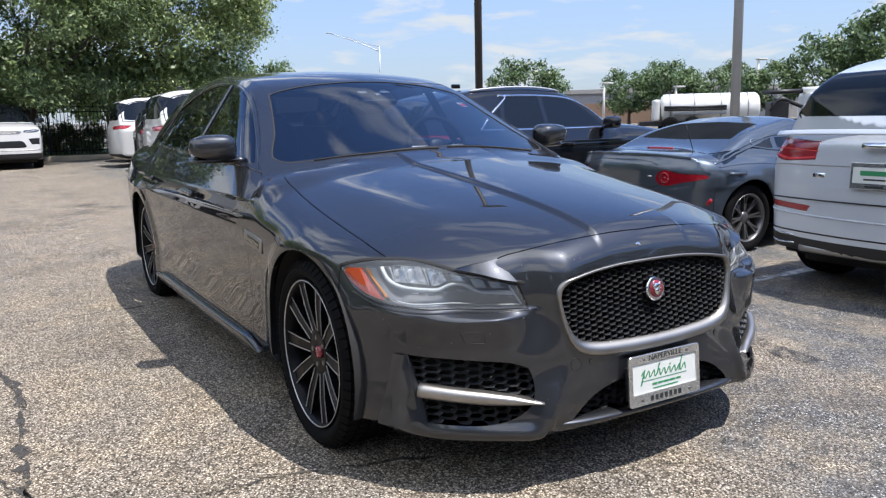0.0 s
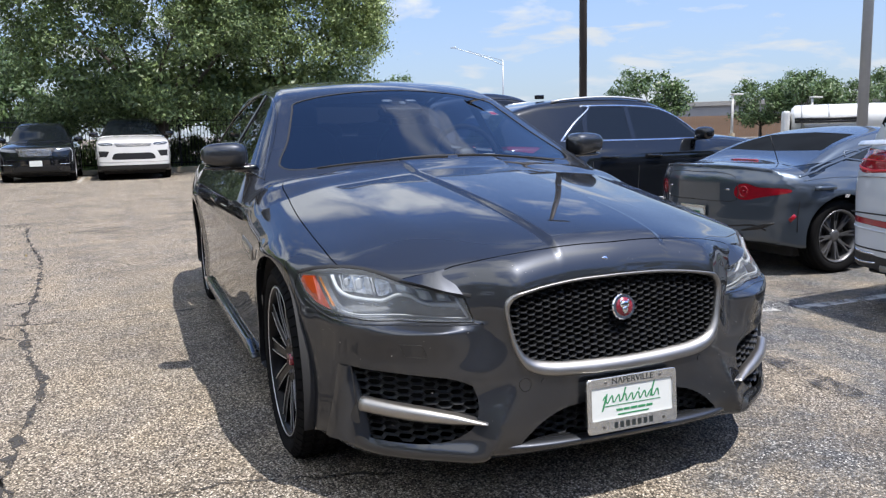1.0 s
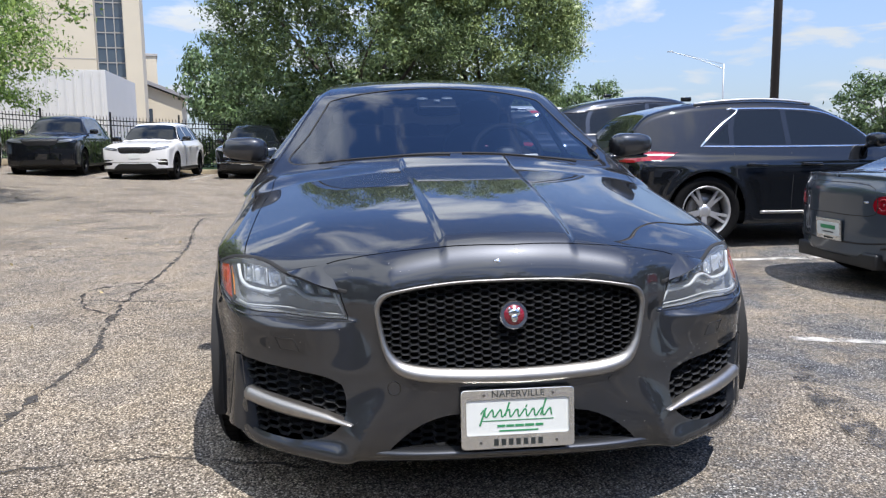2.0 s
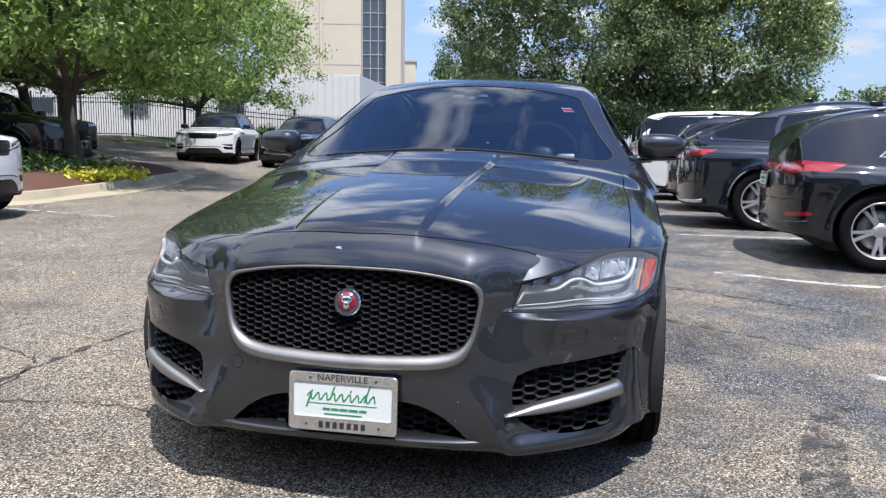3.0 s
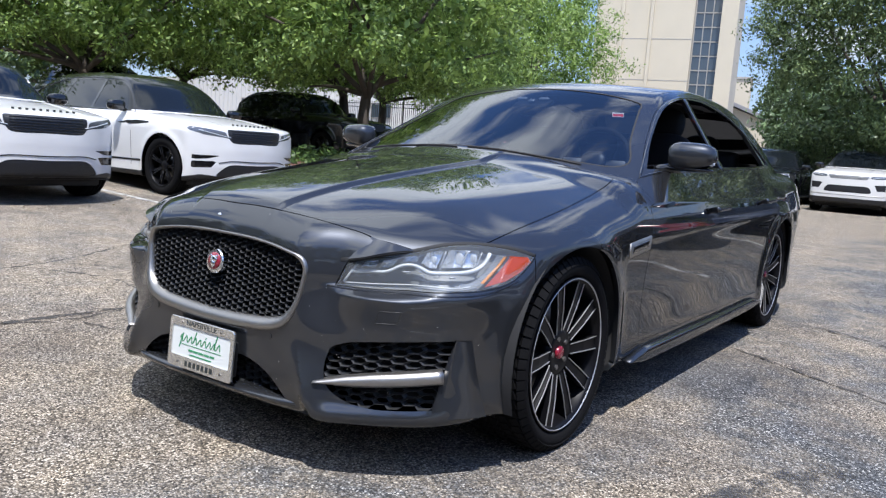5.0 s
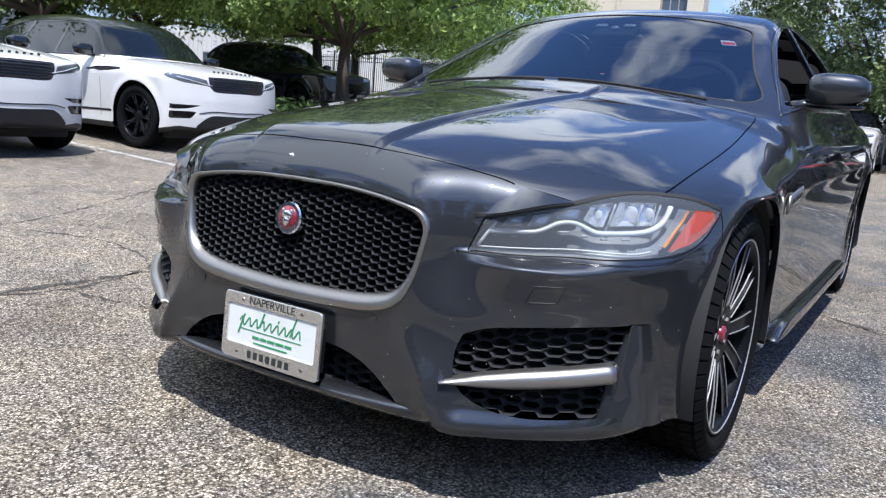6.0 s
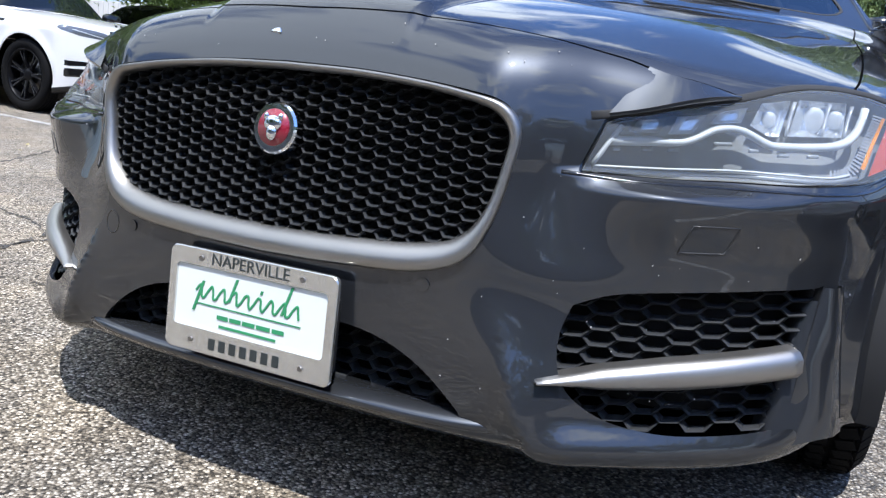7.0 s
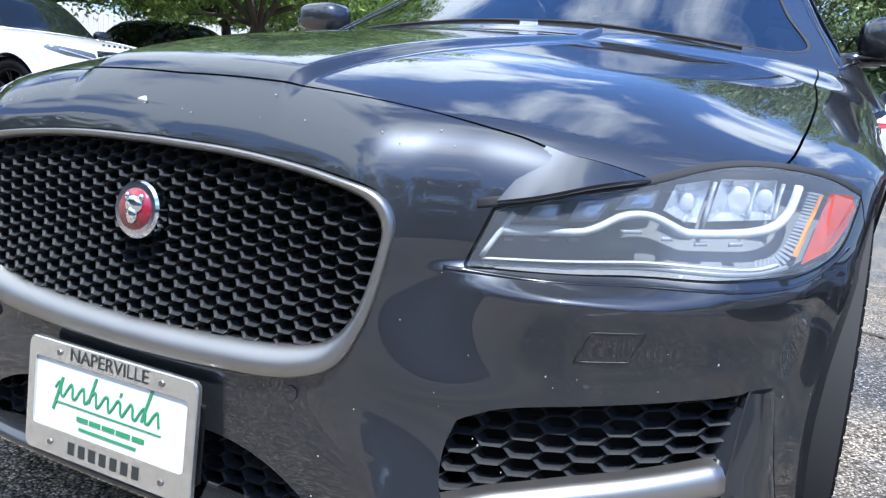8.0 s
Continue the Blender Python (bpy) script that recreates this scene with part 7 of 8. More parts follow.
# ---- ground ----
def asphalt():
    m = bpy.data.materials.new("worn_asphalt")
    m.use_nodes = True
    n, l = m.node_tree.nodes, m.node_tree.links
    b = n["Principled BSDF"]
    tc = n.new("ShaderNodeTexCoord")

    def noise_at(scale, detail=5, rough=0.55, dist=0.0):
        q = n.new("ShaderNodeTexNoise")
        q.inputs["Scale"].default_value, q.inputs["Detail"].default_value = scale, detail
        q.inputs["Roughness"].default_value, q.inputs["Distortion"].default_value = rough, dist
        l.new(tc.outputs["Object"], q.inputs["Vector"])
        return q.outputs["Fac"]

    def ramp(src, *stops):
        r = n.new("ShaderNodeValToRGB")
        e = r.color_ramp.elements
        while len(e) < len(stops):
            e.new(0.5)
        for k, (p, c) in enumerate(stops):
            e[k].position, e[k].color = p, (*c, 1) if len(c) == 3 else c
        l.new(src, r.inputs[0])
        return r.outputs[0]

    def mix(a, c, fac, mode="MIX"):
        q = n.new("ShaderNodeMixRGB")
        q.blend_type = mode
        for sock, v in (("Fac", fac), ("Color1", a), ("Color2", c)):
            if isinstance(v, (int, float)):
                q.inputs[sock].default_value = v
            elif isinstance(v, tuple):
                q.inputs[sock].default_value = (*v, 1)
            else:
                l.new(v, q.inputs[sock])
        return q.outputs[0]

    # stones in a binder
    vor = n.new("ShaderNodeTexVoronoi")
    vor.inputs["Scale"].default_value = 155
    l.new(tc.outputs["Object"], vor.inputs["Vector"])
    stone = ramp(vor.outputs["Color"], (0.18, (0.050, 0.043, 0.035)), (0.40, (0.205, 0.176, 0.139)), (0.64, (0.44, 0.382, 0.307)), (0.86, (0.84, 0.765, 0.655)))
    binder = ramp(vor.outputs["Distance"], (0.25, (1, 1, 1)), (0.62, (0.40, 0.38, 0.36)))
    tan = mix(stone, binder, 1.0, "MULTIPLY")
    vor2 = n.new("ShaderNodeTexVoronoi")
    vor2.inputs["Scale"].default_value = 160
    l.new(tc.outputs["Object"], vor2.inputs["Vector"])
    grey = mix(ramp(vor2.outputs["Color"], (0.18, (0.024, 0.025, 0.028)), (0.48, (0.088, 0.092, 0.099)), (0.72, (0.20, 0.205, 0.213)), (0.88, (0.72, 0.71, 0.69))), ramp(vor2.outputs["Distance"], (0.25, (1, 1, 1)), (0.62, (0.5, 0.5, 0.5))), 1.0, "MULTIPLY")
    # the darker, resealed side of the lot, worn through in patches
    sepx = n.new("ShaderNodeSeparateXYZ")
    l.new(tc.outputs["Object"], sepx.inputs[0])
    edge = n.new("ShaderNodeMath")
    edge.operation = "MULTIPLY_ADD"
    l.new(noise_at(0.42, 6, 0.65, 0.4), edge.inputs[0])
    edge.inputs[1].default_value = 4.4
    l.new(sepx.outputs[0], edge.inputs[2])
    seal = n.new("ShaderNodeMapRange")
    seal.inputs[1].default_value, seal.inputs[2].default_value = 2.3, 3.3
    l.new(edge.outputs[0], seal.inputs[0])
    worn = ramp(noise_at(1.1, 9, 0.72, 0.15), (0.44, (1, 1, 1)), (0.58, (0.08, 0.08, 0.08)))
    sealed = n.new("ShaderNodeMath")
    sealed.operation = "MULTIPLY"
    l.new(seal.outputs[0], sealed.inputs[0])
    l.new(worn, sealed.inputs[1])
    col = mix(tan, grey, sealed.outputs[0])
    # stains and pale scuffs
    stain = ramp(noise_at(0.9, 6, 0.6, 0.5), (0.30, (0.62, 0.60, 0.60)), (0.48, (1, 1, 1)), (0.70, (1.12, 1.10, 1.06)))
    col = mix(col, stain, 1.0, "MULTIPLY")
    fine = ramp(noise_at(9, 6, 0.7), (0.3, (0.78, 0.78, 0.78)), (0.7, (1.15, 1.15, 1.14)))
    blotch = ramp(noise_at(2.6, 5, 0.6), (0.34, (0.86, 0.88, 0.92)), (0.62, (1.10, 1.07, 1.01)))
    col = mix(col, blotch, 1.0, "MULTIPLY")
    col = mix(col, fine, 1.0, "MULTIPLY")
    l.new(col, b.inputs["Base Color"])
    b.inputs["Roughness"].default_value = 0.85
    b.inputs["Specular IOR Level"].default_value = 0.35
    bp = n.new("ShaderNodeBump")
    bp.inputs["Strength"].default_value, bp.inputs["Distance"].default_value = 1.0, 0.006
    bp.invert = True
    l.new(vor.outputs["Distance"], bp.inputs["Height"])
    l.new(bp.outputs[0], b.inputs["Normal"])
    return m


ASPHALT = asphalt()


def rise(x, y):
    a = np.clip((-np.asarray(x, float) - 3) / 10, 0, 1.6)
    return 0.5 * a**1.7 - 0.11 * np.clip((np.asarray(x, float) - 1.3) / 1.4, 0, 1) * np.clip((7 - np.asarray(y, float)) / 3.5, 0, 1)


gx = np.concatenate([[-900, -300, -100, -50, -30], np.arange(-22, 16, 0.5), [20, 30, 50, 100, 300, 900]])
gyv = np.concatenate([[-900, -300, -80, -30, -15], np.arange(-8, 32, 0.5), [40, 60, 100, 300, 900]])
X, Y = np.meshgrid(gx, gyv, indexing="ij")
Z = rise(X, Y)
idx = np.arange(X.size).reshape(X.shape)
quads = np.stack([idx[:-1, :-1].ravel(), idx[1:, :-1].ravel(), idx[1:, 1:].ravel(), idx[:-1, 1:].ravel()], 1)
ground = from_arrays("ground", np.stack([X.ravel(), Y.ravel(), Z.ravel()], 1), quads, ASPHALT)
tagged(ground, "worn brown and grey asphalt car park", "ground", kind="structure")

LINEW = material("road_paint", (0.50, 0.49, 0.46), 0.7, vary=0.35, scale=9, bump=0.2, bscale=90)


def ragged(m, scale, lo, hi, top):
    """Wears a ground mark away in ragged patches."""
    n, l = m.node_tree.nodes, m.node_tree.links
    tc = n.new("ShaderNodeTexCoord")
    q = n.new("ShaderNodeTexNoise")
    q.inputs["Scale"].default_value, q.inputs["Detail"].default_value, q.inputs["Roughness"].default_value = scale, 8, 0.75
    l.new(tc.outputs["Object"], q.inputs["Vector"])
    r = n.new("ShaderNodeMapRange")
    r.inputs[1].default_value, r.inputs[2].default_value, r.inputs[3].default_value, r.inputs[4].default_value = lo, hi, top, 0.0
    l.new(q.outputs["Fac"], r.inputs[0])
    l.new(r.outputs[0], n["Principled BSDF"].inputs["Alpha"])
    return m


WORNLINE = ragged(material("worn_road_paint", (0.50, 0.49, 0.46), 0.7, vary=0.35, scale=9, bump=0.2, bscale=90), 7, 0.42, 0.66, 0.9)
CRACK = ragged(material("open_crack", (0.04, 0.036, 0.032), 0.8, vary=0.35, scale=12, bump=0.3, bscale=60), 16, 0.46, 0.66, 0.95)
CONC = material("kerb_concrete", (0.37, 0.31, 0.215), 0.85, vary=0.22, scale=3, bump=0.3, bscale=70)
rng = random.Random(4)


def ribbon(name, pts, width, mat, lift=0.004, wobble=0.0, label="", cat="", grp=""):
    """A thin painted or worn band lying on the ground."""
    bm = bmesh.new()
    p = spline([(*q, 0) for q in pts], False, 0.05 if wobble else 0.3)
    rows = []
    for i in range(len(p)):
        a, b = p[max(i - 1, 0)], p[min(i + 1, len(p) - 1)]
        t = Vector(b - a).normalized()
        s = Vector((-t.y, t.x, 0))
        c = Vector(p[i]) + s * (rng.uniform(-1, 1) * wobble)
        w = width / 2 * (rng.choice((0.12, 0.25, 0.4, 0.6, 1.0)) if wobble else 1)
        rows.append([bm.verts.new((q.x, q.y, float(rise(q.x, q.y)) + lift)) for q in (c + s * w, c - s * w)])
    for a, b in zip(rows, rows[1:]):
        bm.faces.new((a[0], b[0], b[1], a[1]))
    bmesh.ops.recalc_face_normals(bm, faces=bm.faces)
    ob = part(name, bm, mat)
    return tagged(ob, label, cat, grp, "structure")


for k, (y, x0) in enumerate(((-1.65, 1.6), (1.19, 2.0), (4.19, 1.65), (7.02, 1.4), (9.9, 1.3), (12.75, 1.2), (15.6, 1.2), (18.5, 1.2))):
    ribbon("parking_line", [(x0, y), (x0 + 2.5, y), (x0 + 5.2, y)], 0.10, WORNLINE, 0.004, 0, "faded white parking line on asphalt", "line", "parking lines")
for x in (-2.65, -5.2, -7.8, -10.5):
    ribbon("parking_line", [(x, 20.4), (x, 24.5)], 0.10, WORNLINE, 0.004, 0, "faded white parking line on asphalt", "line", "parking lines")
for y in (3.45, 0.6, 6.3):
    ribbon("parking_line", [(-5.6, y), (-10.5, y)], 0.10, WORNLINE, 0.004, 0, "faded white parking line on asphalt", "line", "parking lines")
for pts, w in (([(-1.85, -0.6), (-1.82, 0.53), (-1.80, 1.2), (-1.95, 2.0), (-2.05, 2.9), (-2.07, 3.83), (-2.2, 5.5), (-2.5, 7.4), (-2.66, 8.8)], 0.035),
               ([(-2.66, 8.8), (-1.6, 9.4), (-0.3, 9.7), (1.4, 9.5)], 0.03), ([(-3.6, 2.4), (-2.6, 2.75), (-1.9, 2.62), (-1.35, 2.58), (-0.8, 2.66)], 0.018),
               ([(-2.1, 3.4), (-2.4, 3.1), (-2.25, 2.5), (-2.0, 2.2)], 0.03), ([(-3.6, 0.1), (-2.6, 0.5), (-2.06, 0.36), (-1.92, 0.28), (-1.75, -0.25), (-1.95, -0.7), (-2.9, -1.0)], 0.02),
               ([(-1.72, -0.27), (-1.2, -0.2), (-0.6, -0.35)], 0.014), ([(1.1, 3.2), (1.9, 3.0), (3.0, 2.9)], 0.03), ([(0.9, 2.1), (1.6, 1.75), (2.6, 1.5), (3.4, 1.5)], 0.02), ([(-5, 3.2), (-3.9, 1.5), (-3.3, 0.2), (-3.5, -1.5)], 0.025), ([(-4.8, 5.5), (-3.2, 5.0), (-2.2, 5.2)], 0.02)):
    ribbon("asphalt_crack", pts, w * 1.7, CRACK, 0.003, 0.014, "dark ragged crack in the asphalt", "crack", "asphalt cracks")
# dark oil-stained tyre sweep beside the car
ribbon("tyre_mark", [(1.40, -0.45), (1.46, -0.1), (1.60, 0.35), (1.70, 0.62)], 0.15, ragged(material("tyre_mark_black", (0.045, 0.045, 0.047), 0.8, vary=0.4, scale=6), 9, 0.38, 0.58, 0.85), 0.003, 0, "dark tyre mark on the asphalt", "tyre mark")

# ---- planted island with kerb ----
MULCH = material("red_brown_mulch", (0.10, 0.045, 0.03), 0.95, vary=0.5, scale=40, bump=0.9, bscale=60)
GRASS = material("grass_blades", (0.07, 0.12, 0.03), 0.7, vary=0.4, scale=2, bump=0.8, bscale=80)
isl = spline([(-7.7, 6.75, 0), (-7.75, 8.6, 0), (-8.15, 10.6, 0), (-8.6, 12.6, 0), (-9.2, 14.3, 0), (-9.9, 14.6, 0), (-10.4, 13.6, 0), (-10.6, 11.5, 0), (-10.9, 8.5, 0), (-10.9, 6.9, 0), (-9.6, 6.5, 0)], True, 0.25)
c0 = isl.mean(0)


def island_ring(scale, z):
    d = isl - c0
    ln = np.linalg.norm(d[:, :2], axis=1, keepdims=True)
    p = c0 + d * (1 - scale / ln)
    p[:, 2] = rise(p[:, 0], p[:, 1]) + z
    return p


kb = bmesh.new()
loops = [[kb.verts.new(v) for v in island_ring(sc, z)] for sc, z in ((-0.45, 0.003), (-0.02, 0.02), (0.0, 0.03), (0.02, 0.14), (0.06, 0.155), (0.17, 0.155), (0.18, 0.05))]
for a, b in zip(loops, loops[1:]):
    for i in range(len(a)):
        kb.faces.new((a[i], a[(i + 1) % len(a)], b[(i + 1) % len(a)], b[i]))
bmesh.ops.recalc_face_normals(kb, faces=kb.faces)
tagged(part("kerb", kb, CONC), "tan concrete kerb with gutter round the island", "kerb", kind="structure")
mb = bmesh.new()
loops = [[mb.verts.new(v + Vector((0, 0, 0))) for v in map(Vector, island_ring(sc, z))] for sc, z in ((0.16, 0.12), (0.6, 0.22), (1.0, 0.27), (1.3, 0.30))]
for a, b in zip(loops, loops[1:]):
    for i in range(len(a)):
        mb.faces.new((a[i], a[(i + 1) % len(a)], b[(i + 1) % len(a)], b[i]))
mb.faces.new(loops[-1])
for v in mb.verts:
    v.co.z += rng.uniform(-0.015, 0.015)
bmesh.ops.recalc_face_normals(mb, faces=mb.faces)
tagged(part("mulch_bed", mb, MULCH), "dark red-brown bark mulch in the island", "mulch", kind="structure")


# ---- plants ----
def leaf_cloud(name, centres, per, spread, size, mat, parent, seed, flat=0.7, label="", droop=0.2):
    """Many small leaves round the given clump centres, in one mesh."""
    r = np.random.default_rng(seed)
    n = len(centres) * per
    c = np.repeat(np.array(centres, float), per, 0) + r.normal(0, 1, (n, 3)) * spread * np.array([1, 1, flat])
    off = c - np.repeat(np.array(centres, float), per, 0)
    up = off / max(spread, 1e-3) * 0.45 + r.normal(0, 0.45, (n, 3)) + (0, 0, 0.45)
    up /= np.linalg.norm(up, axis=1, keepdims=True)
    a = np.cross(up, r.normal(0, 1, (n, 3)))
    a[:, 2] -= droop
    a /= np.linalg.norm(a, axis=1, keepdims=True)
    b = np.cross(a, up)
    b /= np.linalg.norm(b, axis=1, keepdims=True)
    s = size * r.uniform(0.6, 1.3, (n, 1))
    k = np.cross(a, b) * s * 0.12
    v = np.stack([c - a * s, c + b * s * 0.42 + k, c + a * s, c - b * s * 0.42 + k], 1).reshape(-1, 3)
    me = bpy.data.meshes.new(name)
    me.vertices.add(4 * n)
    me.vertices.foreach_set("co", v.ravel())
    me.loops.add(4 * n)
    me.loops.foreach_set("vertex_index", np.arange(4 * n))
    me.polygons.add(n)
    me.polygons.foreach_set("loop_start", np.arange(0, 4 * n, 4))
    me.polygons.foreach_set("loop_total", np.full(n, 4))
    me.update()
    me.validate()
    me.materials.append(mat)
    ob = new(name, me)
    ob.parent = parent
    if label:
        ob["label"] = label
    return ob


def leaf_material(name, base, tint2, through=0.22):
    m = material(name, base, 0.45, vary=0.25, scale=0.6, island=0.35, tint2=tint2)
    n, l = m.node_tree.nodes, m.node_tree.links
    b = n["Principled BSDF"]
    tr = n.new("ShaderNodeBsdfTranslucent")
    add = n.new("ShaderNodeMixShader")
    add.inputs[0].default_value = through
    src = b.inputs["Base Color"].links[0].from_socket
    l.new(src, tr.inputs["Color"])
    l.new(b.outputs[0], add.inputs[1])
    l.new(tr.outputs[0], add.inputs[2])
    l.new(add.outputs[0], n["Material Output"].inputs["Surface"])
    return m


LEAF1 = leaf_material("pear_leaves", (0.080, 0.130, 0.045), (0.18, 0.235, 0.09))
LEAF1B = leaf_material("pale_pear_leaves", (0.125, 0.185, 0.06), (0.27, 0.325, 0.12))
LEAF2 = leaf_material("locust_leaves", (0.14, 0.23, 0.055), (0.28, 0.38, 0.10), 0.42)
LEAF3 = leaf_material("far_leaves", (0.058, 0.105, 0.034), (0.115, 0.17, 0.065))
HEDGE = leaf_material("hedge_leaves", (0.06, 0.11, 0.025), (0.11, 0.17, 0.04))
YELLOW = leaf_material("yellow_flowers", (0.40, 0.42, 0.03), (0.62, 0.55, 0.05))
BARK = material("grey_bark", (0.075, 0.06, 0.048), 0.9, vary=0.35, scale=6, bump=0.8, bscale=25)


def tree(name, label, at, trunk_h, trunk_r, crown_c, crown_r, clumps, per, leaf, mat, seed, spread=0.55, stems=1, group="", inner=0.45, limbs=14, low_edge=0.62, heart=False):
    base = thing(name, label, "tree", group, at)
    r = random.Random(seed)
    cz = crown_c
    wood = bmesh.new()

    def limb(p0, p1, r0, r1, bend):
        mid = (p0 + p1) / 2 + Vector((r.uniform(-bend, bend), r.uniform(-bend, bend), r.uniform(0, bend)))
        pts = spline([p0, mid, p1], False, 0.25)
        tb = tube(pts, r0, 7, radii=[r0 + (r1 - r0) * i / (len(pts) - 1) for i in range(len(pts))])
        me = bpy.data.meshes.new("t")
        tb.to_mesh(me)
        tb.free()
        wood.from_mesh(me)
        bpy.data.meshes.remove(me)

    tops = []
    for k in range(stems):
        foot = Vector((r.uniform(-0.25, 0.25), r.uniform(-0.2, 0.2), 0)) * (stems > 1)
        top = Vector((foot.x * 3 + r.uniform(-0.2, 0.2), foot.y * 3 + r.uniform(-0.2, 0.2), trunk_h))
        limb(foot + Vector((0, 0, -0.1)), top, trunk_r * 1.15, trunk_r * 0.72, 0.10)
        tops.append(top)
    centres = []
    rx, rz = crown_r
    for k in range(clumps):
        u = Vector((r.gauss(0, 1), r.gauss(0, 1), r.gauss(0, 1))).normalized()
        rad = r.uniform(inner, 1.0) ** 0.6
        wob = 1 + 0.16 * math.sin(3.1 * u.x + seed) * math.cos(2.7 * u.y + seed * 2) + r.uniform(-0.08, 0.08)
        c = Vector((u.x * rx * rad * wob, u.y * rx * rad * wob, cz + u.z * rz * rad * wob))
        if u.z < -0.55:
            c.z = cz - rz * low_edge * wob + r.uniform(-0.2, 0.3)
        centres.append(c)
    for k in range(limbs):
        c = centres[r.randrange(len(centres))]
        start = r.choice(tops)
        limb(start - Vector((0, 0, r.uniform(0, 0.4))), c * 0.92 + start * 0.08, trunk_r * 0.45, 0.02, 0.35)
    bmesh.ops.recalc_face_normals(wood, faces=wood.faces)
    part("trunk", wood, BARK, base, "grey-brown trunk and limbs")
    tagged(leaf_cloud("crown", centres, per, spread, leaf, mat, base, seed), kind="stuff")
    if heart:
        deep = [Vector((c.x * 0.74, c.y * 0.74, cz + (c.z - cz) * 0.80)) for c in centres[::4]]
        tagged(leaf_cloud("inner_crown", deep, 60, spread * 1.9, leaf * 2.25, mat, base, seed + 1), kind="stuff")
    return base


tree("tree", "large dense dark green pear tree behind the parked cars", pose(-0.5, 26.2, 0, 0, 0, 0), 1.9, 0.22, 5.9, (4.8, 4.7), 820, 150, 0.062, LEAF1, 3, 0.24, 3, "trees behind the fence", 0.70, 8, 0.80, True)
tree("tree", "large paler green pear tree behind the parked cars", pose(4.5, 28.0, 0, 0, 0, 0), 1.9, 0.2, 6.1, (4.5, 4.7), 780, 150, 0.062, LEAF1B, 5, 0.24, 2, "trees behind the fence", 0.70, 8, 0.80, True)
loc = tree("tree", "spreading bright green locust tree with open crown", pose(-9.7, 11.2, 0.38, 0, 0, 0), 1.9, 0.15, 4.35, (4.2, 3.0), 430, 100, 0.060, LEAF2, 8, 0.21, 1, "trees over the parking island", 0.45, 8, 0.70, True)
for x, y, z, a, sc in ((-15.8, 8.2, 0.6, 80, 1.0), (-14.6, 15.6, 0.6, 160, 1.1), (-18.2, 21.6, 0.7, 215, 1.15), (-19.0, 13.0, 0.8, 300, 1.1), (-17.5, 30.5, 0.6, 20, 1.2), (-19.5, 6.5, 0.8, 45, 1.1)):
    copy_thing(loc, pose(x, y, z, 0, 0, a)).scale = (sc, sc, sc)

fr = random.Random(5)
fl = thing("flower_clump", "yellow-green flowering plants on the mulch", "plant", at=pose(-8.75, 9.9, 0.36))
tagged(leaf_cloud("bloom_mass", [(fr.uniform(-0.7, 0.7), fr.uniform(-1.0, 1.0), fr.uniform(0, 0.12)) for _ in range(60)], 45, 0.09, 0.05, YELLOW, fl, 2, 0.6, "yellow blooms"), kind="stuff")
gl = thing("low_shrub", "green leafy low shrubs on the mulch", "plant", at=pose(-9.5, 8.6, 0.40))
tagged(leaf_cloud("foliage", [(fr.uniform(-0.9, 0.8), fr.uniform(-1.3, 2.4), fr.uniform(0, 0.25)) for _ in range(70)], 60, 0.14, 0.07, HEDGE, gl, 6, 0.7), kind="stuff")
for k, (x0, x1, y) in enumerate(((-9.0, -5.5, 28.2), (-4.9, -1.4, 28.2), (-0.8, 2.2, 28.2), (2.8, 5.6, 28.2), (-13.5, -9.6, 27.6))):
    hd = thing("hedge", "clipped green hedge behind the iron fence", "hedge", "hedges behind the fence", at=pose((x0 + x1) / 2, y, GY(x0, y)))
    tagged(leaf_cloud("foliage", [(fr.uniform(-0.5, 0.5) * (x1 - x0), fr.uniform(-0.35, 0.35), fr.uniform(0.1, 1.05)) for _ in range(170)], 55, 0.13, 0.06, HEDGE, hd, 11 + k, 1.0), kind="stuff")
vb = bmesh.new()
bmesh.ops.create_grid(vb, x_segments=60, y_segments=8, size=0.5)
bmesh.ops.scale(vb, vec=(60, 8, 1), verts=vb.verts)
bmesh.ops.translate(vb, vec=(-8, 29.2, 0.0), verts=vb.verts)
for v in vb.verts:
    v.co.z = float(rise(v.co.x, v.co.y)) + 0.13 + fr.uniform(-0.02, 0.02)
tagged(part("verge", vb, GRASS), "grass verge behind the car park kerb", "grass", kind="structure")
kbm = bmesh.new()
for k in range(30):
    x = -37 + 2.0 * k
    add_box(kbm, x, 25.1, float(rise(x, 25)) + 0.05, 1.995, 0.18, 0.22, None, 0.02)
tagged(part("kerb_far", kbm, CONC), "pale concrete kerb along the far row", "kerb", kind="structure")

# ---- iron fence ----
IRON = material("black_iron", (0.012, 0.012, 0.013), 0.5, 0.2, vary=0.2)
fence = thing("iron_fence", "black wrought-iron picket fence on posts behind the cars", "fence", at=pose(0, 0, 0))
pk = bpy.data.meshes.new("picket")
pb = box(0.019, 0.019, 1.72, (0, 0, 0.95))
tip = bmesh.ops.create_cone(pb, cap_ends=True, segments=4, radius1=0.016, radius2=0.0, depth=0.09)
bmesh.ops.translate(pb, vec=(0, 0, 1.855), verts=tip["verts"])
pb.to_mesh(pk)
pb.free()
pk.materials.append(IRON)
FY = 27.0
x = -26.0
count = 0
joined = bmesh.new()
while x < 9.0:
    gz = float(rise(x, FY))
    if -12.5 < x < 3.5 and count < 150:
        o = new("picket", pk)
        o.parent, o.location = fence, (x, FY, gz)
        count += 1
    else:
        add_box(joined, x, FY, gz + 0.95, 0.019, 0.019, 1.78)
    x += 0.115
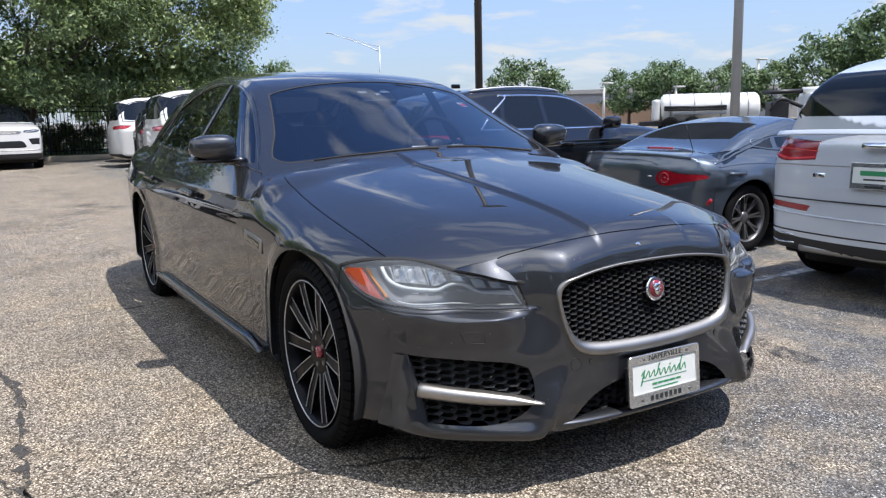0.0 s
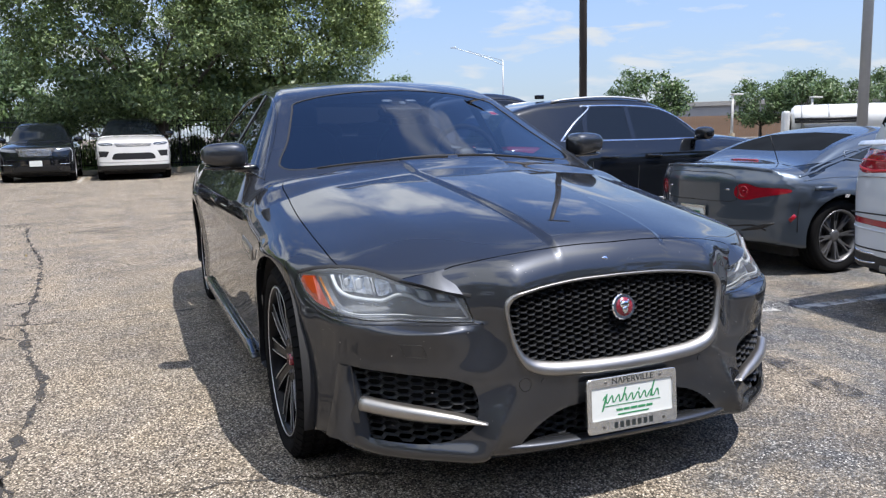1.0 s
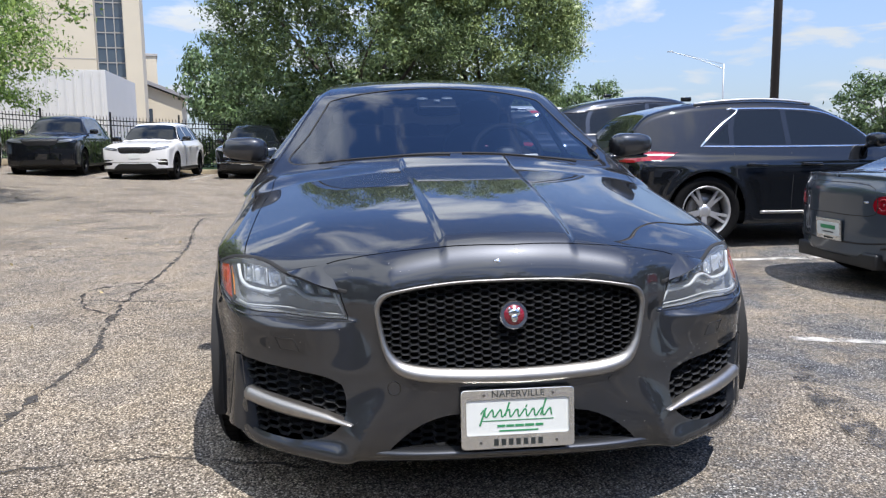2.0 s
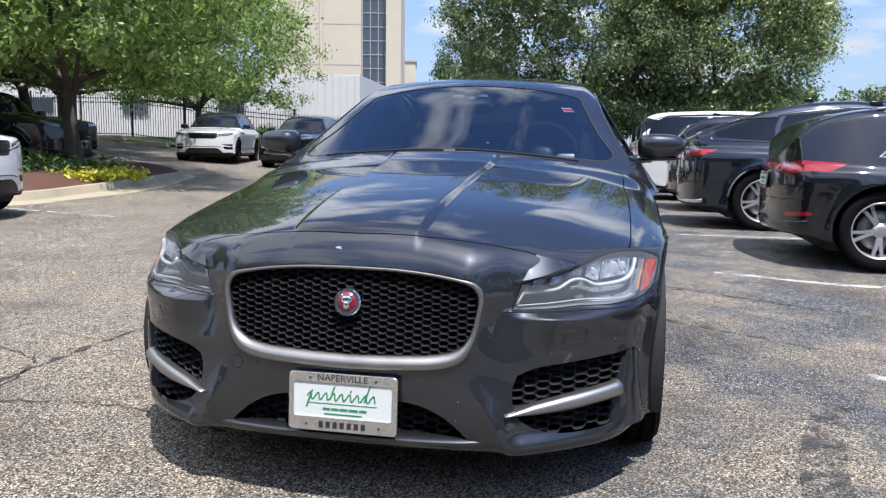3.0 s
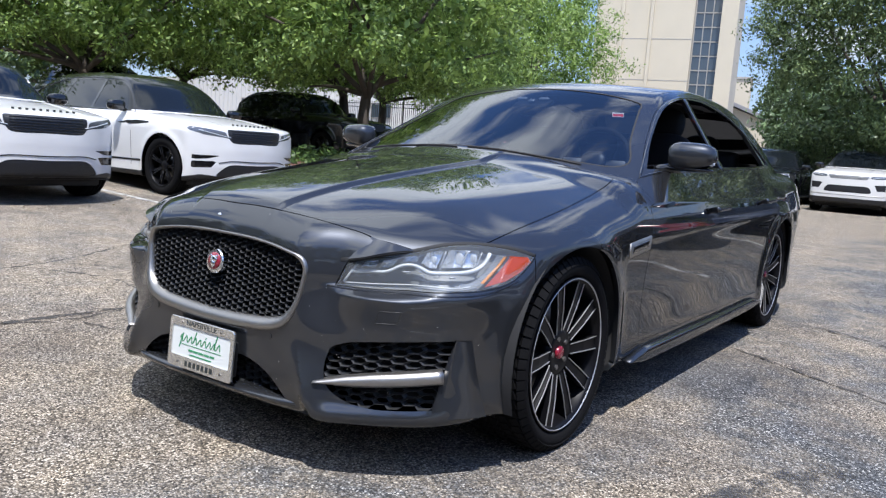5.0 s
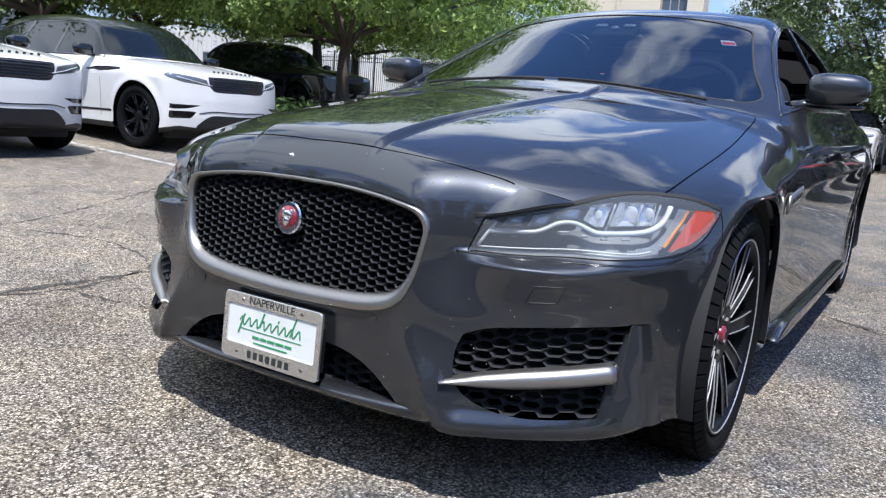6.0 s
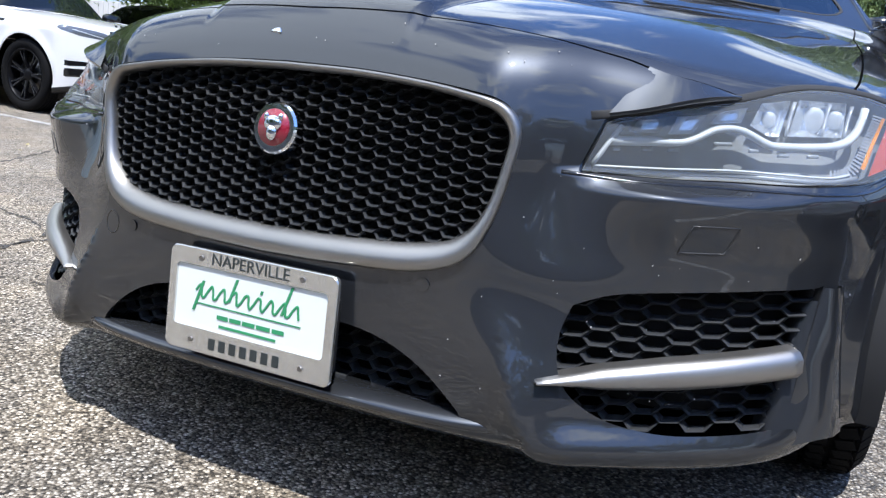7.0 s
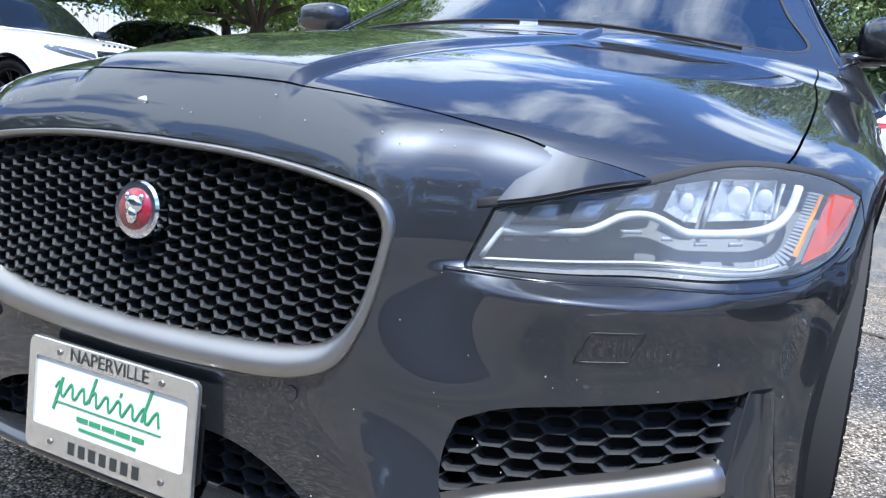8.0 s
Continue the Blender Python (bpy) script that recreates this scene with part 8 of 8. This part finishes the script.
tagged(part("picket_rest", joined, IRON, fence, "", smooth=False), kind="stuff")
for xa in np.arange(-26.0, 9.0, 2.4):
    ga, gb2 = float(rise(xa, FY)), float(rise(xa + 2.4, FY))
    part("post", box(0.06, 0.06, 2.05, (xa, FY, ga + 1.0), 0.004), IRON, fence, "", smooth=False)
    for zz in (0.25, 1.55, 1.72):
        part("rail", tube([(xa, FY, ga + zz), (xa + 2.4, FY, gb2 + zz)], 0.018, 4), IRON, fence, "", smooth=False)

# ---- buildings ----
CREAM = material("cream_render", (0.53, 0.47, 0.36), 0.85, vary=0.10, scale=0.3, bump=0.1, bscale=8)
WHITEW = material("white_metal_siding", (0.55, 0.54, 0.52), 0.6, vary=0.10, scale=0.4)
MULLION = material("window_mullion", (0.35, 0.33, 0.30), 0.5, vary=0.1)
PANE = material("facade_glass", (0.05, 0.065, 0.08), 0.05, 0, 0.6, 0.7, vary=0.4, scale=0.25)
GREYW = material("grey_cladding", (0.25, 0.25, 0.26), 0.7, vary=0.15, scale=0.5)
GALV_T = material("dull_galvanised_steel", (0.30, 0.31, 0.32), 0.5, 0.5, vary=0.15)
TANW = material("tan_fence_boards", (0.30, 0.19, 0.12), 0.8, vary=0.25, scale=1.2)

tower = thing("office_tower", "cream office tower with a tall glazed stair strip", "building", at=pose(-25.95, 78.5, 0, 0, 0, 12))
for nm, bx in (("wall", box(10.0, 9, 20, (-4.3, 4.5, 10), 0.05)), ("wall", box(1.6, 9, 20.6, (4.1, 4.5, 10.3), 0.05))):
    part(nm, bx, CREAM, tower, "", smooth=False)
part("wall", box(2.6, 8, 20, (2.0, 5.2, 10), 0.02), GREYW, tower, "", smooth=False)
pane_me = bpy.data.meshes.new("pane")
pb = box(0.74, 0.06, 1.30, (0, 0, 0), 0.0)
pb.to_mesh(pane_me)
pb.free()
pane_me.materials.append(PANE)
for row in range(13):
    for col in range(3):
        o = new("pane", pane_me)
        o.parent, o.location = tower, (1.15 + 0.85 * col, 1.12, 1.2 + 1.45 * row)
    part("transom", box(2.55, 0.16, 0.10, (2.0, 1.10, 0.45 + 1.45 * row)), MULLION, tower, "", smooth=False)
for col in range(4):
    part("mullion", box(0.09, 0.18, 19, (0.74 + 0.84 * col, 1.10, 9.8)), MULLION, tower, "", smooth=False)
for fx in (-6.5, -3.5):
    part("pilaster", box(0.35, 0.3, 19.4, (fx, -0.1, 9.8), 0.03), CREAM, tower, "", smooth=False)
for zz in (5.2, 9.4, 13.6):
    part("wall_joint", box(9.98, 0.03, 0.07, (-4.3, -0.004, zz)), MULLION, tower, "", smooth=False)
wing = thing("office_wing", "cream lower wing with a flat parapet", "building", at=pose(-27.0, 110.0, 0, 0, 0, 14))
part("wall", box(12, 10, 13, (-6.0, 5, 6.5), 0.05), CREAM, wing, "", smooth=False)
part("parapet", box(12.3, 10.3, 0.35, (-6.0, 5, 13.1), 0.04), MULLION, wing, "", smooth=False)
shed = thing("hall", "grey-roofed hall with a sloping roof edge", "building", at=pose(-21.5, 98.0, 0, 0, 0, 8))
sb = bmesh.new()
sv = [[sb.verts.new((x, y, z)) for x, z in ((-16, 0), (0, 0), (0, 6.6), (-16, 13.0))] for y in (0, 9)]
sb.faces.new(sv[0])
sb.faces.new(sv[1][::-1])
for i in range(4):
    sb.faces.new((sv[0][i], sv[1][i], sv[1][(i + 1) % 4], sv[0][(i + 1) % 4]))
bmesh.ops.recalc_face_normals(sb, faces=sb.faces)
part("wall", sb, CREAM, shed, "", smooth=False)
part("roof", box(18.4, 10.2, 0.45, (-7.6, 4.5, 10.05), 0.04, Matrix.Translation((0, 0, 0)) @ Matrix.Translation((-7.6, 4.5, 10.05)) @ pose(0, 0, 0, 0, 21.8, 0) @ Matrix.Translation((7.6, -4.5, -10.05))), GREYW, shed, "", smooth=False)
for k in range(3):
    part("window", box(1.8, 0.12, 1.6, (-11.5 + 3.6 * k, -0.03, 4.6), 0.02), PANE, shed, "", smooth=False)
wb_ = thing("warehouse", "long white metal-sided low building beyond the fence", "building", at=pose(-37, 41, 0.6, 0, 0, 6))
part("wall", box(46, 10, 4.6, (0, 5, 2.3), 0.02), WHITEW, wb_, "", smooth=False)
rib = bpy.data.meshes.new("rib")
pb = box(0.10, 0.08, 4.5, (0, 0, 0), 0.0)
pb.to_mesh(rib)
pb.free()
rib.materials.append(WHITEW)
for k in range(100):
    o = new("rib", rib)
    o.parent, o.location = wb_, (-22.8 + 0.46 * k, -0.03, 2.28)
for k in range(6):
    wx = -16 + 6.2 * k
    w = part("window", box(1.6, 0.16, 0.9, (wx, -0.06, 2.6)), PANE, wb_, "", smooth=False)
    part("frame", box(1.8, 0.10, 1.1, (wx, -0.03, 2.6)), MULLION, w, "", smooth=False)
# unseen plain block, added so that the car's nose mirrors something dark
hall = thing("showroom", "long plain grey showroom closing the lot", "building", at=pose(2.0, -24.0, 0))
part("wall", box(64, 9, 5.4, (0, -4.5, 2.7), 0.05), GREYW, hall, "", smooth=False)
part("roof_edge", box(64.6, 9.6, 0.6, (0, -4.5, 5.6), 0.04), MULLION, hall, "", smooth=False)
low = thing("low_building", "low grey flat-roofed building beyond the lot", "building", at=pose(66, 66, 0, 0, 0, -45))
part("wall", box(30, 10, 3.4, (0, 5, 1.7), 0.02), GREYW, low, "", smooth=False)
part("roof_edge", box(30.6, 10.6, 0.5, (0, 5, 3.5), 0.02), MULLION, low, "", smooth=False)
bf = thing("board_fence", "brown board fence at the lot's far edge", "fence", at=pose(51, 51, 0, 0, 0, -45))
bd = bpy.data.meshes.new("board")
pb = box(0.145, 0.03, 1.9, (0, 0, 0.95))
pb.to_mesh(bd)
pb.free()
bd.materials.append(TANW)
for k in range(120):
    o = new("board", bd)
    o.parent, o.location = bf, (-9 + 0.15 * k, 0.02 * (k % 2), 0)

# ---- tank lorry beyond the row ----
lorry = thing("tank_lorry", "white vacuum tank lorry with black pump gear, parked beyond the row", "truck", at=pose(28.3, 23.7, 0, 0, 0, -41))
TANKW = material("white_tank_enamel", (0.62, 0.62, 0.60), 0.35, vary=0.12, scale=2)
tank = part("tank", lathe([(-2.05, 0.0), (-2.04, 0.30), (-1.98, 0.56), (-1.84, 0.69), (-1.2, 0.70), (1.4, 0.70), (2.3, 0.69), (2.44, 0.56), (2.50, 0.30), (2.51, 0.0)], 32), TANKW, lorry, "white round-ended tank")
tank.matrix_basis = Matrix.Translation((0, 0, 1.20))
for tx in (-1.6, -0.5, 0.7, 1.9):
    part("tank_band", lathe([(tx - 0.03, 0.695), (tx - 0.03, 0.712), (tx + 0.03, 0.712), (tx + 0.03, 0.695)], 32), GALV_T, lorry).matrix_basis = Matrix.Translation((0, 0, 1.20))
part("hose_tray", box(2.4, 0.22, 0.12, (-0.3, -0.76, 0.98), 0.02), GALV_T, lorry, "", smooth=False)
for zz in (1.16, 1.28):
    part("hose", tube([(-1.9, -0.84, zz), (-0.6, -0.86, zz - 0.01), (0.9, -0.84, zz)], 0.06, 8), PLASTIC, lorry)
part("rear_door", box(0.30, 1.2, 1.0, (-2.22, 0, 1.15), 0.10), TANKW, lorry, "", smooth=False)
part("chassis", box(8.6, 0.9, 0.22, (1.3, 0, 0.52), 0.03), PLASTIC, lorry, "", smooth=False)
part("pump", box(0.8, 1.2, 0.75, (3.3, 0, 1.05), 0.06), PLASTIC, lorry, "", smooth=False)
part("pump_pipe", tube(spline([(2.9, -0.5, 1.0), (3.3, -0.6, 1.55), (3.9, -0.4, 1.35), (4.5, -0.3, 1.1)], False, 0.2), 0.09, 8), PLASTIC, lorry)
part("boom", tube([(2.6, 0, 1.86), (4.4, 0, 1.90)], 0.10, 10), PLASTIC, lorry)
part("boom", tube([(4.4, 0, 1.90), (7.2, 0, 1.96)], 0.17, 10), TANKW, lorry)
part("cab", box(1.9, 2.0, 1.5, (5.4, 0, 1.05), 0.15), TANKW, lorry, "", smooth=False)
for wx in (-1.6, -0.6, 4.9):
    for wy in (-0.85, 0.85):
        part("wheel", lathe([(-0.14, 0.22), (-0.14, 0.40), (-0.10, 0.42), (0.10, 0.42), (0.14, 0.40), (0.14, 0.22)], 28), RUBBER, lorry).matrix_basis = pose(wx, wy, 0.42, 0, 0, 90)

# ---- lamp posts ----
BRONZE = material("bronze_pole", (0.055, 0.045, 0.04), 0.5, 0.3, vary=0.15)
GALV = material("galvanised_pole", (0.40, 0.41, 0.42), 0.45, 0.6, vary=0.12)


def post(name, label, x, y, r0, r1, h, mat, arm=0.0, head=True, turn=0.0):
    p = thing(name, label, "street lamp", "lamp posts", pose(x, y, 0, 0, 0, turn))
    part("pole", tube([(0, 0, 0.0), (0, 0, h / 2), (0, 0, h)], r0, 16, radii=[r0, (r0 + r1) / 2, r1]), mat, p)
    part("base", cyl(r0 * 2.2, r0 * 1.9, 0.5, Matrix.Translation((0, 0, 0.25)), 20), CONC, p, "", smooth=False)
    if arm:
        part("arm", tube(spline([(0, 0, h - 0.7), (-arm * 0.4, 0, h + 0.45), (-arm, 0, h + 1.75)], False, 0.4), r1 * 0.6, 8), mat, p)
        part("arm", tube([(0, 0, h - 0.1), (-arm * 0.75, 0, h + 1.36)], r1 * 0.4, 8), mat, p)
        part("lamp_head", box(0.75, 0.3, 0.14, (-arm - 0.25, 0, h + 1.80), 0.04), mat, p)
    elif head:
        part("lamp_head", box(0.9, 0.35, 0.12, (0.35, 0, h), 0.03), mat, p)
    return p


post("street_lamp", "dark bronze square car park light pole", 7.9, 12.2, 0.085, 0.075, 9.5, BRONZE)
post("street_lamp", "pale grey galvanised light pole", 12.9, 9.4, 0.108, 0.09, 9.5, GALV)
post("street_lamp", "tall grey highway lamp with truss arm", 47.3, 96.4, 0.14, 0.08, 10.6, GALV, 6.5, turn=-25)
for x, y, h in ((38.5, 41.9, 3.2), (42.1, 38.3, 2.8), (45.7, 34.2, 4.5)):
    post("street_lamp", "white far-off car park lamp", x, y, 0.10, 0.08, h, LINEW)

pale_hall = thing("low_building", "pale low hall with a flat roof, far off", "building", at=pose(80.1, 59.4, 0, 0, 0, -40))
part("wall", box(12, 8, 3.0, (3, 4, 1.5), 0.02), WHITEW, pale_hall, "", smooth=False)
part("roof_edge", box(12.4, 8.4, 0.35, (3, 4, 3.1), 0.02), GALV, pale_hall, "", smooth=False)
for k in range(3):
    part("door", box(1.6, 0.12, 2.2, (-0.5 + 3.2 * k, -0.03, 1.1), 0.01), MULLION, pale_hall, "", smooth=False)

# ---- far trees ----
ft = tree("tree", "rounded green tree in the far distance", pose(75, 70, 0), 1.8, 0.2, 4.2, (3.6, 3.0), 80, 80, 0.21, LEAF3, 21, 0.42, 1, "far trees", 0.55, 12)
# Trees with y under 6 are unseen, added for dark reflections in the paint.
for x, y, sc, a in ((28.2, 37.4, 0.62, 20), (43.3, 44.2, 0.60, 60), (45.3, 42.1, 0.66, 140), (47.2, 40.0, 0.57, 200), (46.0, 33.5, 0.60, 280), (48.4, 30.0, 0.82, 10), (50.0, 27.4, 1.0, 90), (54, 24, 1.3, 170), (95, 75, 1.1, 80), (100, 60, 1.1, 120), (-6.5, 46, 0.85, 10), (0, 47, 0.8, 200), (5, 46, 0.75, 90), (10, 48, 0.8, 150), (16, 52, 0.7, 250), (-45, 70, 2.0, 90), (-42, 52, 1.5, 190), (-60, 30, 2.2, 220), (-52, 5, 2.2, 70), (-36, -16, 2.0, 0), (25, -27, 2.0, 50), (14, -29, 1.9, 10), (4, -31, 2.1, 80), (-7, -30, 1.9, 140), (-17, -29, 2.1, 200), (-27, -25, 2.0, 260), (34, -20, 2.0, 300), (40, -8, 2.0, 30), (44, 4, 2.0, 100)):
    copy_thing(ft, pose(x, y, 0, 0, 0, a)).scale = (sc, sc, sc)


copy_thing(ft, pose(-12.0, 70, 0, 0, 0, 35)).scale = (0.95, 0.95, 1.5)


# ---- dry leaves blown over the lane ----
LITTER = leaf_material("dry_leaves", (0.30, 0.22, 0.10), (0.45, 0.38, 0.20))
lr = random.Random(31)
spots = []
for k in range(150):
    x, y = lr.uniform(-7.0, -1.6), lr.uniform(1.0, 17.0)
    spots.append((x, y, float(rise(x, y)) + 0.006))
litter = leaf_cloud("leaf_litter", spots, 1, 0.0, 0.022, LITTER, None, 17, 0.1)
tagged(litter, "small dry leaves scattered on the asphalt", "leaves", kind="stuff")
